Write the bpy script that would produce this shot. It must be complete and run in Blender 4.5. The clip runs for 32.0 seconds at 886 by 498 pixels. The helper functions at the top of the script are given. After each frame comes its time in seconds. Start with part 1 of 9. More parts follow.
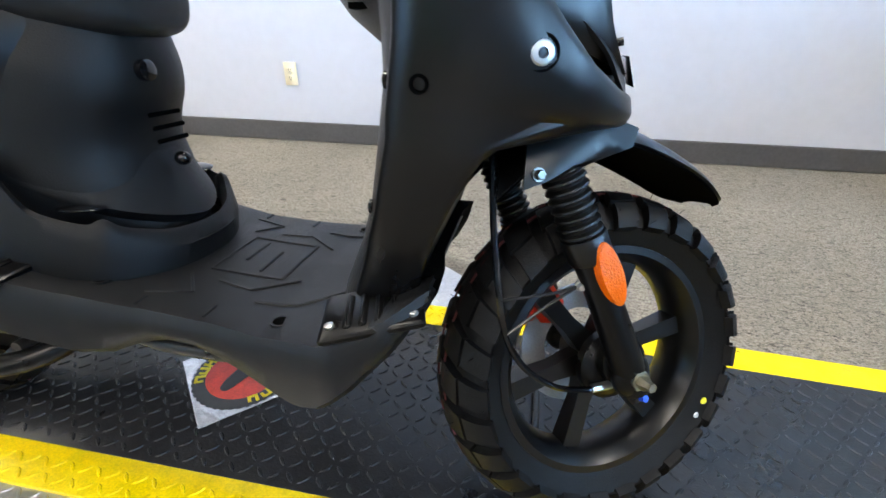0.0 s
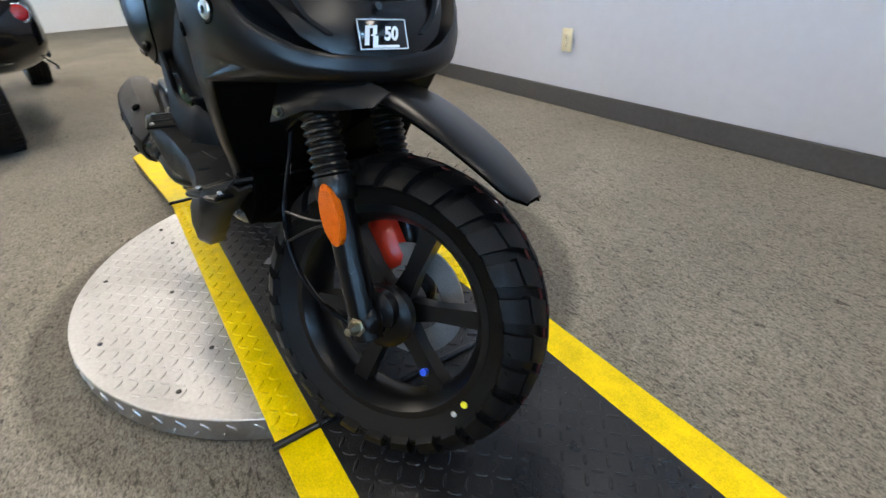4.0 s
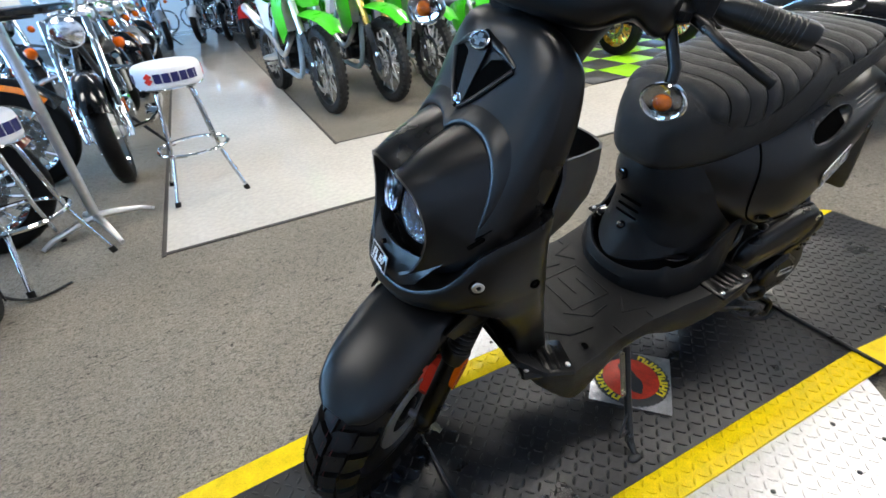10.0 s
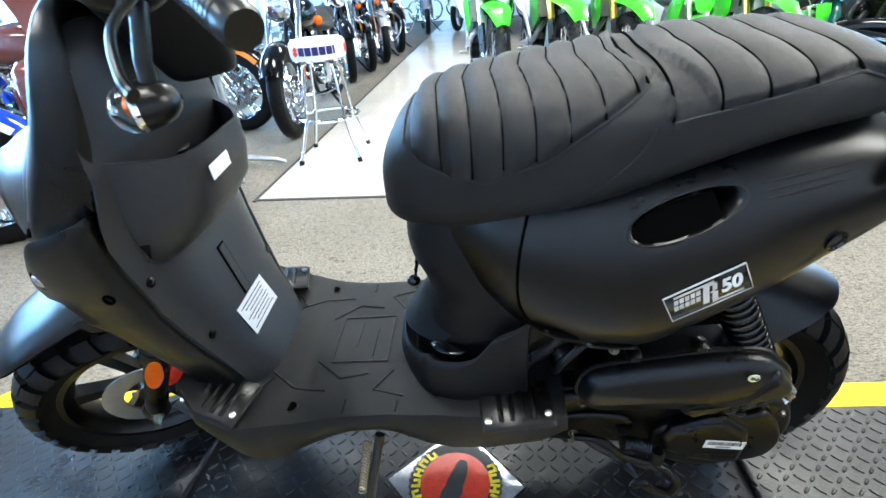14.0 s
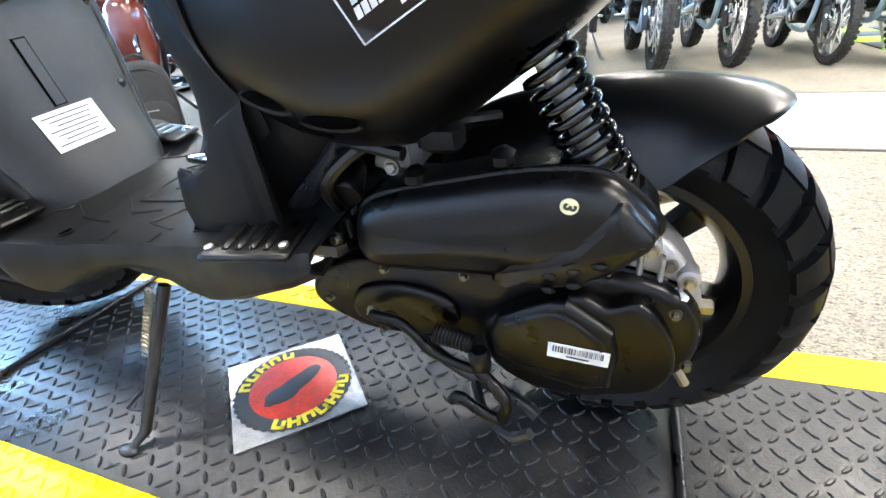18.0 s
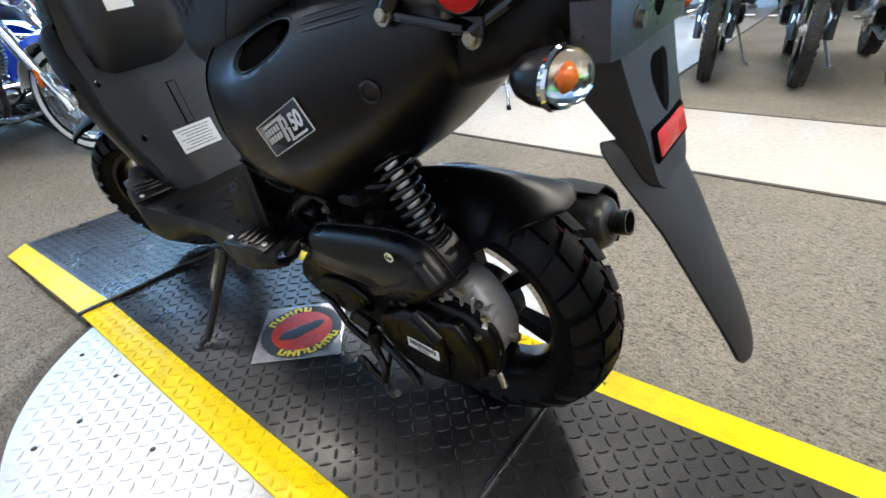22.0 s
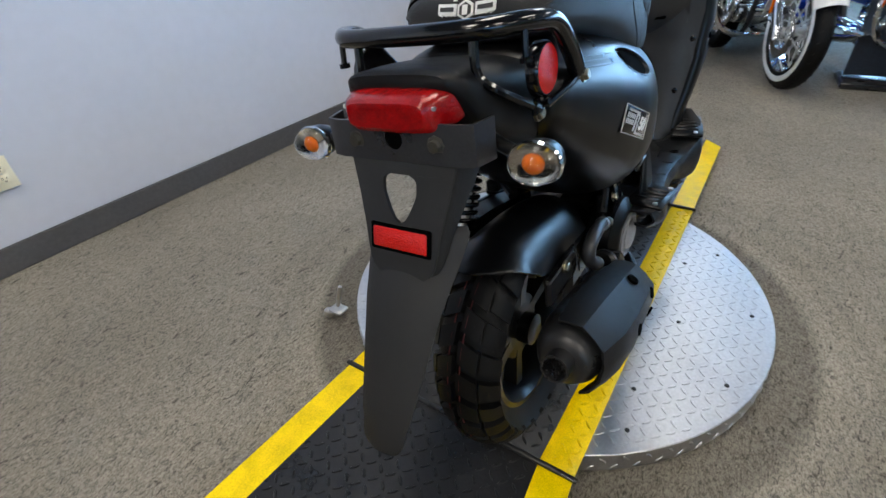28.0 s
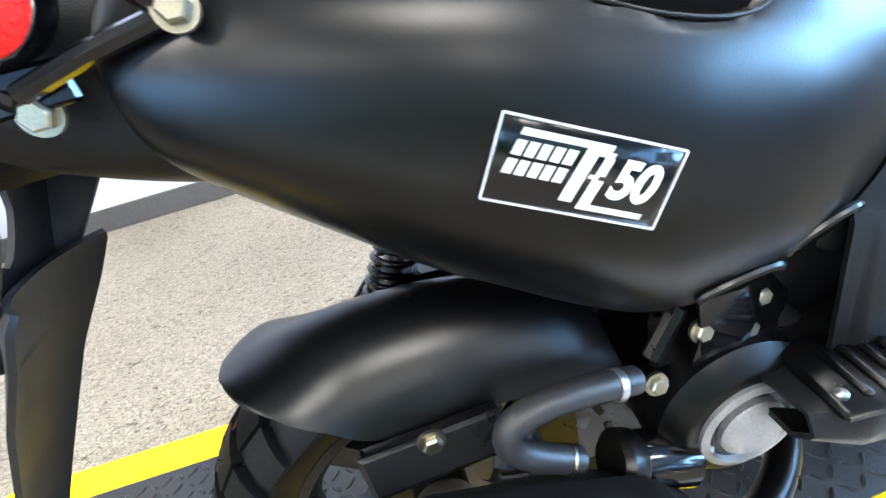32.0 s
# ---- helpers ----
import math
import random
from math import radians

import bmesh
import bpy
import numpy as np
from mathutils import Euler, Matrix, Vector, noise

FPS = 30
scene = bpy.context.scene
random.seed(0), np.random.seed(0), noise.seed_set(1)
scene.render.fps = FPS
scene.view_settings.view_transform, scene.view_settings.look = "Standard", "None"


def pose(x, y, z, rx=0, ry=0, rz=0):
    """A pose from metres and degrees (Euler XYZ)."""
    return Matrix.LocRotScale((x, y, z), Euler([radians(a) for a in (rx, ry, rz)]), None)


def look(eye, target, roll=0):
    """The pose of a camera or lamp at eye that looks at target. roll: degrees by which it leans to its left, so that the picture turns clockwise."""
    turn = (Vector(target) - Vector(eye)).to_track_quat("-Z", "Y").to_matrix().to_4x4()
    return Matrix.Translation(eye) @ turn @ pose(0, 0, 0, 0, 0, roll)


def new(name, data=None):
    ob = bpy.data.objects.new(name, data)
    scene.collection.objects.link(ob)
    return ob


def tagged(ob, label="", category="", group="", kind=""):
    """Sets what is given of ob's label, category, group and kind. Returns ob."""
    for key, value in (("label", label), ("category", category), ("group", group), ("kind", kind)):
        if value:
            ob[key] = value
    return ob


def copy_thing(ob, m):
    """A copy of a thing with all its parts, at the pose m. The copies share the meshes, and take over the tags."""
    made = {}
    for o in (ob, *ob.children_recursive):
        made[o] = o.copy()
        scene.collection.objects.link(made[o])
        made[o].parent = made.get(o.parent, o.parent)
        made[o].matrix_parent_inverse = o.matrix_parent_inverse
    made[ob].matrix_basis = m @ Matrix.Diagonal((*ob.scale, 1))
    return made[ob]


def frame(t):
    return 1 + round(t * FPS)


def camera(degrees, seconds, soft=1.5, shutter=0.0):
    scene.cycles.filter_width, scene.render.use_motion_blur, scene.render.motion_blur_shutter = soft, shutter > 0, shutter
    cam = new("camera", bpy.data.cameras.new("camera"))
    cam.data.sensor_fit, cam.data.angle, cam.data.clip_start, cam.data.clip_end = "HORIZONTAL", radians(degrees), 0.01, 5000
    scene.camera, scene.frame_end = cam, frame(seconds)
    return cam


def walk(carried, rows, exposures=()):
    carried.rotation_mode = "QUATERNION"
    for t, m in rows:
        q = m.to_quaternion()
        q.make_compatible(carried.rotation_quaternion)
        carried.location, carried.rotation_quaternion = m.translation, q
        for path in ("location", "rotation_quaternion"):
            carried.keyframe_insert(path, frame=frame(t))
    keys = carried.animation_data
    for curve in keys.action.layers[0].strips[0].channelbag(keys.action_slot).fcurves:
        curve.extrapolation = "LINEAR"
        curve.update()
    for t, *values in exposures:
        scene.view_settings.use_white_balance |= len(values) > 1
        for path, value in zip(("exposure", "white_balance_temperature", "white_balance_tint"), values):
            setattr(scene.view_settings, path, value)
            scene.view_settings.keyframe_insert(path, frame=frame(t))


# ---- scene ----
cam = camera(86.3, 32.0, soft=1.5, shutter=0.3)
PATH = [
    (0, (0.567, -0.603, 0.757), (0.224, 1.109, -0.218), -0.2),
    (0.5, (0.637, -0.563, 0.731), (0.249, 1.122, -0.274), -1.1),
    (1, (0.733, -0.537, 0.708), (0.223, 1.113, -0.302), -2.0),
    (1.5, (0.832, -0.539, 0.7), (0.159, 1.052, -0.308), -2.4),
    (2, (0.903, -0.53, 0.714), (0.107, 1.0, -0.298), -2.7),
    (2.5, (0.965, -0.483, 0.704), (0.027, 0.962, -0.312), -2.3),
    (4.5, (1.254, -0.235, 0.766), (-0.31, 0.462, -0.266), -2.3),
    (5, (1.286, -0.164, 0.796), (-0.364, 0.304, -0.234), -0.8),
    (5.5, (1.298, -0.079, 0.845), (-0.393, 0.144, -0.199), -0.3),
    (6, (1.298, -0.009, 0.887), (-0.397, 0.006, -0.175), -0.4),
    (6.5, (1.299, 0.119, 0.932), (-0.368, -0.111, -0.148), -1.6),
    (7, (1.322, 0.258, 0.973), (-0.279, -0.253, -0.111), -2.0),
    (7.5, (1.286, 0.329, 1.006), (-0.204, -0.443, -0.081), -2.6),
    (8, (1.193, 0.396, 1.028), (-0.124, -0.656, -0.049), -4.9),
    (8.5, (1.124, 0.441, 1.044), (-0.035, -0.786, -0.029), -5.3),
    (9, (1.023, 0.538, 1.079), (0.001, -0.814, 0.016), -5.4),
    (9.5, (0.933, 0.627, 1.096), (0.089, -0.847, 0.041), -5.5),
    (10, (0.831, 0.65, 1.1), (0.153, -0.912, 0.049), -5.3),
    (10.5, (0.729, 0.644, 1.116), (0.212, -0.979, 0.067), -4.9),
    (11, (0.638, 0.668, 1.126), (0.244, -1.001, 0.096), -4.4),
    (11.5, (0.498, 0.711, 1.148), (0.27, -1.006, 0.147), -4.2),
    (12, (0.396, 0.709, 1.142), (0.301, -1.028, 0.156), -3.7),
    (12.5, (0.287, 0.671, 1.139), (0.296, -1.067, 0.151), -3.3),
    (13, (0.18, 0.651, 1.103), (0.269, -1.069, 0.085), -4.1),
    (13.5, (0.064, 0.645, 1.056), (0.22, -1.066, 0.033), -4.8),
    (14, (-0.062, 0.633, 0.995), (0.163, -1.091, 0.006), -4.6),
    (14.5, (-0.136, 0.596, 0.925), (0.159, -1.144, -0.016), -5.0),
    (15, (-0.215, 0.522, 0.827), (0.131, -1.206, -0.118), -5.8),
    (15.5, (-0.27, 0.472, 0.757), (0.117, -1.23, -0.219), -5.8),
    (17.5, (-0.452, 0.48, 0.643), (0.203, -1.156, -0.304), -5.6),
    (18, (-0.453, 0.484, 0.642), (0.208, -1.149, -0.305), -5.1),
    (18.5, (-0.454, 0.489, 0.64), (0.204, -1.142, -0.312), -4.6),
    (19, (-0.462, 0.49, 0.64), (0.196, -1.14, -0.315), -4.1),
    (19.5, (-0.479, 0.492, 0.642), (0.195, -1.128, -0.319), -3.9),
    (20, (-0.52, 0.512, 0.653), (0.191, -1.087, -0.316), -4.0),
    (20.5, (-0.571, 0.535, 0.701), (0.187, -1.037, -0.276), -4.1),
    (21, (-0.655, 0.509, 0.745), (0.22, -0.99, -0.248), -4.7),
    (21.5, (-0.736, 0.504, 0.784), (0.236, -0.921, -0.228), -4.4),
    (22, (-0.837, 0.495, 0.813), (0.272, -0.832, -0.192), -4.1),
    (22.5, (-0.947, 0.476, 0.881), (0.317, -0.704, -0.124), -4.9),
    (23, (-1.018, 0.425, 0.921), (0.403, -0.576, -0.068), -4.7),
    (23.5, (-1.066, 0.34, 0.95), (0.46, -0.476, -0.053), -4.5),
    (24, (-1.116, 0.273, 0.981), (0.48, -0.338, -0.057), -4.7),
    (24.5, (-1.194, 0.196, 1.021), (0.471, -0.224, -0.005), -5.2),
    (25, (-1.296, 0.096, 1.042), (0.432, -0.057, 0.047), -5.4),
    (25.5, (-1.304, 0.007, 1.039), (0.436, 0.055, 0.055), -5.5),
    (26, (-1.263, -0.105, 1.036), (0.443, 0.14, 0.021), -5.8),
    (26.5, (-1.236, -0.181, 1.026), (0.412, 0.234, -0.027), -5.9),
    (28.5, (-1.006, -0.451, 0.974), (0.157, 0.694, -0.182), -4.8),
    (29, (-0.905, -0.508, 0.959), (0.073, 0.792, -0.205), -6.2),
    (29.5, (-0.827, -0.535, 0.94), (-0.031, 0.886, -0.22), -8.0),
    (30, (-0.724, -0.494, 0.925), (-0.081, 1.017, -0.217), -8.9),
    (30.5, (-0.649, -0.454, 0.908), (-0.112, 1.102, -0.226), -10.1),
    (31, (-0.581, -0.426, 0.875), (-0.15, 1.166, -0.256), -11.3),
    (31.5, (-0.504, -0.419, 0.849), (-0.14, 1.197, -0.271), -11.6),
    (32, (-0.421, -0.415, 0.818), (-0.223, 1.24, -0.287), -14.2),
]
walk(cam, [(t, look(eye, target, roll)) for t, eye, target, roll in PATH], [(0, 0.26, 7100.0, 10), (1, 0.2, 7250.0, 10), (2, -0.06, 7350.0, 10), (4.5, -0.5, 7350.0, 11), (6, -0.66, 7200.0, 10), (7, -0.86, 7025.0, 10), (8, -0.85, 6900.0, 10), (9, -0.62, 6883.3, 10), (11, -0.15, 6800.0, 9), (12, 0.05, 6550.0, 6), (13, 0.35, 6300.0, 1), (14, 0.65, 6475.0, 5), (15, 1.28, 6800.0, 10), (17.5, 1.35, 6900.0, 10), (19, 1.3, 6912.0, 10), (20.5, 0.9, 6927.5, 10), (21, 0.49, 6935.0, 10), (22, -0.02, 6950.0, 10), (23, -0.35, 6950.0, 10), (25, -0.62, 6950.0, 10), (26.5, -0.8, 6980.0, 10), (28.5, -0.7, 7020.0, 10), (29.5, -0.56, 7110.0, 10), (30, -0.34, 7230.0, 10), (31, 0.25, 7120.0, 10), (32, 1.08, 6600.0, 9)])

# ---------------------------------------------------------------- light
world = bpy.data.worlds.new("world")
scene.world = world
world.use_nodes = True
wn = world.node_tree
sky = wn.nodes.new("ShaderNodeTexSky")
sky.sky_type, sky.sun_disc = "NISHITA", False
sky.sun_elevation, sky.sun_rotation = radians(38), radians(100)
wn.nodes["Background"].inputs["Strength"].default_value = 0.12
wn.links.new(sky.outputs["Color"], wn.nodes["Background"].inputs["Color"])
sun_data = bpy.data.lights.new("sun", "SUN")
sun_data.energy, sun_data.angle, sun_data.color = 2.0, radians(0.5), (1.0, 0.95, 0.88)
sun = new("sun", sun_data)
sun.matrix_world = look((20, -12, 16), (0, 0, 0))

CEIL = 3.4
LAMPS = [(x, y) for x in (-6.0, -3.0, 0.0, 3.0) for y in (0.3, -2.6, -6.0)]
for lx, ly in LAMPS:
    ld = bpy.data.lights.new("troffer_light", "AREA")
    ld.shape, ld.size, ld.size_y, ld.energy, ld.color = "RECTANGLE", 1.15, 0.55, {-6.0: 76.0, -3.0: 52.0, 0.0: 38.0, 3.0: 22.0}[lx], (1.0, 0.97, 0.92)
    new("troffer_light", ld).matrix_world = pose(lx, ly, CEIL - 0.07)
wd = bpy.data.lights.new("window_light", "AREA")
wd.shape, wd.size, wd.size_y, wd.energy, wd.color = "RECTANGLE", 9.0, 2.2, 1700.0, (0.30, 0.60, 1.0)
new("window_light", wd).matrix_world = look((6.3, -2.9, 1.55), (0, -2.4, 1.0))

# added lamp from the unseen west side, for blue glints on black bodywork
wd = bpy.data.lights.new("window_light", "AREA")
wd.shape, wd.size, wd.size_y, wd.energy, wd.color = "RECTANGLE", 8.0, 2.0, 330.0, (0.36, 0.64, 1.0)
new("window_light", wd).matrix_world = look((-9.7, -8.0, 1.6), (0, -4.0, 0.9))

# ---------------------------------------------------------------- helpers
def _node(nt, kind, **kw):
    n = nt.nodes.new(kind)
    for k, v in kw.items():
        n.inputs[k].default_value = v
    return n


def mat(name, color, rough=0.5, metal=0.0, var=0.12, scale=8.0, bump=0.0, bscale=200.0, coat=0.0, rvar=0.1, spec=0.5, fine=None, trans=0.0, ior=1.45):
    """A principled material whose colour and roughness wander at two scales, with a fine relief."""
    m = bpy.data.materials.new(name)
    m.use_nodes = True
    nt = m.node_tree
    p = nt.nodes["Principled BSDF"]
    p.inputs["Metallic"].default_value = metal
    p.inputs["Coat Weight"].default_value = coat
    p.inputs["Specular IOR Level"].default_value = spec
    p.inputs["Transmission Weight"].default_value = trans
    p.inputs["IOR"].default_value = ior
    tc = nt.nodes.new("ShaderNodeTexCoord")
    n1 = _node(nt, "ShaderNodeTexNoise", Scale=scale, Detail=5.0, Roughness=0.6)
    n2 = _node(nt, "ShaderNodeTexNoise", Scale=fine or scale * 14, Detail=3.0)
    nt.links.new(tc.outputs["Object"], n1.inputs["Vector"])
    nt.links.new(tc.outputs["Object"], n2.inputs["Vector"])
    mix = nt.nodes.new("ShaderNodeMath")
    mix.operation = "ADD"
    nt.links.new(n1.outputs["Fac"], mix.inputs[0])
    nt.links.new(n2.outputs["Fac"], mix.inputs[1])
    mr = _node(nt, "ShaderNodeMapRange", **{"From Min": 0.7, "From Max": 1.3, "To Min": 1 - var, "To Max": 1 + var})
    nt.links.new(mix.outputs[0], mr.inputs["Value"])
    mul = nt.nodes.new("ShaderNodeVectorMath")
    mul.operation = "SCALE"
    mul.inputs[0].default_value = color[:3]
    nt.links.new(mr.outputs[0], mul.inputs["Scale"])
    nt.links.new(mul.outputs[0], p.inputs["Base Color"])
    rr = _node(nt, "ShaderNodeMapRange", **{"From Min": 0.3, "From Max": 0.7, "To Min": max(0.01, rough - rvar * rough), "To Max": min(1, rough + rvar * rough)})
    nt.links.new(n1.outputs["Fac"], rr.inputs["Value"])
    nt.links.new(rr.outputs[0], p.inputs["Roughness"])
    if bump:
        nb = _node(nt, "ShaderNodeTexNoise", Scale=bscale, Detail=2.0)
        nt.links.new(tc.outputs["Object"], nb.inputs["Vector"])
        b = _node(nt, "ShaderNodeBump", Strength=bump, Distance=0.002)
        nt.links.new(nb.outputs["Fac"], b.inputs["Height"])
        nt.links.new(b.outputs[0], p.inputs["Normal"])
    return m


def glow(name, color, strength):
    m = bpy.data.materials.new(name)
    m.use_nodes = True
    p = m.node_tree.nodes["Principled BSDF"]
    p.inputs["Base Color"].default_value = (*color, 1)
    p.inputs["Emission Color"].default_value = (*color, 1)
    p.inputs["Emission Strength"].default_value = strength
    return m


def spl(keys, n):
    """Catmull-Rom through the rows of keys, n steps between rows."""
    k = np.array(keys, float)
    k = np.vstack([2 * k[0] - k[1], k, 2 * k[-1] - k[-2]])
    out = []
    for i in range(1, len(k) - 2):
        for t in np.linspace(0, 1, n, endpoint=False):
            a, b, c, d = k[i - 1], k[i], k[i + 1], k[i + 2]
            out.append(0.5 * (2 * b + (c - a) * t + (2 * a - 5 * b + 4 * c - d) * t * t + (3 * b - a - 3 * c + d) * t**3))
    out.append(k[-2])
    return np.array(out)


class G:
    """Gathers vertices and faces."""

    def __init__(self):
        self.v, self.f = [], []

    def add(self, verts, faces, m=None):
        o = len(self.v)
        for p in verts:
            p = Vector(p)
            self.v.append(tuple(m @ p) if m is not None else tuple(p))
        self.f += [tuple(i + o for i in f) for f in faces]
        return self

    def box(self, c, s, m=None, b=0.0):
        """A box by centre and size, its edges cut by b."""
        hx, hy, hz = (v / 2 for v in s)
        if b <= 0:
            vs = [(c[0] + i * hx, c[1] + j * hy, c[2] + k * hz) for k in (-1, 1) for j in (-1, 1) for i in (-1, 1)]
            return self.add(vs, [(0, 2, 3, 1), (4, 5, 7, 6), (0, 1, 5, 4), (2, 6, 7, 3), (0, 4, 6, 2), (1, 3, 7, 5)], m)
        b = min(b, hx * 0.9, hy * 0.9, hz * 0.9)

        def ring(dx, dy, z):
            x, y = hx - dx, hy - dy
            return [(c[0] + px, c[1] + py, c[2] + z) for px, py in ((x - b, -y), (x, -y + b), (x, y - b), (x - b, y), (-x + b, y), (-x, y - b), (-x, -y + b), (-x + b, -y))]

        return self.loft([ring(b, b, -hz), ring(0, 0, -hz + b), ring(0, 0, hz - b), ring(b, b, hz)], m=m)

    def loft(self, rings, caps=True, closed=True, m=None, loop=False):
        n = len(rings[0])
        vs = [p for r in rings for p in r]
        fs = []
        last = len(rings) if loop else len(rings) - 1
        for a in range(last):
            for b in range(n if closed else n - 1):
                i, j = a * n + b, a * n + (b + 1) % n
                k = ((a + 1) % len(rings)) * n
                fs.append((i, j, k + (b + 1) % n, k + b))
        if caps and closed and not loop:
            fs.append(tuple(range(n))[::-1])
            fs.append(tuple(range((len(rings) - 1) * n, len(rings) * n)))
        return self.add(vs, fs, m)

    def tube(self, pts, r, n=10, m=None, caps=True, loop=False, flat=1.0):
        """A round bar along points; r one radius or one a point."""
        pts = [Vector(p) for p in pts]
        rs = r if hasattr(r, "__len__") else [r] * len(pts)
        rings, up = [], None
        for i, p in enumerate(pts):
            if loop:
                d = pts[(i + 1) % len(pts)] - pts[i - 1]
            else:
                d = pts[min(i + 1, len(pts) - 1)] - pts[max(i - 1, 0)]
            d = d.normalized() if d.length > 1e-9 else Vector((0, 0, 1))
            if up is None:
                up = d.orthogonal().normalized()
            up = (up - d * up.dot(d))
            up = up.normalized() if up.length > 1e-6 else d.orthogonal().normalized()
            s = d.cross(up)
            rings.append([p + (up * math.cos(a) * flat + s * math.sin(a)) * rs[i] for a in (2 * math.pi * k / n for k in range(n))])
        return self.loft(rings, caps, True, m, loop)

    def lathe(self, prof, n=32, m=None, caps=True, loop=False):
        """Turns (radius, height) rows round z."""
        rings = [[(r * math.cos(a), r * math.sin(a), h) for a in (2 * math.pi * k / n for k in range(n))] for r, h in prof]
        return self.loft(rings, caps, True, m, loop)

    def prism(self, outline, h0, h1, m=None):
        """An outline in x, y, pulled from height h0 to h1."""
        return self.loft([[(x, y, h0) for x, y in outline], [(x, y, h1) for x, y in outline]], m=m)

    def ball(self, c, r, m=None, n=16, k=10):
        """An ellipsoid with radii r."""
        rings = []
        for i in range(1, k):
            t = math.pi * i / k
            rings.append([(c[0] + r[0] * math.sin(t) * math.cos(a), c[1] + r[1] * math.sin(t) * math.sin(a), c[2] - r[2] * math.cos(t)) for a in (2 * math.pi * j / n for j in range(n))])
        return self.loft(rings, m=m)

    def sheet(self, rows, thick=0.0, m=None):
        """A sheet through rows of points, given a thickness along its normals."""
        a = np.array(rows, float)
        du = np.gradient(a, axis=0)
        dv = np.gradient(a, axis=1)
        nn = np.cross(du, dv)
        nn /= np.linalg.norm(nn, axis=2, keepdims=True) + 1e-12
        r, c = a.shape[:2]
        if not thick:
            return self.loft([list(map(tuple, row)) for row in a], closed=False, m=m)
        top, bot = a + nn * thick / 2, a - nn * thick / 2
        rings = [list(map(tuple, top[i])) + list(map(tuple, bot[i][::-1])) for i in range(r)]
        return self.loft(rings, m=m)

    def mesh(self, name, material, smooth=40):
        me = bpy.data.meshes.new(name)
        me.from_pydata(self.v, [], self.f)
        bm = bmesh.new()
        bm.from_mesh(me)
        bmesh.ops.recalc_face_normals(bm, faces=bm.faces)
        bm.to_mesh(me)
        bm.free()
        me.materials.append(material)
        if smooth:
            me.shade_smooth()
            me.set_sharp_from_angle(angle=radians(smooth))
        return me


def part(name, g, material, parent, label="", m=None, smooth=40):
    """Links a gathered shape as one mesh object under a thing or a part."""
    me = g if isinstance(g, bpy.types.Mesh) else g.mesh(name, material, smooth)
    ob = new(name, me)
    ob.parent = parent
    if m is not None:
        ob.matrix_local = m
    if label:
        ob["label"] = label
    return ob


def thing(name, label, category, m=None, group="", kind=""):
    ob = new(name)
    ob.empty_display_size = 0.1
    if m is not None:
        ob.matrix_world = m
    return tagged(ob, label, category, group, kind)


def solid(name, g, material, label, category, m=None, group="", kind="", smooth=40):
    ob = new(name, g.mesh(name, material, smooth))
    if m is not None:
        ob.matrix_world = m
    return tagged(ob, label, category, group, kind)


def writing(name, text, size, material, parent, m, depth=0.0006, align="CENTER", squeeze=1.0, shear=0.0, bold=0.0):
    """Flat raised letters as one mesh."""
    cu = bpy.data.curves.new(name, "FONT")
    cu.body, cu.size, cu.extrude, cu.align_x, cu.align_y, cu.shear, cu.offset = text, size, depth, align, "CENTER", shear, bold
    ob = bpy.data.objects.new(name, cu)
    me = bpy.data.meshes.new_from_object(ob)
    bpy.data.objects.remove(ob)
    bpy.data.curves.remove(cu)
    me.materials.clear()
    me.materials.append(material)
    o = new(name, me)
    o.parent = parent
    o.matrix_local = m @ Matrix.Diagonal((squeeze, 1, 1, 1))
    return o


def frame_from(o, x, y):
    """A pose at o whose x and y axes lie along x and y."""
    x = Vector(x).normalized()
    z = x.cross(Vector(y)).normalized()
    y = z.cross(x)
    return Matrix((x, y, z)).transposed().to_4x4() if o is None else Matrix.Translation(o) @ Matrix((x, y, z)).transposed().to_4x4()


def along(a, b):
    """A pose at a whose z axis points to b."""
    d = Vector(b) - Vector(a)
    return Matrix.Translation(a) @ d.to_track_quat("Z", "Y").to_matrix().to_4x4()

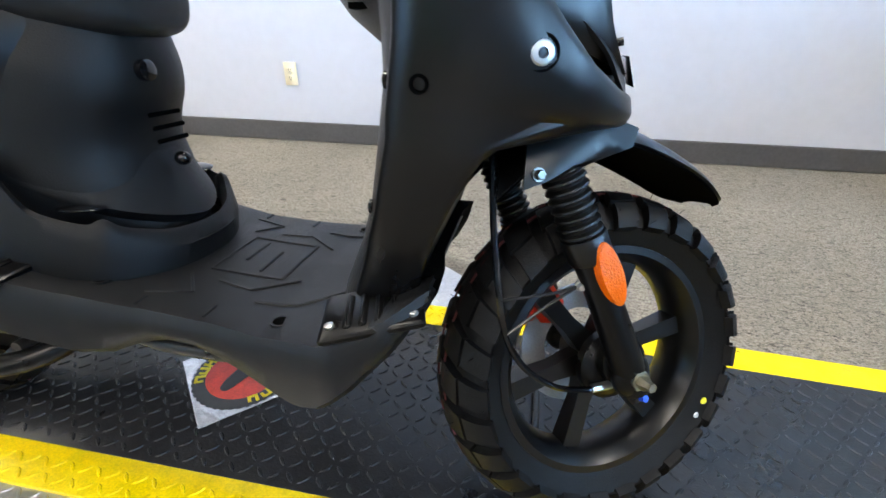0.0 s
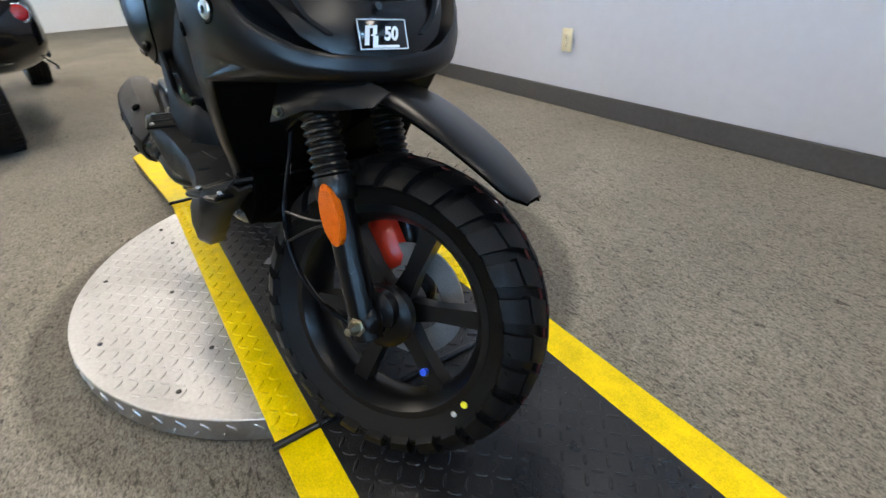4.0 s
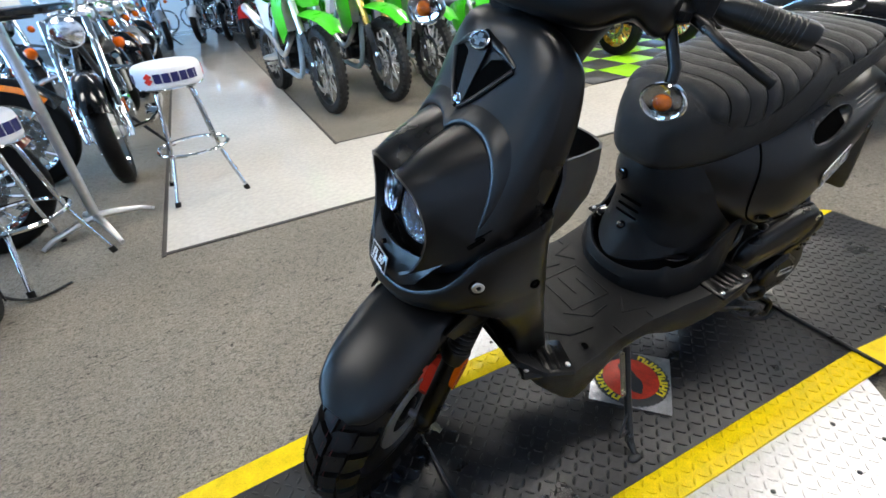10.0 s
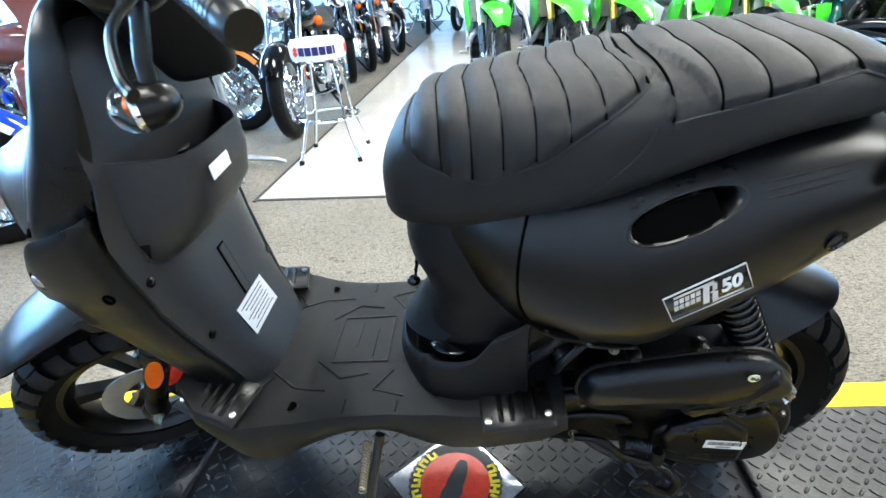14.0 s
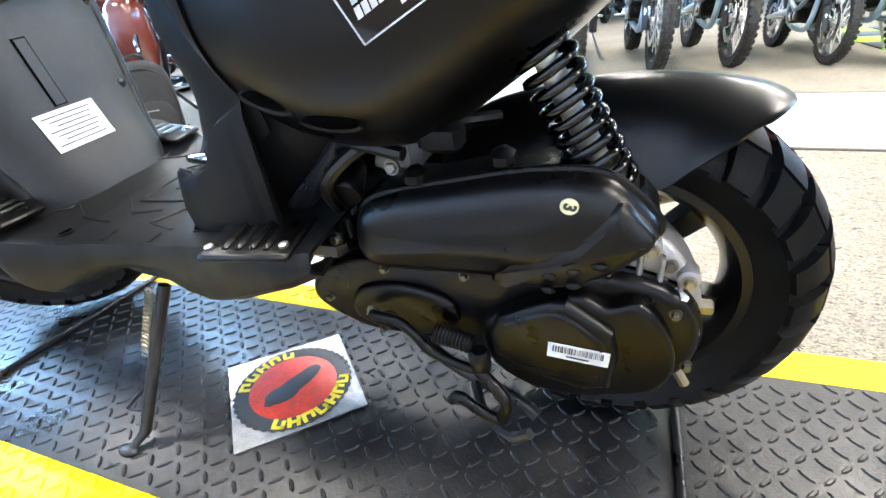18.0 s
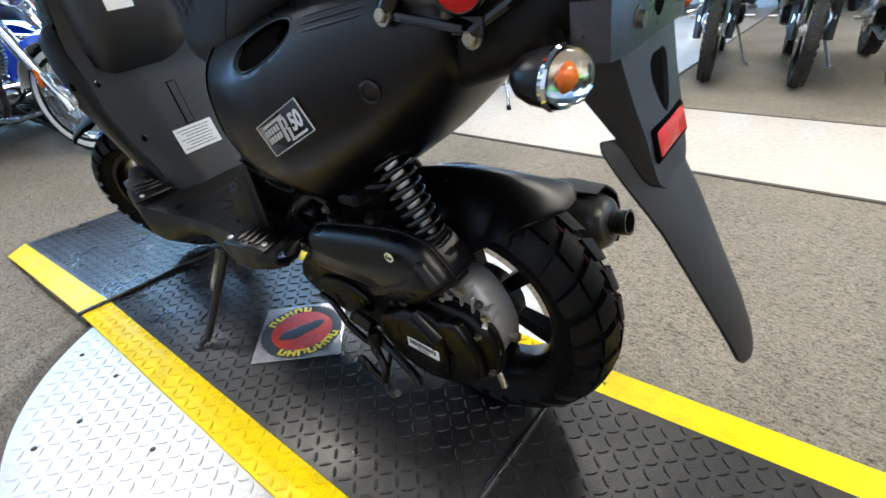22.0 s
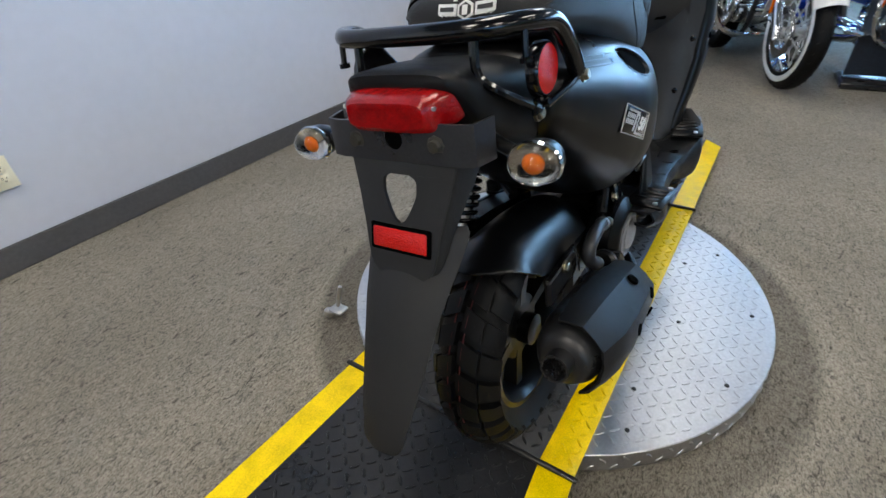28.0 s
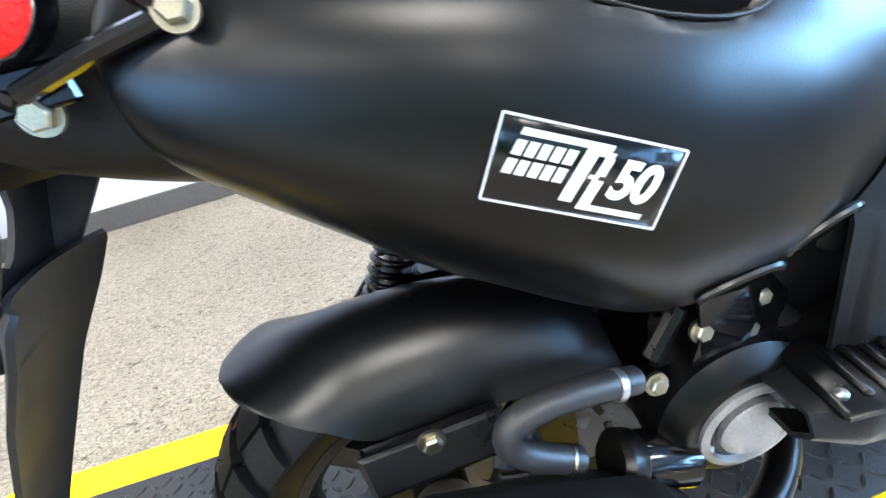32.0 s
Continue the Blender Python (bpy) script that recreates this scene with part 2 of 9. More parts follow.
# ---------------------------------------------------------------- materials
def carpet_mat():
    m = bpy.data.materials.new("loop_carpet")
    m.use_nodes = True
    nt = m.node_tree
    p = nt.nodes["Principled BSDF"]
    p.inputs["Roughness"].default_value = 0.95
    p.inputs["Specular IOR Level"].default_value = 0.15
    tc = nt.nodes.new("ShaderNodeTexCoord")
    v = _node(nt, "ShaderNodeTexVoronoi", Scale=260.0)
    n1 = _node(nt, "ShaderNodeTexNoise", Scale=78.0, Detail=6.0, Roughness=0.74, Distortion=1.2)
    n2 = _node(nt, "ShaderNodeTexNoise", Scale=1.3, Detail=5.0)
    st = nt.nodes.new("ShaderNodeMapping")
    st.inputs["Scale"].default_value = (1.0, 2.2, 1.0)
    nt.links.new(tc.outputs["Object"], st.inputs["Vector"])
    for n in (v, n2):
        nt.links.new(tc.outputs["Object"], n.inputs["Vector"])
    nt.links.new(st.outputs[0], n1.inputs["Vector"])
    cr = nt.nodes.new("ShaderNodeValToRGB")
    e = cr.color_ramp.elements
    e[0].position, e[0].color = 0.36, (0.098, 0.090, 0.075, 1)
    e[1].position, e[1].color = 0.63, (0.300, 0.275, 0.226, 1)
    e.new(0.47).color = (0.20, 0.178, 0.147, 1)
    mx = nt.nodes.new("ShaderNodeMath")
    mx.operation = "MULTIPLY_ADD"
    mx.inputs[1].default_value = 0.2
    nt.links.new(v.outputs["Color"], mx.inputs[0])
    sub = nt.nodes.new("ShaderNodeMath")
    sub.operation = "SUBTRACT"
    sub.inputs[1].default_value = 0.1
    nt.links.new(n1.outputs["Fac"], sub.inputs[0])
    nt.links.new(sub.outputs[0], mx.inputs[2])
    nt.links.new(mx.outputs[0], cr.inputs[0])
    # the dark ring next to the turntable, and worn swirl bands beyond it
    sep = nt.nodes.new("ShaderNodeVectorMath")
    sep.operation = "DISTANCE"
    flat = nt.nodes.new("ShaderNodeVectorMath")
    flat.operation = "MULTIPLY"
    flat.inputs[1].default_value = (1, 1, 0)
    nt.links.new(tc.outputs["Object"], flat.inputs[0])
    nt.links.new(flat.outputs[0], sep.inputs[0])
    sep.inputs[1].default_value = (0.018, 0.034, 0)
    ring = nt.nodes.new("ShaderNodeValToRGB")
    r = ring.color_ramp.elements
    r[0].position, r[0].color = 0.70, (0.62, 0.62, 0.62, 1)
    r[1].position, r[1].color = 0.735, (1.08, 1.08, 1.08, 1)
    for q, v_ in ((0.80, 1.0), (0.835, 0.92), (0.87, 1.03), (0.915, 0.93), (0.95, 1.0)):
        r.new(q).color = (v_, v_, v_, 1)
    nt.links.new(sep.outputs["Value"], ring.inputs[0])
    wear = _node(nt, "ShaderNodeMapRange", **{"From Min": 0.3, "From Max": 0.7, "To Min": 0.82, "To Max": 1.12})
    nt.links.new(n2.outputs["Fac"], wear.inputs["Value"])
    # short dark creases and tufts
    st3 = nt.nodes.new("ShaderNodeMapping")
    st3.inputs["Scale"].default_value = (1.0, 2.6, 1.0)
    st3.inputs["Rotation"].default_value = (0, 0, 0.5)
    nt.links.new(tc.outputs["Object"], st3.inputs["Vector"])
    n3 = _node(nt, "ShaderNodeTexNoise", Scale=19.0, Detail=4.0, Roughness=0.68, Distortion=2.2)
    nt.links.new(st3.outputs[0], n3.inputs["Vector"])
    tuft = _node(nt, "ShaderNodeMapRange", **{"From Min": 0.345, "From Max": 0.435, "To Min": 0.42, "To Max": 1.03})
    nt.links.new(n3.outputs["Fac"], tuft.inputs["Value"])
    both = nt.nodes.new("ShaderNodeMath")
    both.operation = "MULTIPLY"
    nt.links.new(tuft.outputs[0], both.inputs[0])
    nt.links.new(wear.outputs[0], both.inputs[1])
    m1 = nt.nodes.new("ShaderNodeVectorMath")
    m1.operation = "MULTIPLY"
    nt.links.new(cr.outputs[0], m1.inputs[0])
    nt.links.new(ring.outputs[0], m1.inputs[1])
    m2 = nt.nodes.new("ShaderNodeVectorMath")
    m2.operation = "SCALE"
    nt.links.new(m1.outputs[0], m2.inputs[0])
    nt.links.new(both.outputs[0], m2.inputs["Scale"])
    nt.links.new(m2.outputs[0], p.inputs["Base Color"])
    b = _node(nt, "ShaderNodeBump", Strength=0.6, Distance=0.003)
    nt.links.new(mx.outputs[0], b.inputs["Height"])
    nt.links.new(b.outputs[0], p.inputs["Normal"])
    return m


def tile_mat():
    return mat("polished_concrete", (0.60, 0.562, 0.505), 0.09, var=0.12, scale=1.1, rvar=0.3, spec=0.5, fine=40)


M_CARPET, M_TILE = carpet_mat(), tile_mat()
M_WALL = mat("grey_wall_paint", (0.50, 0.515, 0.575), 0.6, var=0.03, scale=1.5, bump=0.15, bscale=350)
M_WHITE = mat("white_wall_paint", (0.78, 0.77, 0.75), 0.6, var=0.03, scale=1.5, bump=0.1, bscale=350)
# unseen ceiling kept dark grey, so the glossy black reflects less fill
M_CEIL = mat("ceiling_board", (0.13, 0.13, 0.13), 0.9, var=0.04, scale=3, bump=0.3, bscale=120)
M_BASE = mat("dark_rubber_base", (0.075, 0.073, 0.075), 0.55, var=0.15, scale=5)
M_STRIP = mat("carpet_strip", (0.07, 0.062, 0.055), 0.7, var=0.2, scale=12)
M_ALU = mat("tread_plate_aluminium", (0.54, 0.54, 0.55), 0.42, metal=1.0, var=0.12, scale=9, rvar=0.25, bump=0.15, bscale=90)
M_DECK = mat("black_tread_plate", (0.010, 0.010, 0.0112), 0.36, var=0.4, scale=7, rvar=0.4, bump=0.35, bscale=220, spec=0.5)
M_YELLOW = mat("yellow_deck_paint", (0.80, 0.56, 0.004), 0.40, var=0.22, scale=22, rvar=0.3, bump=0.2, bscale=160, spec=0.25)
M_IVORY = mat("ivory_plastic", (0.78, 0.70, 0.50), 0.35, var=0.04)
M_SLOT = mat("dark_slot", (0.02, 0.018, 0.015), 0.6)
M_STEEL = mat("zinc_steel", (0.55, 0.54, 0.52), 0.35, metal=1.0, var=0.15, scale=60)
M_BLACKSTEEL = mat("black_painted_steel", (0.012, 0.012, 0.013), 0.32, var=0.2, scale=20, rvar=0.3)
M_LIME = mat("lime_floor_tile", (0.33, 0.75, 0.02), 0.4, var=0.12, scale=30, bump=0.4, bscale=90)
M_CHAR = mat("charcoal_floor_tile", (0.045, 0.047, 0.05), 0.45, var=0.2, scale=30, bump=0.4, bscale=90)
M_TROFFER = glow("lamp_diffuser", (1.0, 0.97, 0.93), 14.0)
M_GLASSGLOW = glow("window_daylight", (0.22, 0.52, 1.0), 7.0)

# ---------------------------------------------------------------- setting
X0, X1, Y0, Y1 = -10.0, 6.6, -14.0, 1.80
g = G().box(((X0 + X1) / 2, (Y0 + 2.4) / 2, -0.06), (X1 - X0, 2.4 - Y0 + 0.6, 0.12))
solid("floor", g, M_CARPET, "grey beige loop pile showroom carpet, darker next to the turntable, worn swirls beyond", "floor", kind="structure")
# polished walkway let into the carpet
g = G().box((-4.37, -2.205, 0.0), (11.26, 1.06, 0.008)).box((0.7, -8.37, 0.0), (1.12, 11.27, 0.008))
solid("walkway", g, M_TILE, "polished cream concrete walkway with soft reflections", "floor", kind="structure", smooth=0)
g = G().box((-4.37, -1.675, 0.003), (11.28, 0.022, 0.008), b=0.002).box((1.262, -7.6, 0.003), (0.022, 11.9, 0.008), b=0.002)
g.box((0.137, -8.2, 0.003), (0.022, 10.98, 0.008), b=0.002).box((-1.03, -2.735, 0.003), (2.32, 0.022, 0.008), b=0.002)
solid("carpet_edge_trim", g, M_STRIP, "dark transition strips between carpet and tiles", "trim", kind="structure")
# checkered plastic tiles under the street bikes
check = thing("checkered_floor", "lime green and charcoal checkered plastic floor tiles", "floor", kind="structure")
CS = 0.40
ml = G().box((0, 0, 0.006), (CS - 0.003, CS - 0.003, 0.012), b=0.003).mesh("floor_tile", M_LIME)
mc = G().box((0, 0, 0.006), (CS - 0.003, CS - 0.003, 0.012), b=0.003).mesh("floor_tile", M_CHAR)
for i in range(17):
    for j in range(8):
        part("floor_tile", ml if (i + j) % 2 else mc, None, check, m=pose(-2.28 - CS * (i + 0.5), -2.76 - CS * (j + 0.5), 0))

# walls
g = G().box((-0.1, Y1 + 0.06, CEIL / 2), (5.4, 0.12, CEIL))
solid("wall_north", g, M_WALL, "blue grey painted showroom wall", "wall", kind="structure")
g = G().box((-0.1, Y1 - 0.004, 0.053), (5.4, 0.012, 0.106), b=0.004)
solid("baseboard", g, M_BASE, "dark grey rubber cove base along the grey wall", "baseboard", kind="structure")
g = G().box((-6.4, 2.30, CEIL / 2), (7.2, 0.12, CEIL)).box((-2.80, 2.05, CEIL / 2), (0.03, 0.5, CEIL))
solid("wall_northwest", g, M_WHITE, "white painted wall stepping back past the grey wall", "wall", kind="structure")
g = G().box((4.7, 2.30, CEIL / 2), (4.0, 0.12, CEIL)).box((2.615, 2.05, CEIL / 2), (0.03, 0.5, CEIL))
solid("wall_northeast", g, M_WHITE, "white painted wall behind the steel rack", "wall", kind="structure")
g = G().box((X0 - 0.06, -0.6, CEIL / 2), (0.12, 6.0, CEIL)).box((X0 - 0.06, -8.8, 0.25), (0.12, 10.4, 0.5)).box((X0 - 0.06, -8.8, 3.05), (0.12, 10.4, 0.7))
for y in np.arange(-14, -3.5, 2.08):
    g.box((X0 - 0.06, y, 1.6), (0.11, 0.12, 2.2))
solid("wall_west", g, M_WHITE, "white showroom wall", "wall", kind="structure")
g = G().box((-1.7, Y0 - 0.06, CEIL / 2), (17, 0.12, CEIL))
solid("wall_south", g, M_WHITE, "white showroom wall at the far end", "wall", kind="structure")
g = G().box((X1 + 0.06, -5.8, 0.2), (0.12, 16.4, 0.4)).box((X1 + 0.06, -5.8, 2.9), (0.12, 16.4, 0.4))
for y in np.arange(-14, 2.5, 2.05):
    g.box((X1 + 0.06, y, 1.55), (0.11, 0.12, 2.3))
solid("wall_east", g, M_WHITE, "storefront wall with large windows", "wall", kind="structure")
win = thing("window_1", "large storefront window panes letting in cool daylight", "window", kind="structure")
for y in np.arange(-14, 0.5, 2.05):
    part("pane", G().box((X1 + 0.07, y + 1.025, 1.55), (0.008, 1.93, 2.3)), M_GLASSGLOW, win)
# panes on the unseen west wall, added to glow blue in reflections
west_panes = thing("west_glow_panes", "row of tall glowing panes, unseen, added for blue reflections", "window", kind="structure")
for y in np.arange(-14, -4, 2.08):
    part("pane", G().box((X0 - 0.07, y + 1.04, 1.6), (0.008, 1.96, 2.2)), M_GLASSGLOW, west_panes)
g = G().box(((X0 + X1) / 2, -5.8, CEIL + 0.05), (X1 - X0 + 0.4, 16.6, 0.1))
solid("ceiling", g, M_CEIL, "dark grey acoustic board ceiling, unseen, coloured to deepen the reflections", "ceiling", kind="structure")
first = None
for lx, ly in LAMPS:
    if first is None:
        first = thing("ceiling_light", "recessed rectangular ceiling light with white diffuser", "ceiling light", pose(lx, ly, CEIL), "ceiling lights")
        fr = G()
        for sx, sy, cx, cy in ((1.24, 0.03, 0, 0.305), (1.24, 0.03, 0, -0.305), (0.03, 0.58, 0.605, 0), (0.03, 0.58, -0.605, 0)):
            fr.box((cx, cy, -0.02), (sx, sy, 0.04))
        part("frame", fr, M_WHITE, first)
        part("diffuser", G().box((0, 0, -0.02), (1.18, 0.58, 0.01)), M_TROFFER, first)
    else:
        copy_thing(first, pose(lx, ly, CEIL))
# power outlet
o = thing("power_outlet", "ivory duplex power outlet on the grey wall", "outlet", pose(-0.716, Y1 - 0.012, 0.357, 90, 0, 0))
part("cover_plate", G().box((0, 0, 0.003), (0.07, 0.115, 0.007), b=0.002), M_IVORY, o)
for s in (-1, 1):
    soc = part("socket", G().box((0, s * 0.0195, 0.008), (0.034, 0.028, 0.004), b=0.0015), M_IVORY, o)
    part("slot", G().box((-0.0065, s * 0.0195 + 0.003, 0.0102), (0.0022, 0.009, 0.001)).box((0.0065, s * 0.0195 + 0.003, 0.0102), (0.0022, 0.007, 0.001)).box((0, s * 0.0195 - 0.008, 0.0102), (0.005, 0.005, 0.001)), M_SLOT, soc)
part("screw", G().lathe([(0.003, 0.006), (0.003, 0.0085)], 10), M_STEEL, o)

# ---------------------------------------------------------------- turntable
DX, DY, DR = 0.018, 0.026, 0.597
DZ, KZ = 0.062, 0.070
YL, YR, SW = 0.320, -0.271, 0.073
XF, XB, XFE, XBE = 0.611, -0.565, 1.44, -1.41
YM = (YL + YR) / 2


def lugs(g, x0, x1, y0, y1, keep, m=None, pitch=0.0255, ln=0.0245, wd=0.0078, h=0.0022):
    """Raised lens-shaped lugs, crosswise in turn."""
    i0, i1 = int(math.floor(x0 / pitch)), int(math.ceil(x1 / pitch))
    j0, j1 = int(math.floor(y0 / pitch)), int(math.ceil(y1 / pitch))
    for i in range(i0, i1 + 1):
        for j in range(j0, j1 + 1):
            x, y = i * pitch, j * pitch
            if not keep(x, y):
                continue
            a = radians(45 if (i + j) % 2 else -45)
            c, s = math.cos(a), math.sin(a)
            pts = [(-ln / 2, 0), (-ln / 4, -wd / 2 * 0.8), (ln / 4, -wd / 2 * 0.8), (ln / 2, 0), (ln / 4, wd / 2 * 0.8), (-ln / 4, wd / 2 * 0.8)]
            top = [(px * 0.72, py * 0.55) for px, py in pts]
            vs = [(x + px * c - py * s, y + px * s + py * c, 0) for px, py in pts] + [(x + px * c - py * s, y + px * s + py * c, h) for px, py in top]
            g.add(vs, [(k, (k + 1) % 6, 6 + (k + 1) % 6, 6 + k) for k in range(6)] + [tuple(range(6, 12))], m)
    return g


def lug_pieces(x0, x1, y0, y1, keep, z, material, parent, pitch=0.0255, h=0.0024):
    """Single lugs as parts on two shared meshes."""
    kinds = [lugs(G(), 0, 0, 0, 0, lambda x, y: True, pose(0, 0, 0, 0, 0, 90 * q), h=h).mesh("tread_lug", material, 0) for q in (0, 1)]
    for i in range(int(math.floor(x0 / pitch)), int(math.ceil(x1 / pitch)) + 1):
        for j in range(int(math.floor(y0 / pitch)), int(math.ceil(y1 / pitch)) + 1):
            if keep(i * pitch, j * pitch):
                part("tread_lug", kinds[(i + j) % 2], None, parent, m=pose(i * pitch, j * pitch, z))


def lug_part(g, material, parent, label):
    ob = part("tread_lug_rest", g, material, parent, label, smooth=0)
    ob["kind"] = "stuff"
    return ob


table = thing("turntable", "round bright tread plate motorcycle turntable lying on the carpet", "turntable", pose(0, 0, 0))
disc = part("disc", G().lathe([(DR - 0.01, 0.004), (DR, 0.008), (DR, DZ - 0.002), (DR - 0.002, DZ)], 128, m=pose(DX, DY, 0)), M_ALU, table, "bright aluminium tread plate disc")
on_disc = lambda x, y: (x - DX) ** 2 + (y - DY) ** 2 < (DR - 0.016) ** 2 and not (YR - 0.008 < y < YL + 0.008)
near_side = lambda x, y: on_disc(x, y) and y > 0
lug_pieces(-DR, DR + 0.05, 0, DR + 0.05, near_side, DZ, M_ALU, disc, h=0.0015)
lug_part(lugs(G(), -DR, DR + 0.05, -DR, 0, lambda x, y: on_disc(x, y) and y <= 0, pose(0, 0, DZ), h=0.0015), M_ALU, disc, "raised diamond lugs of the disc")
rim = G()
for k in range(150):
    a = 2 * math.pi * k / 150
    mm = pose(DX, DY, 0) @ pose(0, 0, 0, 0, 0, math.degrees(a)) @ pose(DR, 0, DZ / 2 + (0.012 if k % 2 else -0.012), 0, 90, 0)
    lugs(rim, 0, 0, 0, 0, lambda x, y: True, mm @ pose(0, 0, 0, 0, 0, 90 * (k % 2)))
lug_part(rim, M_ALU, disc, "diamond lugs round the rim of the disc")
scr = G().lathe([(0.0055, 0), (0.0055, 0.002), (0.004, 0.003)], 10).mesh("screw", M_BLACKSTEEL)
for k in range(12):
    a = 2 * math.pi * (k + 0.35) / 12
    x, y = DX + 0.545 * math.cos(a), DY + 0.545 * math.sin(a)
    if not YR - 0.02 < y < YL + 0.02:
        part("screw", scr, None, disc, m=pose(x, y, DZ))
for x, y in ((-0.28, 0.36), (0.28, 0.36), (0.0, 0.40), (-0.28, -0.31), (0.28, -0.31), (0.0, -0.35), (0.2, 0.46), (-0.2, 0.46)):
    part("screw", scr, None, disc, m=pose(x, y, DZ))
# levelling bolt at the rim
bolt = part("levelling_bolt", G().tube([(-0.40, 0.545, 0.012), (-0.39, 0.517, 0.118)], 0.0065, 10), M_STEEL, table, "threaded steel levelling bolt")
part("knob", G().lathe([(0.012, 0), (0.0155, 0.004), (0.0155, 0.018), (0.01, 0.024)], 14, m=pose(-0.425, 0.56, 0.012, 0, 25, -30)), M_STEEL, bolt)
part("lug", G().box((-0.405, 0.53, 0.035), (0.04, 0.05, 0.012), pose(0, 0, 0), 0.003), M_STEEL, bolt)

# the deck across it, with ramps at both ends
deck = thing("wheel_ramp", "black tread plate wheel deck with yellow borders and hinged ramps", "ramp", pose(0, 0, 0))
part("deck_plate", G().box(((XF + XB) / 2, YM, KZ - 0.0045), (XF - XB, YL - YR - 2 * SW, 0.009), b=0.001), M_DECK, deck)
for y, nm in ((YL - SW / 2, "L"), (YR + SW / 2, "R")):
    part("border_stripe", G().box(((XF + XB) / 2, y, KZ - 0.004), (XF - XB, SW, 0.0092), b=0.001), M_YELLOW, deck, "yellow painted border of the deck")
mid = lambda x, y: YR + SW + 0.01 < y < YL - SW - 0.01 and XB + 0.015 < x < XF - 0.015
lug_pieces(-0.2, 0.2, YR, YL, lambda x, y: mid(x, y) and -0.2 < x < 0.2, KZ, M_DECK, deck)
lug_part(lugs(G(), XB, XF, YR, YL, lambda x, y: mid(x, y) and not -0.2 < x < 0.2, pose(0, 0, KZ)), M_DECK, deck, "raised black diamond lugs")
inside = lambda x, y: (YR + 0.01 < y < YR + SW - 0.006 or YL - SW + 0.006 < y < YL - 0.01) and XB + 0.015 < x < XF - 0.015
lug_pieces(XB, XF, YR, YL, inside, KZ + 0.0006, M_YELLOW, deck)
for sgn, xh, xe, low, yaw, flare in ((1, XF, XFE, 0.020, 0.9, 0.004), (-1, XB, XBE, 0.040, 180.6, 0.078)):
    ln = abs(xe - xh)
    dip = math.degrees(math.atan2(KZ - low, ln))
    m = pose(xh, YM, KZ - 0.001) @ pose(0, 0, 0, 0, 0, yaw) @ pose(0, 0, 0, 0, dip, 0)
    hw, cc = (YL - YR) / 2, 0.075
    he = hw + flare * ln
    wide = lambda x: hw + (he - hw) * x / ln
    ramp = part("ramp", G().prism([(0.004, -hw + SW), (ln, -he + SW), (ln, he - SW), (0.004, hw - SW)], -0.007, 0, m), M_DECK, deck, "hinged ramp plate of black tread plate")
    for s in (-1, 1):
        ol = [(0.004, s * hw), (ln - cc, s * wide(ln - cc)), (ln, s * (he - cc * 0.9)), (ln, s * (he - SW)), (0.004, s * (hw - SW))]
        part("border_stripe", G().prism(ol[:: -s], -0.0072, 0.0006, m), M_YELLOW, ramp, "smooth yellow painted border")
        part("side_wall", G().prism([(0.01, s * (hw - 0.002)), (ln * 0.9, s * (wide(ln * 0.9) - 0.002)), (ln * 0.9, s * (wide(ln * 0.9) - 0.008)), (0.01, s * (hw - 0.008))][:: -s], -0.040, -0.0075, m), M_BLACKSTEEL, ramp)
    lug_part(lugs(G(), 0.03, ln - 0.02, -he + SW, he - SW, lambda x, y: abs(y) < wide(x) - SW - 0.01 and 0.02 < x < ln - 0.02, m, h=0.0016 if sgn > 0 else 0.0026), M_DECK, ramp, "low diamond lugs")
    part("hinge_rod", G().tube([(xh + sgn * 0.002, YR - 0.008, KZ + 0.003), (xh + sgn * 0.002, YL + 0.008, KZ + 0.003)], 0.0062, 10), M_BLACKSTEEL, deck, "black steel hinge rod")

# ---------------------------------------------------------------- scooter materials
M_SATIN = mat("satin_black_body", (0.0016, 0.0016, 0.0019), 0.30, var=0.10, scale=6, rvar=0.12, bump=0.05, bscale=900, spec=0.36)
M_GRAIN = mat("grained_black_plastic", (0.0042, 0.0042, 0.0046), 0.48, var=0.12, scale=7, rvar=0.15, bump=0.25, bscale=700, spec=0.23)
M_SHIELD = mat("dark_grey_shield_plastic", (0.021, 0.0214, 0.023), 0.42, var=0.12, scale=7, rvar=0.15, bump=0.25, bscale=700, spec=0.45)
M_FLOORP = mat("dark_grey_floor_plastic", (0.006, 0.0062, 0.0068), 0.40, var=0.14, scale=7, rvar=0.2, bump=0.25, bscale=800, spec=0.27)
# near black without gloss: puts the shade of hollows and openings into colour
M_INNER = mat("dull_black_inner_shade", (0.0010, 0.0010, 0.0010), 0.9, var=0.2, spec=0.02)
M_GLOSS = mat("gloss_black", (0.0025, 0.0025, 0.0032), 0.14, var=0.1, coat=0.25, spec=0.4)
M_RUBBER = mat("tyre_rubber", (0.0032, 0.0032, 0.0035), 0.52, var=0.2, scale=16, bump=0.25, bscale=500, spec=0.22)
M_DARKCHROME = mat("smoked_chrome", (0.16, 0.16, 0.17), 0.12, metal=1.0, var=0.05)
M_BOOT = mat("rubber_boot", (0.003, 0.003, 0.003), 0.34, var=0.15, spec=0.42)
M_SEAT = mat("black_vinyl", (0.0075, 0.0075, 0.008), 0.44, var=0.12, scale=9, bump=0.5, bscale=1300, spec=0.36)
M_SEATSIDE = mat("plain_black_vinyl", (0.012, 0.012, 0.013), 0.48, var=0.1, scale=9, bump=0.3, bscale=1100, spec=0.38)
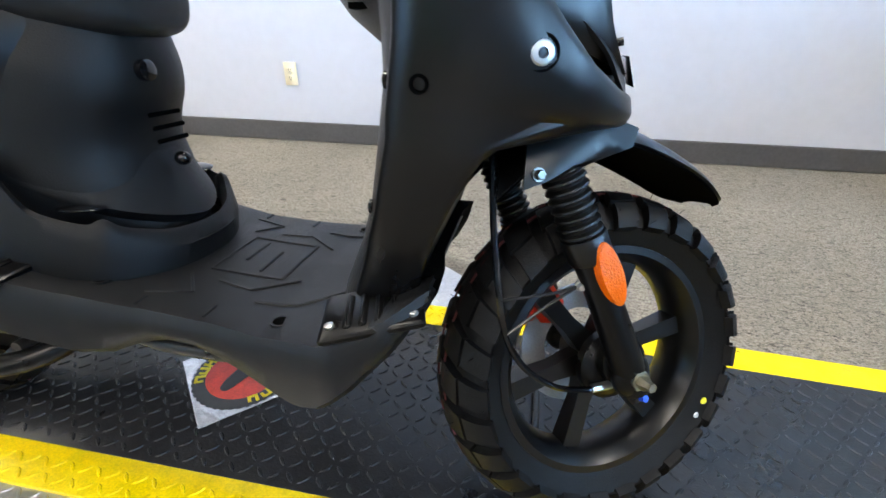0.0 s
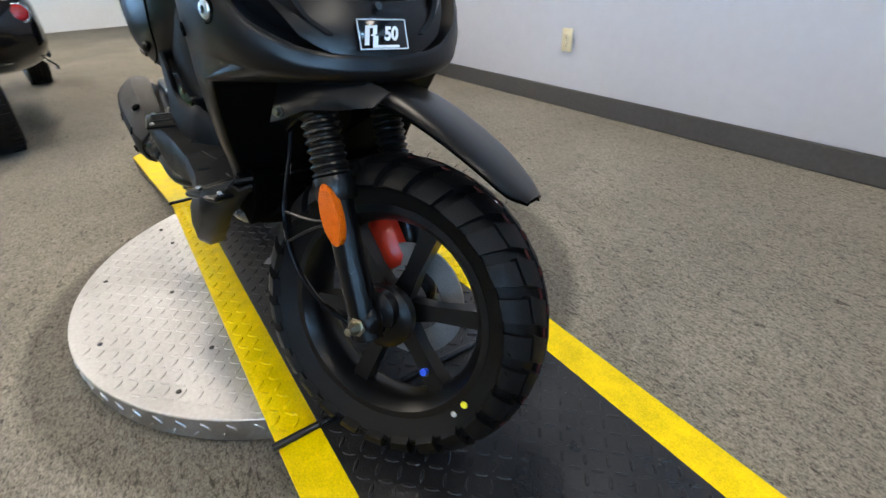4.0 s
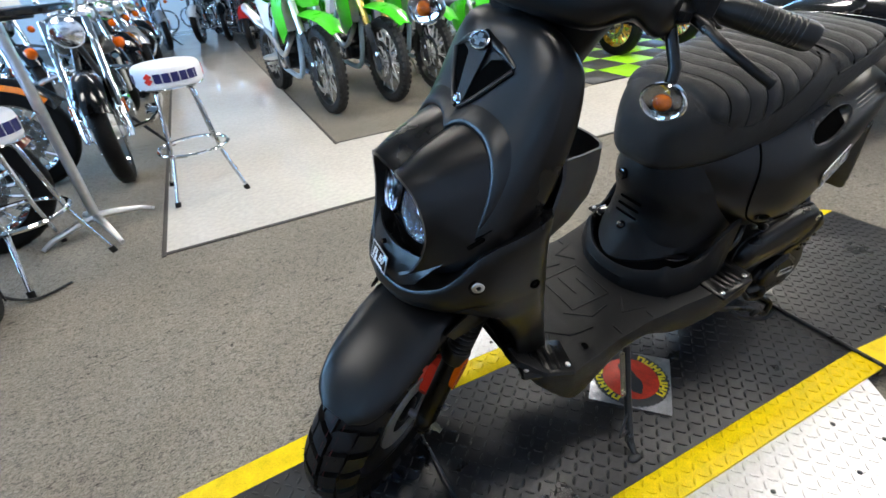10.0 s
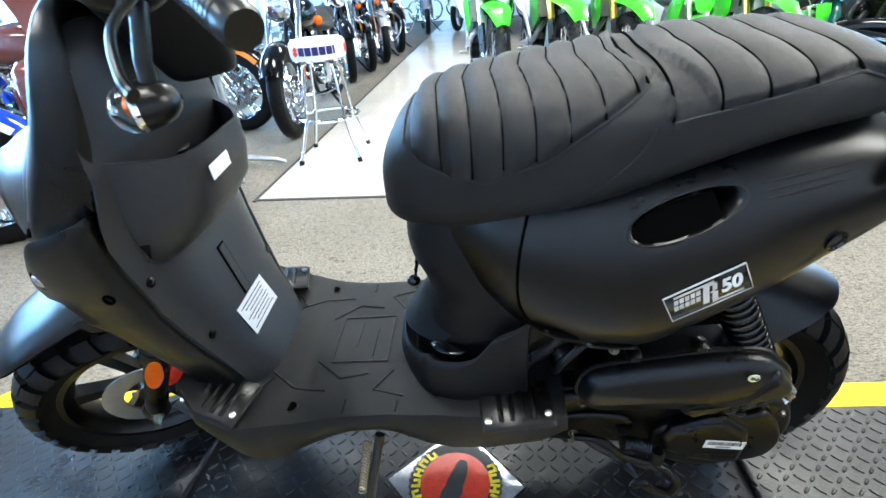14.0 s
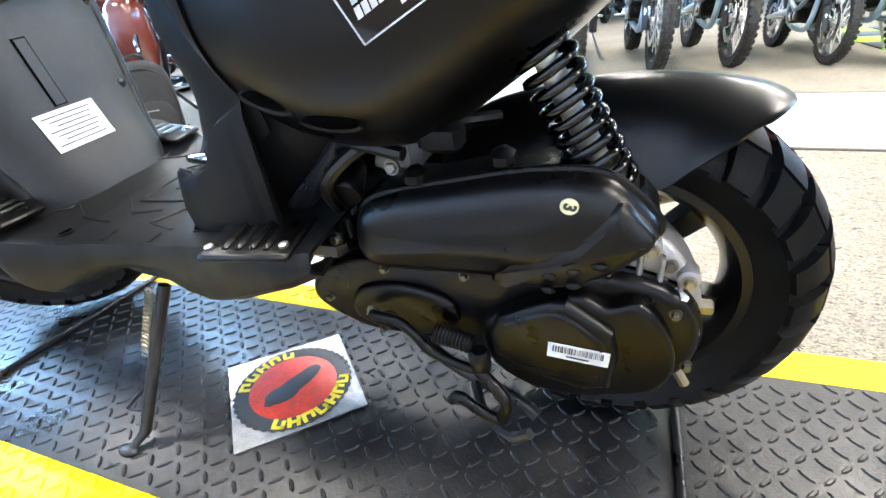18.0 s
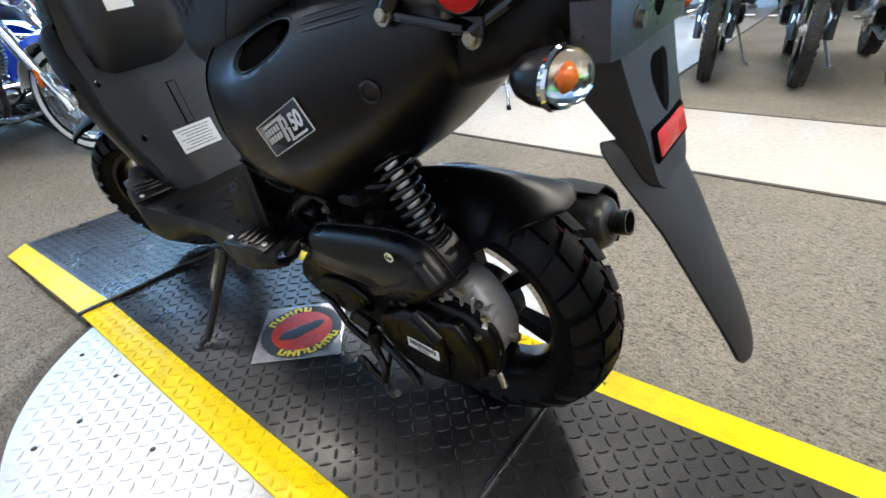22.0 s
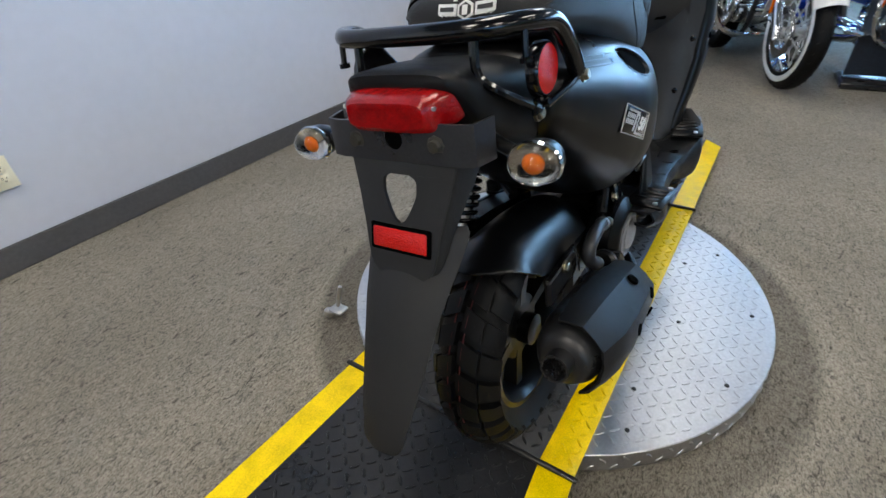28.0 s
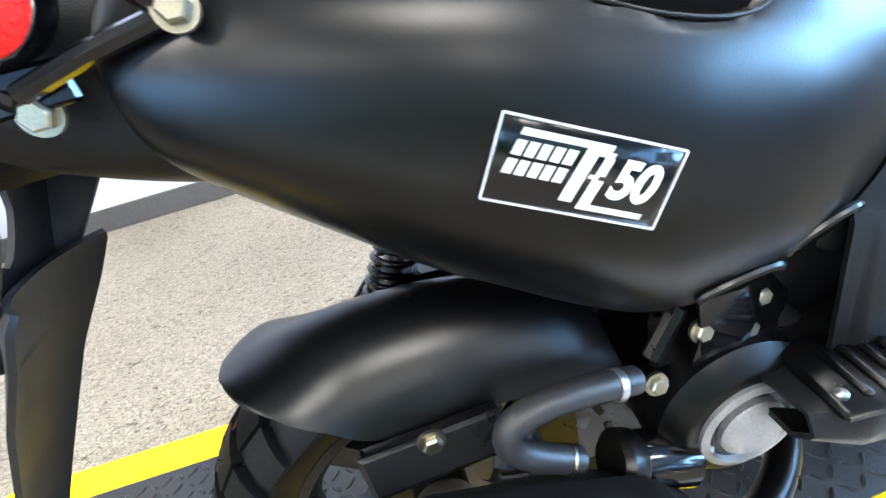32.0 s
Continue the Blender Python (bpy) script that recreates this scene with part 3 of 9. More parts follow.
M_LAMPCHROME = mat("lamp_chrome", (0.30, 0.31, 0.34), 0.20, metal=1.0, var=0.06, scale=30)
M_THREAD = mat("seam_thread", (0.012, 0.012, 0.012), 0.7)
M_CHROME = mat("chrome", (0.78, 0.79, 0.80), 0.07, metal=1.0, var=0.03, scale=20)
M_CAST = mat("cast_aluminium", (0.33, 0.33, 0.335), 0.45, metal=0.75, var=0.15, scale=40, bump=0.5, bscale=420)
M_ENGINE = mat("black_engine_paint", (0.0013, 0.0013, 0.0015), 0.30, var=0.15, scale=18, rvar=0.15, bump=0.06, bscale=600, spec=0.27)
M_RIM = mat("black_wheel_paint", (0.003, 0.003, 0.0034), 0.30, var=0.15, scale=18, spec=0.4)
M_AMBER = mat("amber_reflector", (0.66, 0.105, 0.003), 0.20, var=0.12, scale=120, bump=0.8, bscale=420, coat=0.1, spec=0.3)
M_RED = mat("red_reflector", (0.52, 0.008, 0.006), 0.22, var=0.15, scale=120, bump=0.8, bscale=420, coat=0.1, spec=0.3)
M_REDLENS = mat("red_lamp_lens", (0.24, 0.002, 0.003), 0.12, var=0.4, scale=60, bump=0.6, bscale=200, coat=0.15, spec=0.35)
M_BULB = mat("amber_bulb", (0.50, 0.10, 0.006), 0.15, var=0.1)
M_CAL = mat("red_caliper_paint", (0.72, 0.035, 0.012), 0.3, var=0.1)
M_LABELW = mat("white_label", (0.74, 0.74, 0.72), 0.4, var=0.05)
M_PRINT = mat("black_print", (0.03, 0.03, 0.03), 0.5)
M_SILVER = mat("silver_print", (0.62, 0.62, 0.62), 0.3, metal=0.5, var=0.1)
M_BLUECAP = mat("blue_cap", (0.02, 0.10, 0.75), 0.35)
M_YDOT = mat("yellow_chalk", (0.70, 0.62, 0.03), 0.7)
M_ZINCY = mat("yellow_zinc", (0.33, 0.305, 0.235), 0.35, metal=1.0, var=0.2, scale=60)
M_GREYPIPE = mat("grey_rubber_hose", (0.022, 0.022, 0.024), 0.42, metal=0.0, var=0.1)
M_DARKBOLT = mat("dull_dark_bolt", (0.16, 0.155, 0.14), 0.38, metal=1.0, var=0.2, scale=60)
M_BRACKET = mat("dark_steel_bracket", (0.055, 0.055, 0.06), 0.30, metal=0.7, var=0.12, scale=20, rvar=0.2)
M_REDLINE = mat("dull_red_tread_line", (0.07, 0.010, 0.010), 0.8, var=0.4, scale=60)
M_FLAP = mat("dark_grey_flap_plastic", (0.013, 0.013, 0.014), 0.50, var=0.12, scale=7, rvar=0.15, bump=0.30, bscale=700, spec=0.40)
M_GLASS = mat("clear_lens", (0.95, 0.97, 1.0), 0.02, var=0.0, trans=1.0, ior=1.3)
M_SMOKE = mat("smoked_lens", (0.75, 0.72, 0.68), 0.03, var=0.0, trans=1.0, ior=1.3)

SC = pose(0, -0.092, 0.07, -5.8, 0, 0.7)
scooter = thing("motor_scooter", "matte black fifty cc motor scooter with chunky tyres on a turntable", "scooter", SC)
STEER = Matrix.Translation((0.348, 0, 0.907)) @ Matrix.Rotation(radians(31), 4, Vector((-0.418, 0, 0.908))) @ Matrix.Translation((-0.348, 0, -0.907))


def sgnpow(v, e):
    return math.copysign(abs(v) ** e, v)


def zloft(keys, n=40, steps=4, power=2.6, g=None):
    """Rows of z, front x, back x, half width: a body standing up."""
    rings = []
    for z, xf, xb, w in spl(keys, steps):
        cx, hx = (xf + xb) / 2, (xf - xb) / 2
        rings.append([(cx + hx * sgnpow(math.cos(a), 2 / power), w * sgnpow(math.sin(a), 2 / power), z) for a in (2 * math.pi * k / n for k in range(n))])
    return (g or G()).loft(rings)


def xloft(keys, n=40, steps=4, power=2.5, g=None, side=0.0):
    """Rows of x, low z, high z, half width, middle y: a body lying along x."""
    rings = []
    for x, z0, z1, w, yc in spl(keys, steps):
        rings.append([(x, yc + w * sgnpow(math.cos(a), 2 / power), (z0 + z1) / 2 + (z1 - z0) / 2 * sgnpow(math.sin(a), 2 / power)) for a in (2 * math.pi * k / n for k in range(n))])
    return (g or G()).loft(rings)


def bolt(parent, p, d, r=0.0065, material=None, name="bolt", label=""):
    """A hexagon bolt head with its washer, facing d."""
    d = Vector(d).normalized()
    m = along(p, Vector(p) + d)
    g = G().lathe([(r * 1.35, -0.002), (r * 1.35, 0.0015)], 16, m).lathe([(r, 0.0015), (r, 0.006), (r * 0.8, 0.0075)], 6, m)
    return part(name, g, material or M_STEEL, parent, label, smooth=30)


def mirrored(keys):
    return [(x, -y, z) for x, y, z in keys]


# ---------------------------------------------------------------- wheels
def tyre_mesh(R, hw, rim, n=27, seed=1):
    """Carcass and tread blocks of a dual-sport tyre."""
    g = G()
    D = 0.012

    def at(th, s, h):
        a = s * 1.28
        y = (hw - 0.004 + h * 0.6) * math.sin(a) / math.sin(1.28)
        r = R - D + h * math.cos(a * 0.8) - (R - rim) * 0.42 * (1 - math.cos(a)) / (1 - math.cos(1.28))
        return (r * math.cos(th), r * math.sin(th), y)

    prof = []
    for s in np.linspace(-1, 1, 17):
        p = at(0, s, 0)
        prof.append((p[0], p[2]))
    b = prof[-1]
    prof = [(rim, -hw * 0.62), (rim + 0.012, -hw * 0.74), (rim + 0.03, -hw * 0.93), ((b[0] + rim + 0.03) / 2, -hw * 1.0)] + prof + [((b[0] + rim + 0.03) / 2, hw * 1.0), (rim + 0.03, hw * 0.93), (rim + 0.012, hw * 0.74), (rim, hw * 0.62)]
    carcass = G().lathe(prof, 96, loop=True)

    def block(t0, t1, s0, s1, slant, k=4):
        top, low = [], []
        for i in range(k + 1):
            s = s0 + (s1 - s0) * i / k
            off = slant * abs(s)
            top.append([at(t0 + off, s, D), at(t1 + off, s, D)])
            low.append([at(t0 + off - 0.004, s, -0.002), at(t1 + off + 0.004, s, -0.002)])
        rings = [[low[i][0], top[i][0], top[i][1], low[i][1]] for i in range(k + 1)]
        g.loft(rings)

    step = 2 * math.pi / n
    for i in range(n):
        t = i * step
        block(t, t + step * 0.70, 0.05, 0.47, 0.16)
        block(t + step / 2, t + step * 1.20, -0.47, -0.05, 0.16)
        block(t + step * 0.1, t + step * 0.74, 0.53, 1.06, 0.10)
        block(t + step * 0.6, t + step * 1.24, -1.06, -0.53, 0.10)
    # moulding hairs
    rnd = random.Random(seed)
    for i in range(70):
        th, s = rnd.uniform(0, 6.283), rnd.choice((-0.98, -0.75, 0.75, 0.98, 0.3, -0.3))
        p, q = Vector(at(th, s, D)), Vector(at(th + rnd.uniform(-0.02, 0.02), s, D + rnd.uniform(0.004, 0.009)))
        g.tube([p, q], 0.0005, 4)
    return carcass, g


def rim_mesh(rim, hw):
    g = G()
    w = hw * 0.68
    prof = [(rim + 0.004, -w), (rim + 0.006, -w + 0.006), (rim - 0.008, -w + 0.014), (rim - 0.012, -w * 0.3), (rim - 0.012, w * 0.3), (rim - 0.008, w - 0.014), (rim + 0.006, w - 0.006), (rim + 0.004, w), (rim - 0.006, w), (rim - 0.016, w - 0.012), (rim - 0.022, w * 0.3), (rim - 0.022, -w * 0.3), (rim - 0.016, -w + 0.012), (rim - 0.006, -w)]
    return g.lathe(prof, 72, loop=True)


def wheel(name, R, hw, centre, steer, label):
    rim = 0.158 if steer else 0.152
    base = pose(*centre, 90, 0, 0)
    if steer:
        base = STEER @ base
    root = part(name, G().lathe([(0.021, -0.045), (0.03, -0.04), (0.032, 0.04), (0.021, 0.045)], 24), M_RIM, scooter, label, base)
    carcass, blocks = tyre_mesh(R, hw, rim)
    part("tyre", carcass, M_RUBBER, root, "chunky block tread tyre")
    part("tread", blocks, M_RUBBER, root, "moulded tread blocks of the tyre", smooth=30)["kind"] = "stuff"
    for y in (-0.011, 0.011):
        part("tread_line", G().lathe([(R - 0.0040, y - 0.0006), (R - 0.0014, y - 0.0005), (R - 0.0014, y + 0.0005), (R - 0.0040, y + 0.0006)], 96, loop=True), M_REDLINE, root)
    part("rim", rim_mesh(rim, hw), M_RIM, root, "black cast rim")
    sp = G()
    for y, wv in ((0, 1),):
        ring = [[(0.026, -0.016 * wv, -0.014), (0.026, 0.016 * wv, -0.014), (0.026, 0.016 * wv, 0.014), (0.026, -0.016 * wv, 0.014)],
                [(0.07, -0.0115, -0.012), (0.07, 0.0115, -0.012), (0.07, 0.0115, 0.012), (0.07, -0.0115, 0.012)],
                [(rim - 0.018, -0.0135, -0.016), (rim - 0.018, 0.0135, -0.016), (rim - 0.018, 0.0135, 0.016), (rim - 0.018, -0.0135, 0.016)]]
        sp.loft(ring)
    me = sp.mesh("spoke", M_RIM, 30)
    for k in range(6):
        part("spoke", me, None, root, m=pose(0, 0, 0, 0, 0, 60 * k + 14))
    a = radians(-50 if steer else 35)
    v = part("valve", G().tube([((rim - 0.02) * math.cos(a), (rim - 0.02) * math.sin(a), 0.0), ((rim - 0.045) * math.cos(a), (rim - 0.045) * math.sin(a), 0.006), ((rim - 0.055) * math.cos(a + 0.1), (rim - 0.055) * math.sin(a + 0.1), 0.022 if steer else -0.03)], 0.004, 8), M_ZINCY, root, "brass tyre valve")
    z = 0.03 if steer else -0.042
    part("valve_cap", G().tube([((rim - 0.055) * math.cos(a + 0.1), (rim - 0.055) * math.sin(a + 0.1), 0.020 if steer else -0.028), ((rim - 0.057) * math.cos(a + 0.12), (rim - 0.057) * math.sin(a + 0.12), z)], 0.0055, 8), M_BLUECAP, root, "blue valve cap")
    return root


RF, RR = 0.230, 0.237
FW, RW = (0.677, 0, 0.230), (-0.453, -0.012, 0.237)
front_wheel = wheel("front_wheel", RF, 0.058, FW, True, "six spoke black front wheel turned to one side")
rear_wheel = wheel("rear_wheel", RR, 0.061, RW, False, "six spoke black rear wheel")
for a, col, rr in ((-25, M_YDOT, 0.0055), (-33, M_SILVER, 0.0045)):
    part("chalk_dot", G().lathe([(rr, -0.0006), (rr * 0.8, 0.0008)], 14, m=pose(0, 0, 0, 0, 0, a) @ pose(0.168, 0, 0.0575)), col, front_wheel)
# brake disc and caliper on the left
part("brake_disc", G().lathe([(0.055, -0.040), (0.092, -0.040), (0.092, -0.044), (0.055, -0.044)], 48, loop=True), M_CAST, front_wheel, "drilled steel brake disc")
cal = G().box((0, 0, 0), (0.085, 0.05, 0.045), pose(-0.062, 0.075, -0.052, 0, 0, 128), 0.012).box((0, 0.03, 0), (0.045, 0.03, 0.03), pose(-0.062, 0.075, -0.052, 0, 0, 128), 0.008)
part("brake_caliper", cal, M_CAL, front_wheel, "red brake caliper")
part("hub_cover", G().lathe([(0.048, 0.030), (0.048, 0.043), (0.036, 0.052), (0.02, 0.052)], 28), M_ENGINE, front_wheel)

# ---------------------------------------------------------------- fork and front fender, turned with the bars
def sp(p):
    return STEER @ Vector(p)


for s, nm in ((-1, "R"), (1, "L")):
    y = 0.083 * s
    top, bot = Vector((0.520, y, 0.580)), Vector((0.678, y, 0.225))
    d = (bot - top).normalized()
    leg = part("fork_leg", G().tube([sp(top + d * 0.17), sp(top + d * 0.20), sp(top + d * 0.36), sp(bot + d * 0.012)], [0.019, 0.021, 0.021, 0.020], 18), M_ENGINE, scooter, "black lower fork leg")
    boot = []
    for k in range(61):
        boot.append(((0.0208, 0.0248, 0.0254, 0.0218)[k % 4], 0.018 + k * 0.0027))
    part("fork_boot", G().lathe(boot, 22, m=along(sp(top), sp(bot))), M_BOOT, leg, "ribbed rubber fork boot", smooth=32)
    part("boot_clamp", G().lathe([(0.026, 0.178), (0.027, 0.182), (0.027, 0.205), (0.024, 0.21)], 22, m=along(sp(top), sp(bot))), M_BOOT, leg)
    q = top + d * 0.225
    refl = Matrix.Translation(sp(q + Vector((0.004, s * 0.022, 0.0)))) @ STEER.to_3x3().to_4x4() @ frame_from(None, d, Vector((0.9, 0, 0.42))) @ pose(0, 0, 0)
    ovals = [[(0.041 * k * math.cos(a), 0.0150 * k * math.sin(a), h) for a in (2 * math.pi * i / 32 for i in range(32))] for k, h in ((1, -0.005), (1, 0.005), (0.9, 0.0075))]
    part("fork_reflector", G().loft(ovals), M_AMBER, leg, "amber oval reflector", m=refl)
    ax = bot - d * 0.01
    part("axle_nut", G().lathe([(0.0135, 0), (0.0135, 0.003), (0.009, 0.003), (0.009, 0.011), (0.006, 0.016), (0.006, 0.022)], 6, m=along(sp(ax + Vector((0, s * 0.018, 0))), sp(ax + Vector((0, s * 0.1, 0))))), M_ZINCY, leg, smooth=30)
    part("axle_lug", G().ball((0, 0, 0), (0.026, 0.020, 0.03), Matrix.Translation(sp(ax)) @ STEER.to_3x3().to_4x4()), M_ENGINE, leg)
part("front_axle", G().tube([sp((0.678, -0.095, 0.230)), sp((0.678, 0.095, 0.230))], 0.008, 10), M_STEEL, scooter)
lowc = G().box((0.517, 0, 0.575), (0.05, 0.21, 0.035), STEER, 0.01).tube([sp((0.50, 0, 0.56)), sp((0.42, 0, 0.75))], 0.03, 16)
part("fork_crown", lowc, M_ENGINE, scooter)
# speed drive and its cable
part("speed_drive", G().lathe([(0.03, 0), (0.032, 0.006), (0.032, 0.02), (0.02, 0.026)], 20, m=STEER @ pose(0.676, -0.048, 0.245, 90, 0, 0)), M_ENGINE, scooter)
cable = spl([(0.679, -0.056, 0.220), (0.660, -0.066, 0.221), (0.620, -0.088, 0.236), (0.580, -0.102, 0.268), (0.553, -0.108, 0.315), (0.541, -0.104, 0.370), (0.528, -0.082, 0.450), (0.520, -0.060, 0.545)], 8)
cb = part("speed_cable", G().tube(cable, 0.0042, 8), M_GLOSS, scooter, "black drive cable looping to the hub")
part("cable_end", G().tube([(0.668, -0.062, 0.2205), (0.694, -0.050, 0.222)], 0.0058, 8), M_STEEL, cb)
for q in ((0.543, -0.106, 0.362), (0.552, -0.110, 0.317)):
    part("cable_guide", G().tube(spl([(0.638, -0.064, 0.373), (0.600, -0.086, 0.366 + (q[2] - 0.362) * 0.3), q], 6), 0.0020, 6), M_BLACKSTEEL, cb)
bolt(cb, (0.634, -0.068, 0.372), (0.3, -1, 0), 0.0052, M_STEEL)
part("brake_hose", G().tube([sp(p) for p in spl([(0.62, 0.085, 0.32), (0.585, 0.10, 0.40), (0.555, 0.080, 0.50), (0.54, 0.055, 0.56)], 8)], 0.0048, 8), M_GLOSS, scooter, "black rubber brake hose")
# fender
rows = []
for x, z, w, drop in spl([(0.505, 0.508, 0.066, 0.050), (0.55, 0.543, 0.076, 0.045), (0.60, 0.553, 0.078, 0.034), (0.66, 0.545, 0.079, 0.025), (0.72, 0.522, 0.078, 0.020), (0.78, 0.491, 0.072, 0.016), (0.822, 0.462, 0.056, 0.012), (0.842, 0.446, 0.028, 0.005)], 5):
    rows.append([sp((x - drop * 0.25 * abs(s) ** 2.2, w * math.sin(s * 1.35) / math.sin(1.35), z - drop * abs(s) ** 2.4)) for s in np.linspace(-1, 1, 25)])
fender = part("front_fender", G().sheet(rows, 0.0035), M_SATIN, scooter, "matte black pointed front fender")
# near-black sheet added under the fender to keep its underside in shade
part("fender_shade_sheet", G().sheet([[p * 0.985 + mid * 0.015 + Vector((0, 0, -0.0045)) for p in r] for r in rows for mid in (r[12],)], 0.002), M_INNER, fender)
rows = []
for s in (-1, 1):
    g = G().sheet([[sp((x, s * (y0), z)) for x, y0, z in row] for row in (((0.515, 0.080, 0.540), (0.560, 0.090, 0.552), (0.61, 0.090, 0.548), (0.66, 0.080, 0.536)), ((0.507, 0.103, 0.515), (0.55, 0.109, 0.522), (0.60, 0.105, 0.517), (0.645, 0.090, 0.515)), ((0.503, 0.106, 0.470), (0.526, 0.109, 0.478), (0.56, 0.109, 0.496), (0.605, 0.098, 0.505)))], 0.004)
    br = part("fender_bracket", g, M_SATIN, fender)
    bolt(fender, sp((0.518, s * 0.110, 0.486)), STEER.to_3x3() @ Vector((0, s, 0)), 0.0055, M_DARKBOLT)

# ---------------------------------------------------------------- front cowl and leg shield
CK = [(0.585, 0.600, 0.440, 0.110, 2.3), (0.62, 0.606, 0.444, 0.140, 2.3), (0.66, 0.600, 0.443, 0.158, 2.4), (0.70, 0.586, 0.433, 0.164, 2.4), (0.735, 0.568, 0.417, 0.164, 2.3), (0.77, 0.549, 0.401, 0.163, 2.15), (0.80, 0.530, 0.389, 0.161, 2.0), (0.84, 0.504, 0.379, 0.158, 1.85), (0.88, 0.481, 0.374, 0.152, 1.75), (0.915, 0.464, 0.373, 0.138, 1.7), (0.945, 0.449, 0.382, 0.108, 1.75), (0.960, 0.436, 0.396, 0.070, 1.9), (0.966, 0.426, 0.408, 0.030, 2.0)]
CKS = spl(CK, 6)


def cowl_x(y, z, off=0.0):
    """Front surface of the upper cowl at y, z."""
    xf, xb, w, pw = (float(np.interp(z, CKS[:, 0], CKS[:, i])) for i in (1, 2, 3, 4))
    t = min(0.995, abs(y) / w)
    return (xf + xb) / 2 + (xf - xb) / 2 * (1 - t**pw) ** (1 / pw) + off


rings = []
for z, xf, xb, w, pw in CKS:
    ring = []
    for k in range(96):
        a = 2 * math.pi * k / 96
        q = pw if math.cos(a) >= 0 else float(np.interp(z, [0.90, 0.95], [5.0, 2.2]))
        ring.append(((xf + xb) / 2 + (xf - xb) / 2 * sgnpow(math.cos(a), 2 / q), w * sgnpow(math.sin(a), 2 / q)))
    rings.append([(max(x, xb + 0.046 * (1 - (abs(y) / w) ** 5)) if z < 0.93 and x < (xf + xb) / 2 - 0.004 else x, y, z) for x, y in ring])
cowl = part("front_cowl", G().loft(rings), M_SATIN, scooter, "matte black front cowl with twin lamp face", smooth=60)


# lower cowl: a bib round the nose that runs back and down into the outer legs of the shield
def wing_y(z):
    return float(np.interp(z, [0.36, 0.41, 0.45, 0.50, 0.56, 0.60, 0.65, 0.70, 0.76], [0.136, 0.145, 0.156, 0.166, 0.176, 0.182, 0.185, 0.179, 0.165]))


def wing_back(z):
    return float(np.interp(z, [0.36, 0.406, 0.43, 0.474, 0.51, 0.558, 0.60, 0.64, 0.70, 0.76], [0.376, 0.392, 0.399, 0.412, 0.420, 0.432, 0.441, 0.443, 0.432, 0.412]))


def well_edge(z):
    return float(np.interp(z, [0.36, 0.41, 0.449, 0.495, 0.537, 0.548], [0.444, 0.459, 0.471, 0.493, 0.518, 0.532]))


def seam_z(x):
    return float(np.interp(x, [0.40, 0.44, 0.48, 0.534, 0.561, 0.583, 0.61, 0.64, 0.665], [0.745, 0.722, 0.706, 0.690, 0.672, 0.645, 0.615, 0.592, 0.580]))


def bib_row(z, end, nose, slim):
    """One side of the lower cowl from its rolled back edge forward, at about the height z."""
    b, w = wing_back(z), wing_y(z)
    if end is not None:
        keys = [(b + 0.006, w - 0.030), (b, w - 0.016), (b + 0.008, w - 0.005), (b + 0.03, w), ((b + end) / 2 + 0.012, w), (end - 0.012, w), (end - 0.004, w - 0.001), (end + 0.001, w - 0.004), (end - 0.001, w - 0.011)]
        return spl(keys, 6)
    keys = [(b + 0.006, w - 0.030), (b, w - 0.016), (b + 0.008, w - 0.005), (b + 0.03, w), (0.525, w - 0.003 - slim * 0.3), (0.565, w - 0.014 - slim), (0.610, (w - slim) * 0.77), (nose - 0.014, (w - slim) * 0.42), (nose, 0.0)]
    return spl(keys, 6)


half = []
for z in np.linspace(0.362, 0.548, 16):
    half.append([(x, y, z) for x, y in bib_row(z, well_edge(z), 0, 0)])
for v in (0.0, 0.05, 0.15, 0.3, 0.45, 0.6, 0.75, 0.88, 0.96, 1.0):
    zc = 0.553 + 0.11 * v
    nose = float(np.interp(v, [0, 0.05, 0.15, 0.45, 1.0], [0.648, 0.658, 0.664, 0.667, 0.664]))
    row = []
    for x, y in bib_row(zc, None, nose, float(np.interp(v, [0, 0.1, 0.6, 1], [0.008, 0.0, 0.0, 0.007]))):
        lo = 0.552 + 0.022 * min(1.0, abs(y) / 0.17) ** 2
        row.append((x, y, lo + (seam_z(x) - lo) * v))
    half.append(row)
edge = half[-1]
half.append([(x - 0.016 * (x > 0.5), y - 0.012, z - 0.004) for x, y, z in edge])
half.append([(x - 0.045 * (x > 0.5), max(0.0, y - 0.040), z - 0.002) for x, y, z in edge])
wing = part("lower_cowl", G().sheet([r + [(x, -y, z) for x, y, z in r[-2::-1]] for r in half], 0.004), M_SATIN, cowl, "matte black lower cowl sweeping down to the footboard", smooth=50)
part("cowl_floor", G().sheet([[(x, y, 0.562 + 0.02 * abs(y) / 0.17) for y in np.linspace(-1, 1, 13) * w_] for x, w_ in ((0.44, 0.14), (0.52, 0.155), (0.58, 0.145), (0.62, 0.11), (0.648, 0.05))], 0.004), M_INNER, wing)
for s in (-1, 1):
    part("flank_hole", G().lathe([(0.0085, -0.003), (0.0085, 0.0012), (0.0055, 0.0012), (0.0053, -0.002)], 18, m=along((0.466, s * (wing_y(0.600) - 0.0005), 0.600), (0.466, s * 0.4, 0.600))), M_INNER, wing)
# hood over the lamps: two smooth brows that come out from under the rolled edge of the upper cowl
fk = spl([(0.610, 0.000, 0.754), (0.622, 0.025, 0.766), (0.625, 0.052, 0.769), (0.620, 0.079, 0.756), (0.615, 0.097, 0.726), (0.614, 0.102, 0.690), (0.621, 0.096, 0.655), (0.634, 0.082, 0.625), (0.646, 0.058, 0.606)], 6)
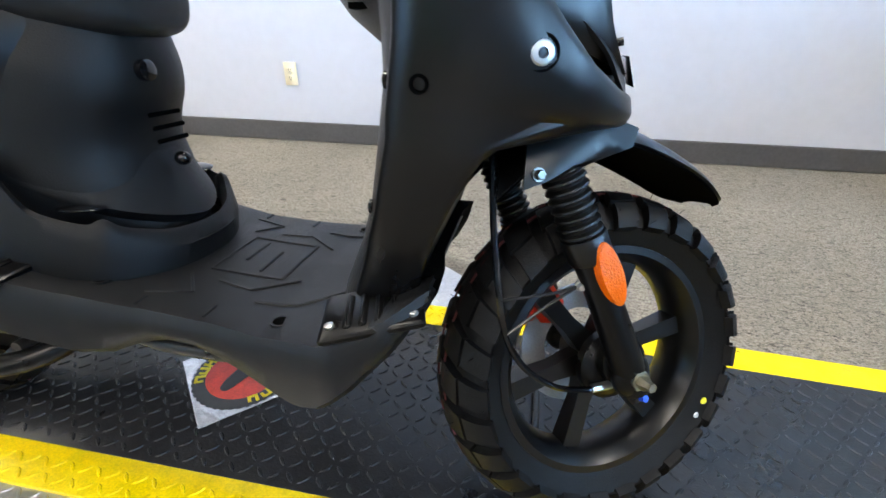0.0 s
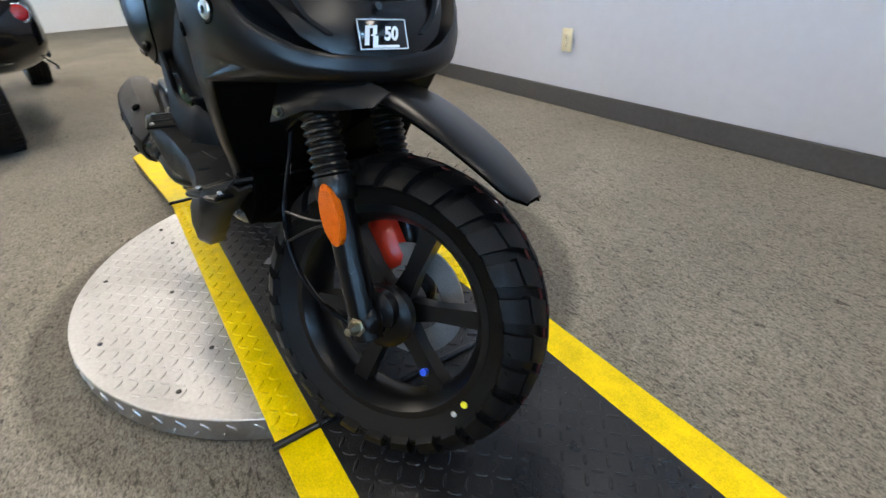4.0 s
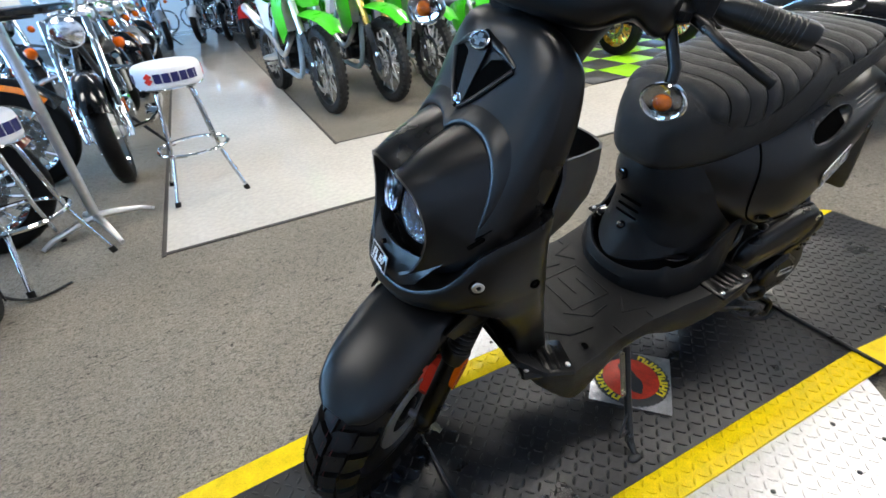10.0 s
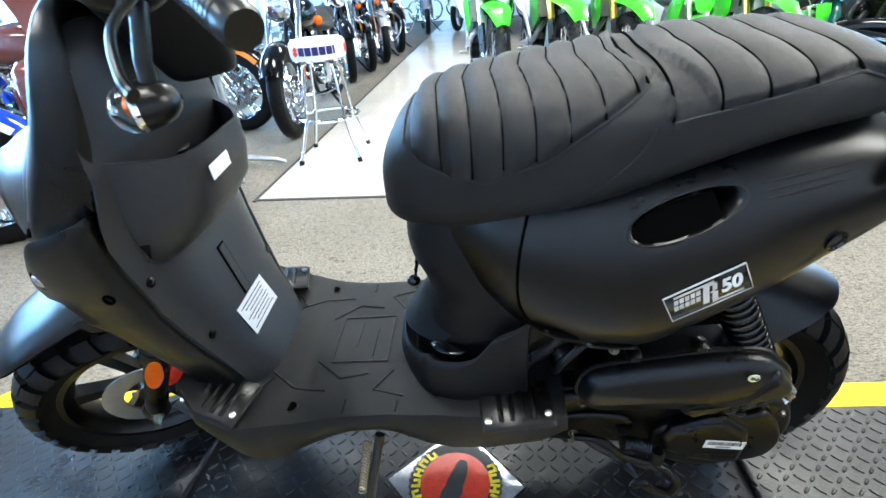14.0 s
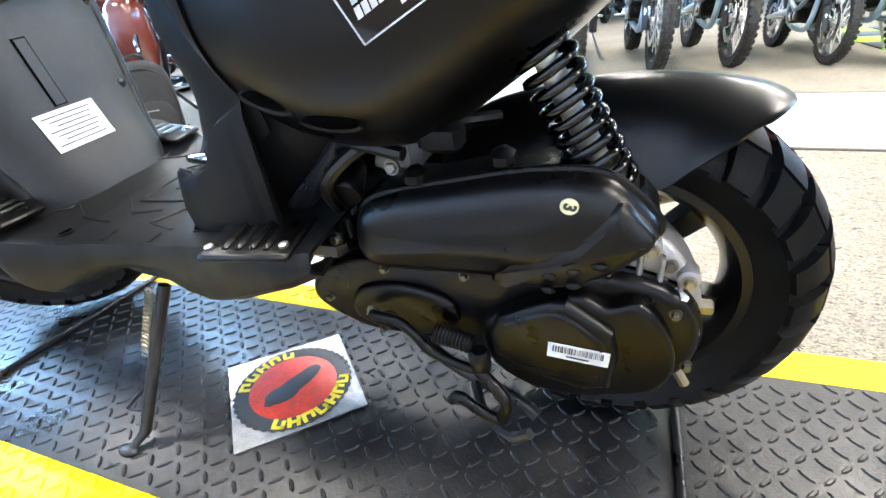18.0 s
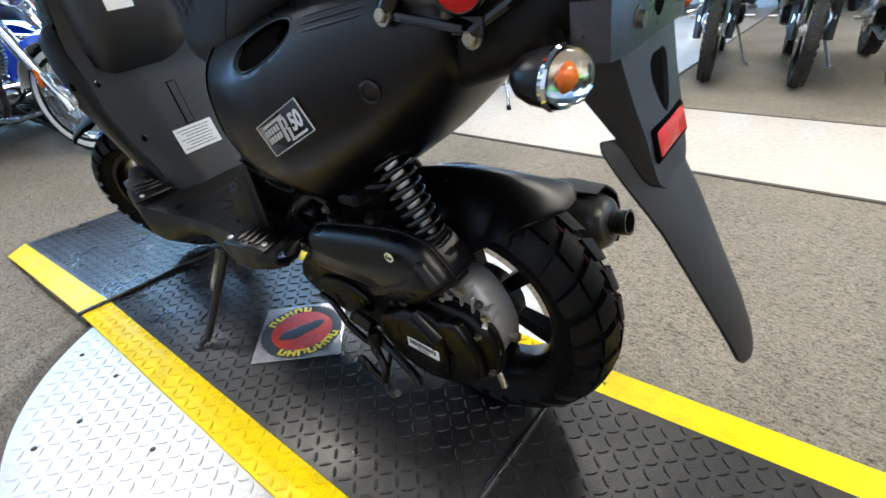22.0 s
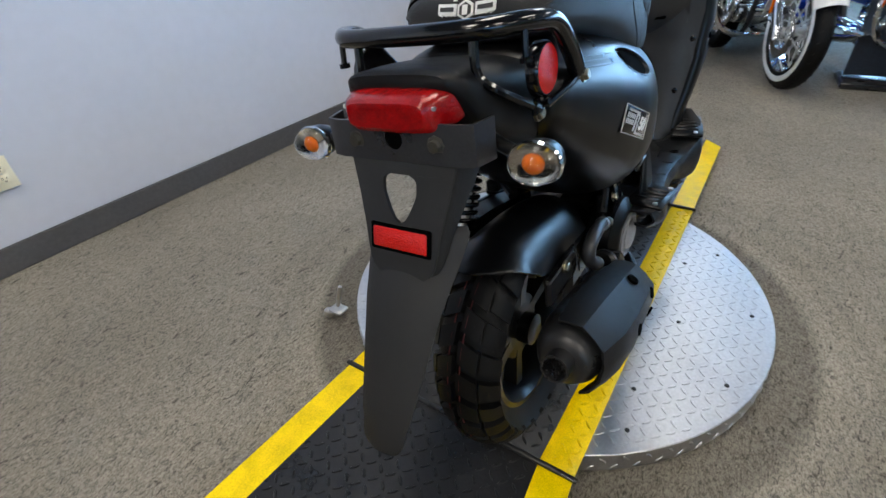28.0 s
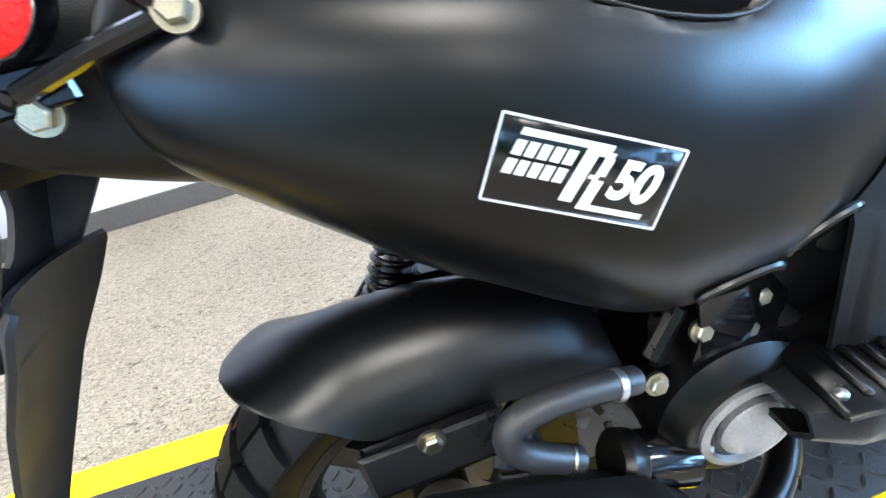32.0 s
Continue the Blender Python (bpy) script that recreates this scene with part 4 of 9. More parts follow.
bk = spl([(0.000, 0.808), (0.022, 0.822), (0.052, 0.826), (0.094, 0.814), (0.126, 0.780), (0.140, 0.738), (0.144, 0.700), (0.143, 0.668), (0.134, 0.640)], 6)


def brow_back(i, off):
    return Vector((cowl_x(bk[i][0], bk[i][1], off), bk[i][0], bk[i][1]))


rows, lip = [], []
for i in range(len(fk)):
    q = i / (len(fk) - 1)
    f, b = Vector(fk[i]), brow_back(i, -0.007 if q < 0.62 else -0.007 + 0.03 * (q - 0.62))
    row = [Vector((f.x - 0.034, f.y * 0.93, f.z - 0.010 * (1 - q))), Vector((f.x - 0.006, f.y * 0.965, f.z - 0.005 * (1 - q))), Vector((f.x + 0.001, f.y * 0.985, f.z - 0.002 * (1 - q)))]
    for t in np.linspace(0, 1, 16):
        lift = 0.006 * math.sin(math.pi * t**0.75) + 0.004 * max(0.0, 1 - t / 0.08)
        p = f.lerp(b, t)
        row.append(Vector((p.x + lift * 0.30, p.y + lift * 0.9 * min(1, 1.5 * q), p.z + lift * max(0.0, 1 - 1.3 * q))))
    rows.append(row)
    # rolled edge of the upper cowl above the hood
    if q <= 0.72:
        c = Vector((0.0, 0.0, 0.70))
        away = Vector((0, bk[i][0], bk[i][1])) - c
        away.normalize()
        fade = min(1.0, (0.72 - q) / 0.30)
        strip = []
        for d, o in ((0.036, -0.0045), (0.024, -0.0002), (0.013, 0.0026), (0.005, 0.0044), (0.0, 0.0042), (-0.0015, 0.0026), (-0.001, -0.006)):
            y, z = bk[i][0] + away.y * d * fade, bk[i][1] + away.z * d * fade
            strip.append(Vector((cowl_x(y, z), y, z)) + Vector((0.8, 0.5 * min(1.0, y / 0.1), 0.45)) * (o * fade if o > 0 else o))
        lip.append(strip)
full = [[Vector((p.x, -p.y, p.z)) for p in row] for row in rows[:0:-1]] + rows
part("lamp_hood", G().sheet(full, 0.003), M_SATIN, cowl, "matte hood with two brows over the lamps", smooth=50)
part("cowl_edge", G().sheet([[Vector((p.x, -p.y, p.z)) for p in r] for r in lip[:0:-1]] + lip, 0.002), M_SATIN, cowl, "rolled cowl edge above the hood", smooth=60)
# bezel with two round lamps
FACE = frame_from((0.5860, 0, 0.7035), (0, 1, 0), (-0.27, 0, 0.963))
ol = []
for k in range(64):
    a = 2 * math.pi * k / 64
    x = 0.104 * sgnpow(math.cos(a), 0.72)
    y = 0.066 * sgnpow(math.sin(a), 0.8) - (0.014 * math.exp(-(x / 0.022) ** 2) if math.sin(a) > 0 else -0.012 * (x / 0.104) ** 2)
    ol.append((x, y))
bz = part("lamp_bezel", G().loft([[(x * 1.04, y * 1.04, -0.06) for x, y in ol], [(x, y, 0.0) for x, y in ol], [(x * 0.97, y * 0.96, 0.005) for x, y in ol]], m=FACE), M_GLOSS, cowl, "gloss black lamp surround")
for s in (-1, 1):
    lm = FACE @ pose(0.0535 * s, -0.001, 0.008, 0, 13 * s, 0) @ Matrix.Diagonal((1.03, 1.03, 1, 1))
    part("headlamp_rim", G().lathe([(0.0475, -0.004), (0.0495, 0.002), (0.0475, 0.007), (0.0445, 0.004)], 40, m=lm, loop=True), M_GLOSS, cowl)
    rf = G()
    for i in range(-7, 8):
        x = i * 0.0058
        for j in range(-2, 3):
            y0, y1 = j * 0.017 - 0.0085, j * 0.017 + 0.0085
            lim = math.sqrt(max(0, 0.043**2 - x * x))
            y0, y1 = max(y0, -lim), min(y1, lim)
            if y1 - y0 > 0.003:
                h = 0.0012 + 0.003 * ((x / 0.044) ** 2 + ((y0 + y1) / 0.088) ** 2)
                t = 0.0016 * (1 if (i + j) % 2 else -1)
                rf.add([(x - 0.0029, y0, h), (x, y0, h + 0.0015 + t * 0.4), (x + 0.0029, y0, h), (x - 0.0029, y1, h + t), (x, y1, h + 0.0015 + t), (x + 0.0029, y1, h + t)], [(0, 1, 4, 3), (1, 2, 5, 4)])
    rf.lathe([(0.0445, -0.001), (0.001, -0.0005)], 40, caps=False)
    rv = part("headlamp_reflector", rf, M_LAMPCHROME, cowl, "faceted chrome lamp reflector", m=lm, smooth=0)
    part("lamp_bulb", G().ball((0, 0, 0.004), (0.010, 0.010, 0.007)), M_LAMPCHROME, rv)
    gl = part("headlamp_lens", G().lathe([(0.0450, 0.0045), (0.044, 0.010), (0.034, 0.0155), (0.018, 0.0185), (0.002, 0.0195)], 40), M_GLASS, cowl, "clear domed headlamp lens", m=lm, smooth=60)
    gl.visible_shadow = False
# lower smile panel, badge and nose screw
rows = []
for v in np.linspace(0, 1, 8):
    row = []
    for u in np.linspace(-1, 1, 25):
        wv = 0.122 - 0.030 * v
        y = wv * u
        top, low = 0.650 - 0.010 * (1 - u * u), 0.604 - 0.030 * (1 - u * u)
        z = top + (low - top) * v
        row.append(Vector((0.636 + 0.022 * v - 2.7 * y * y + 0.004 * math.sin(math.pi * v), y, z)))
    rows.append(row)
part("chin_panel", G().sheet(rows, 0.004), M_SATIN, cowl, "satin chin panel under the lamps", smooth=60)
BF = frame_from((0.6590, 0, 0.607), (0, 1, 0), (-0.30, 0, 0.954))


def badge(parent, m, w, h, big):
    """A domed badge with a silver edge; its lettering as plain shapes."""
    b = part("badge", G().box((0, 0, 0), (w, h, 0.0022), b=0.001), M_GLOSS, parent, "black badge with silver edge and block lettering", m=m)
    e = G()
    for cx, cy, sx, sy in ((0, h / 2, w, 0.0012), (0, -h / 2, w, 0.0012), (w / 2, 0, 0.0012, h), (-w / 2, 0, 0.0012, h)):
        e.box((cx, cy, 0.0008), (sx, sy, 0.0018))
    part("edge", e, M_SILVER, b)
    t = G()
    z = 0.0013
    k = w / 0.105
    sh = 0.22
    def bar(x0, x1, y0, y1):
        t.add([(x0 + sh * y0, y0, z), (x1 + sh * y0, y0, z), (x1 + sh * y1, y1, z), (x0 + sh * y1, y1, z)], [(0, 1, 2, 3)])
    if big:
        for r in (0, 1):
            for i in range(5):
                x = -0.044 * k + i * 0.0072 * k
                y = (0.0035 - r * 0.0105) * k
                bar(x, x + 0.0058 * k, y, y + 0.0085 * k)
        bar(-0.044 * k, 0.008 * k, 0.0145 * k, 0.0185 * k)
        bar(-0.006 * k, 0.002 * k, -0.0165 * k, 0.0145 * k)
        bar(0.002 * k, 0.011 * k, 0.0115 * k, 0.0145 * k)
        bar(0.006 * k, 0.012 * k, 0.001 * k, 0.0115 * k)
        bar(0.003 * k, 0.009 * k, -0.0015 * k, 0.001 * k)
        bar(0.006 * k, 0.013 * k, -0.0165 * k, -0.0015 * k)
        bar(0.006 * k, 0.046 * k, -0.0195 * k, -0.0160 * k)
        writing("numeral", "50", 0.0305 * k, M_LABELW, b, pose(0.0290 * k, 0.0 * k, 0.0013), depth=0.0002, shear=sh, bold=0.0012 * k, squeeze=0.86)
    else:
        bar(-0.040 * k, -0.030 * k, -0.020 * k, 0.016 * k)
        bar(-0.030 * k, -0.014 * k, 0.011 * k, 0.016 * k)
        bar(-0.023 * k, -0.014 * k, 0.0 * k, 0.011 * k)
        bar(-0.027 * k, -0.017 * k, -0.003 * k, 0.0 * k)
        bar(-0.022 * k, -0.011 * k, -0.020 * k, -0.003 * k)
        bar(-0.022 * k, 0.038 * k, -0.025 * k, -0.0200 * k)
        writing("numeral", "50", 0.034 * k, M_LABELW, b, pose(0.016 * k, 0.0, 0.0013), depth=0.0002, shear=sh, bold=0.0013 * k, squeeze=0.9)
    part("block_lettering", t, M_LABELW if not big else M_SILVER, b, smooth=0)
    return b


badge(cowl, BF, 0.062, 0.032, False)
part("nose_screw", G().lathe([(0.0045, -0.004), (0.0045, 0.003)], 12, m=along((0.648, 0, 0.636), (0.75, 0, 0.66))), M_GLOSS, cowl)
for s in (-1, 1):
    bm_ = along((0.564, s * 0.1690, 0.626), Vector((0.564, s * 0.1690, 0.626)) + Vector((0.34, s, 0.0)).normalized())
    cup = part("bolt_cup", G().lathe([(0.0150, -0.003), (0.0150, 0.0012), (0.0120, 0.0012), (0.0118, -0.002)], 24, m=bm_), M_INNER, cowl)
    part("cowl_bolt", G().lathe([(0.0102, -0.004), (0.0102, 0.0020), (0.0088, 0.0036), (0.0045, 0.0042), (0.0042, 0.0018), (0.0005, 0.0016)], 24, m=bm_), M_STEEL, cup, "bright steel button bolt", smooth=35)
    # side gills
    for k in range(3):
        part("gill", G().box((0, 0, 0), (0.004, 0.03, 0.006), frame_from((0.556 - k * 0.012, s * (0.148 + 0.002 * k), 0.690 + 0.012 * k), (0.5, s, 0), (0.8, 0, -0.5)), 0.001), M_INNER, cowl)
# top scoop with screw and oval badge
for s in (-1, 1):
    ol = [(0.004, 0.846), (0.014, 0.884), (0.034, 0.908), (0.056, 0.912), (0.080, 0.905), (0.054, 0.884), (0.026, 0.860)]
    part("scoop_opening", G().loft([[(cowl_x(y, z, 0.0016), s * y, z) for y, z in ol], [(cowl_x(y, z, -0.018), s * y, z) for y, z in ol]]), M_INNER, cowl)
    part("scoop_blade", G().tube([(cowl_x(y, z, 0.002), s * y, z) for y, z in spl([(0.004, 0.840), (0.026, 0.854), (0.052, 0.877), (0.080, 0.903)], 6)], [0.0045] * 19, 8, flat=0.6), M_SATIN, cowl)
    part("scoop_brow", G().tube([(cowl_x(y, z, 0.001), s * y, z) for y, z in spl([(0.0, 0.936), (0.024, 0.929), (0.052, 0.920), (0.080, 0.906)], 6)], [0.007] * 12 + [0.006, 0.005, 0.0045, 0.004, 0.0035, 0.003, 0.0025], 8, flat=0.7), M_SATIN, cowl, smooth=60)
part("scoop_tongue", G().loft([[(0.464, y, 0.925), (0.464, -y, 0.925), (0.452, -y, 0.925), (0.452, y, 0.925)] if k == 0 else [(0.503, y, 0.845), (0.503, -y, 0.845), (0.48, -y, 0.845), (0.48, y, 0.845)] for k, y in ((0, 0.024), (1, 0.009))]), M_GRAIN, cowl, "dull black tongue in the cowl scoop")
bolt(cowl, (0.501, 0, 0.850), (1, 0, 0.3), 0.006, M_CHROME, "screw", "chrome screw")
em = frame_from((0.4635, 0, 0.928), (0, 1, 0), (-0.55, 0, 0.83))
eb = part("oval_badge", G().lathe([(1, -0.003), (1, 0.002), (0.9, 0.003)], 32, m=em @ Matrix.Diagonal((0.026, 0.014, 1, 1))), M_GLOSS, cowl, "small oval chrome badge")
part("edge", G().tube([(em @ Vector((0.0245 * math.cos(a), 0.0125 * math.sin(a), 0.003))) for a in (2 * math.pi * k / 28 for k in range(28))], 0.0012, 6, loop=True), M_CHROME, eb)
part("bar", G().box((0, 0, 0.0034), (0.032, 0.005, 0.001), em).box((0, 0, 0.0034), (0.012, 0.017, 0.001), em), M_CHROME, eb)

# leg shield: inner panel facing the rider, with side flanges reaching forward
def shield_x(z):
    return float(np.interp(z, [0.34, 0.42, 0.47, 0.52, 0.565, 0.60, 0.70, 0.80, 0.90, 0.96], [0.337, 0.371, 0.3855, 0.394, 0.4015, 0.407, 0.402, 0.390, 0.384, 0.40]))


def shield_w(z):
    return float(np.interp(z, [0.34, 0.42, 0.52, 0.60, 0.70, 0.80, 0.88, 0.93, 0.965], [0.122, 0.130, 0.148, 0.166, 0.164, 0.157, 0.149, 0.118, 0.05]))


def shield_curl(z):
    return max(0.015, wing_back(min(z, 0.76)) - shield_x(z) + 0.004)


rows = []
for z in np.linspace(0.335, 0.965, 44):
    x0, w = shield_x(z), shield_w(z)
    row = [(x0 + shield_curl(z) * abs(s) ** 4 + 0.004 * (1 - abs(s) ** 2), w * s, z) for s in np.linspace(-1, 1, 21)]
    rows.append(row)
shield = part("leg_shield", G().sheet(rows, 0.005), M_SHIELD, scooter, "grained black inner leg shield")
def shield_strip(w, za, zb, off):
    """A thin strip up the middle of the shield, standing proud towards the rider."""
    return G().sheet([[(shield_x(z) + 0.004 - off, 0.006 + y, z) for y in (-w / 2, 0, w / 2)] for z in np.linspace(za, zb, 14)], 0.003)


slot = part("hook_slot", shield_strip(0.021, 0.468, 0.568, 0.0030), M_INNER, shield, "dark outline of a slot cover")
part("slot_cover", shield_strip(0.0165, 0.470, 0.566, 0.0042), M_SHIELD, slot)
vl = frame_from((0.3750, 0.008, 0.436), (0, -1, 0), (0.33, 0, 1))
lb = part("data_label", G().box((0, 0, 0.0), (0.10, 0.060, 0.0008), vl), M_LABELW, shield, "white data label of small print")
for k in range(7):
    part("print_bar", G().box((0.002 * (k % 3) - 0.002, 0.022 - k * 0.0072, 0.0008), (0.082 - 0.012 * (k % 3), 0.0016, 0.0004), vl), M_GREYPIPE, lb)
for s in (-1, 1):
    for z in (0.468, 0.60):
        part("shield_screw", G().lathe([(0.008, -0.002), (0.008, 0.0015), (0.005, 0.003)], 14, m=along((shield_x(z) + shield_curl(z) * (1 - 0.022 / shield_w(z)) ** 4 - 0.002, s * (shield_w(z) - 0.022), z), (0, s * (shield_w(z) - 0.022), z))), M_GLOSS, shield)
# dark wheel-well liner behind the front wheel, its near black standing in for shade
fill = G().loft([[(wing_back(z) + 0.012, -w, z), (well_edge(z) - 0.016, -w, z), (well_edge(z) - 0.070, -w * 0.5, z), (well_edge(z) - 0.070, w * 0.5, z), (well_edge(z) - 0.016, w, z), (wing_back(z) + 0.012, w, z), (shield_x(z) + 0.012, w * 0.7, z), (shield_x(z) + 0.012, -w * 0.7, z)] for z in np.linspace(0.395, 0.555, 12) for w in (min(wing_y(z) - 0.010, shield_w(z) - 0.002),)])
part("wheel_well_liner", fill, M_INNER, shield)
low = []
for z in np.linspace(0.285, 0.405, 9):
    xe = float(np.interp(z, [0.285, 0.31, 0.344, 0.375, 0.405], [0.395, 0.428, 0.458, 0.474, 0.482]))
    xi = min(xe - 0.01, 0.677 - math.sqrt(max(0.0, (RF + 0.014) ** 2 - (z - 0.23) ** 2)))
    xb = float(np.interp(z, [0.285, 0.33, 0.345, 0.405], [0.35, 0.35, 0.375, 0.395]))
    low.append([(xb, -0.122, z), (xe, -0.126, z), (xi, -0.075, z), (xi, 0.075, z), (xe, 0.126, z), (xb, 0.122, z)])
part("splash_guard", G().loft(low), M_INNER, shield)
# glove box
gb = []
for z, xb, w in ((0.612, 0.412, 0.118), (0.630, 0.384, 0.124), (0.660, 0.346, 0.128), (0.700, 0.314, 0.130), (0.740, 0.304, 0.131), (0.780, 0.305, 0.132)):
    row = [(0.42, w + 0.010, z), (xb + 0.06, w + 0.006, z), (xb + 0.022, w, z)]
    row += [(xb + 0.010 * max(0, (y - 0.07) / 0.05) ** 2 + 0.085 * max(0.0, -y / 0.118) ** 1.35, y, z - 0.008 * max(0, -y / 0.118) * (z > 0.75)) for y in np.linspace(w - 0.012, -w + 0.01, 21)]
    row += [(0.42, -w - 0.004, z - 0.008 * (z > 0.75))]
    gb.append(row)
glove = part("glove_box", G().sheet(gb, 0.005), M_SHIELD, shield, "open glove box on the leg shield")
part("box_floor", G().box((0.395, 0, 0.665), (0.05, 0.16, 0.006)), M_INNER, glove)
part("sticker", G().box((0, 0, 0), (0.052, 0.020, 0.0008), frame_from((0.3012, 0.078, 0.745), (0.02, -1, 0), (0.0, 0, 1))), M_LABELW, glove, "white sticker strip")

# ---------------------------------------------------------------- handlebar group, turned
bk2 = zloft([(0.968, 0.400, 0.320, 0.080), (0.970, 0.430, 0.302, 0.140), (0.980, 0.448, 0.292, 0.164), (1.000, 0.453, 0.286, 0.171), (1.025, 0.447, 0.285, 0.167), (1.055, 0.432, 0.288, 0.150), (1.085, 0.408, 0.295, 0.110), (1.10, 0.388, 0.31, 0.06)], n=72, steps=6, power=2.1)
shaped = []
for x, y, z in bk2.v:
    low = min(1.0, max(0.0, (1.045 - z) / 0.065))
    side_ = min(1.0, max(0.0, (abs(y) - 0.120) / 0.05))
    scallop = math.exp(-(((abs(y) - 0.122) / 0.026) ** 2)) * (1 if x > 0.36 else 0.3)
    shaped.append((x - 0.014 * low * side_ - 0.016 * low * scallop, y, z - 0.006 * low * side_ + 0.018 * low * scallop))
bk2.v = shaped
bar_cowl = part("handlebar_cowl", bk2, M_SATIN, scooter, "matte black handlebar cowl", m=STEER)
part("instrument_panel", G().box((0, 0, 0), (0.11, 0.17, 0.012), pose(0.335, 0, 1.092, 0, -24, 0), 0.005), M_GLOSS, bar_cowl, "gloss black instrument panel")
part("steering_neck", zloft([(0.845, 0.352, 0.292, 0.034), (0.850, 0.372, 0.286, 0.046), (0.88, 0.385, 0.283, 0.055), (0.93, 0.405, 0.285, 0.075), (0.985, 0.425, 0.290, 0.10)], n=40, power=4.5), M_GRAIN, scooter, "dull black column cover under the handlebar", m=STEER)
for s in (-1, 1):
    grip = part("grip", G().tube([(0.318, s * 0.165, 1.018), (0.306, s * 0.205, 1.013), (0.304, s * 0.215, 1.013), (0.274, s * 0.318, 1.003), (0.272, s * 0.325, 1.002)], [0.013, 0.014, 0.0195, 0.0185, 0.016], 18), M_BOOT, scooter, "black rubber handlebar grip", m=STEER)
    rb = G()
    for k in range(12):
        t = 0.1 + 0.07 * k
        a, b = Vector((0.304, s * 0.215, 1.013)), Vector((0.274, s * 0.318, 1.003))
        rb.lathe([(0.0186, -0.0016), (0.0195, 0), (0.0186, 0.0016)], 18, m=along(a.lerp(b, t), b + (b - a)))
    part("grip_rib", rb, M_BOOT, grip)
    part("switch_box", G().box((0.318, s * 0.178, 1.018), (0.052, 0.055, 0.050), None, 0.012), M_GRAIN, grip, "black switch housing")
    part("brake_lever", G().tube(spl([(0.335, s * 0.176, 1.004), (0.352, s * 0.204, 1.000), (0.370, s * 0.240, 0.990), (0.372, s * 0.284, 0.975), (0.366, s * 0.308, 0.966)], 6), [0.0085] * 8 + [0.006] * 16 + [0.0075], 10, flat=0.7), M_ENGINE, grip, "black brake lever")
    part("lever_bracket", G().box((0.345, s * 0.165, 1.006), (0.045, 0.04, 0.026), None, 0.007), M_ENGINE, grip)
    mir = part("mirror_stem", G().tube(spl([(0.325, s * 0.185, 1.035), (0.330, s * 0.19, 1.075), (0.350, s * 0.215, 1.102), (0.375, s * 0.255, 1.112), (0.372, s * 0.285, 1.115)], 6), 0.0075, 10), M_GLOSS, scooter, "black mirror with its stem", m=STEER)
    mg = G()
    rings = []
    for u, kx in ((-0.030, 0.25), (-0.024, 0.62), (-0.010, 0.92), (0.006, 1.0), (0.012, 0.985), (0.013, 0.90)):
        rg = []
        for k in range(40):
            a = 2 * math.pi * k / 40
            yy = 0.077 * sgnpow(math.cos(a), 0.75) * kx
            zz = (0.044 + 0.010 * math.cos(a)) * sgnpow(math.sin(a), 0.8) * kx
            rg.append((-u, s * yy, zz))
        rings.append(rg)
    MM = pose(0.356, s * 0.334, 1.125, 0, 0, s * 8)
    mg.loft(rings, m=MM)
    part("mirror_housing", mg, M_GRAIN, mir, "black teardrop mirror housing")
    part("mirror_glass", G().loft([[(-0.0135, s * 0.069 * sgnpow(math.cos(a), 0.75), (0.036 + 0.009 * math.cos(a)) * sgnpow(math.sin(a), 0.8)) for a in (2 * math.pi * k / 40 for k in range(40))], [(-0.0150, s * 0.065 * sgnpow(math.cos(a), 0.75), (0.033 + 0.009 * math.cos(a)) * sgnpow(math.sin(a), 0.8)) for a in (2 * math.pi * k / 40 for k in range(40))]], m=MM), M_CHROME, mir, "mirror glass")


def indicator(p, d, m, stalk_from, label):
    """An oval turn signal: smoked shell, chrome bezel, clear lens over an amber bulb."""
    mm = m @ along(p, Vector(p) + Vector(d)) @ Matrix.Scale(0.95, 4)
    root = part("turn_signal", G().lathe([(0.004, -0.040), (0.014, -0.037), (0.023, -0.029), (0.029, -0.016), (0.0315, 0.0), (0.0315, 0.004)], 28, m=mm @ Matrix.Diagonal((1, 0.79, 1, 1)), caps=False), M_SATIN, scooter, label)
    part("bezel", G().lathe([(0.0318, -0.002), (0.0335, 0.002), (0.0318, 0.005)], 32, m=mm @ Matrix.Diagonal((1, 0.79, 1, 1))), M_CHROME, root, "chrome bezel")
    part("bulb", G().ball((0, 0, 0.000), (0.0125, 0.0105, 0.0130), mm, 16, 10), M_BULB, root, "amber bulb")
    part("reflector", G().lathe([(0.0305, 0.0025), (0.026, -0.006), (0.018, -0.012), (0.004, -0.015)], 28, m=mm @ Matrix.Diagonal((1, 0.79, 1, 1))), M_CHROME, root)
    l = part("lens", G().lathe([(0.0312, 0.006), (0.029, 0.014), (0.022, 0.023), (0.012, 0.028), (0.001, 0.0295)], 32, m=mm @ Matrix.Diagonal((1, 0.79, 1, 1))), M_SMOKE, root, "clear lens", smooth=60)
    l.visible_shadow = False
    part("stalk", G().tube([m @ Vector(q) for q in stalk_from], 0.0085, 10), M_BOOT, root)
    return root


for s in (-1, 1):
    indicator((0.386, s * 0.2025, 0.907), (1, 0, 0), STEER, [(0.372, s * 0.200, 0.915), (0.366, s * 0.195, 0.945), (0.350, s * 0.165, 0.985)], "front turn signal with chrome bezel and amber bulb")

# ---------------------------------------------------------------- footboard
def foot_w(x):
    return float(np.interp(x, [-0.16, -0.12, -0.04, 0.03, 0.12, 0.22, 0.30, 0.37, 0.43, 0.47], [0.196, 0.206, 0.198, 0.182, 0.172, 0.176, 0.190, 0.206, 0.196, 0.160]))


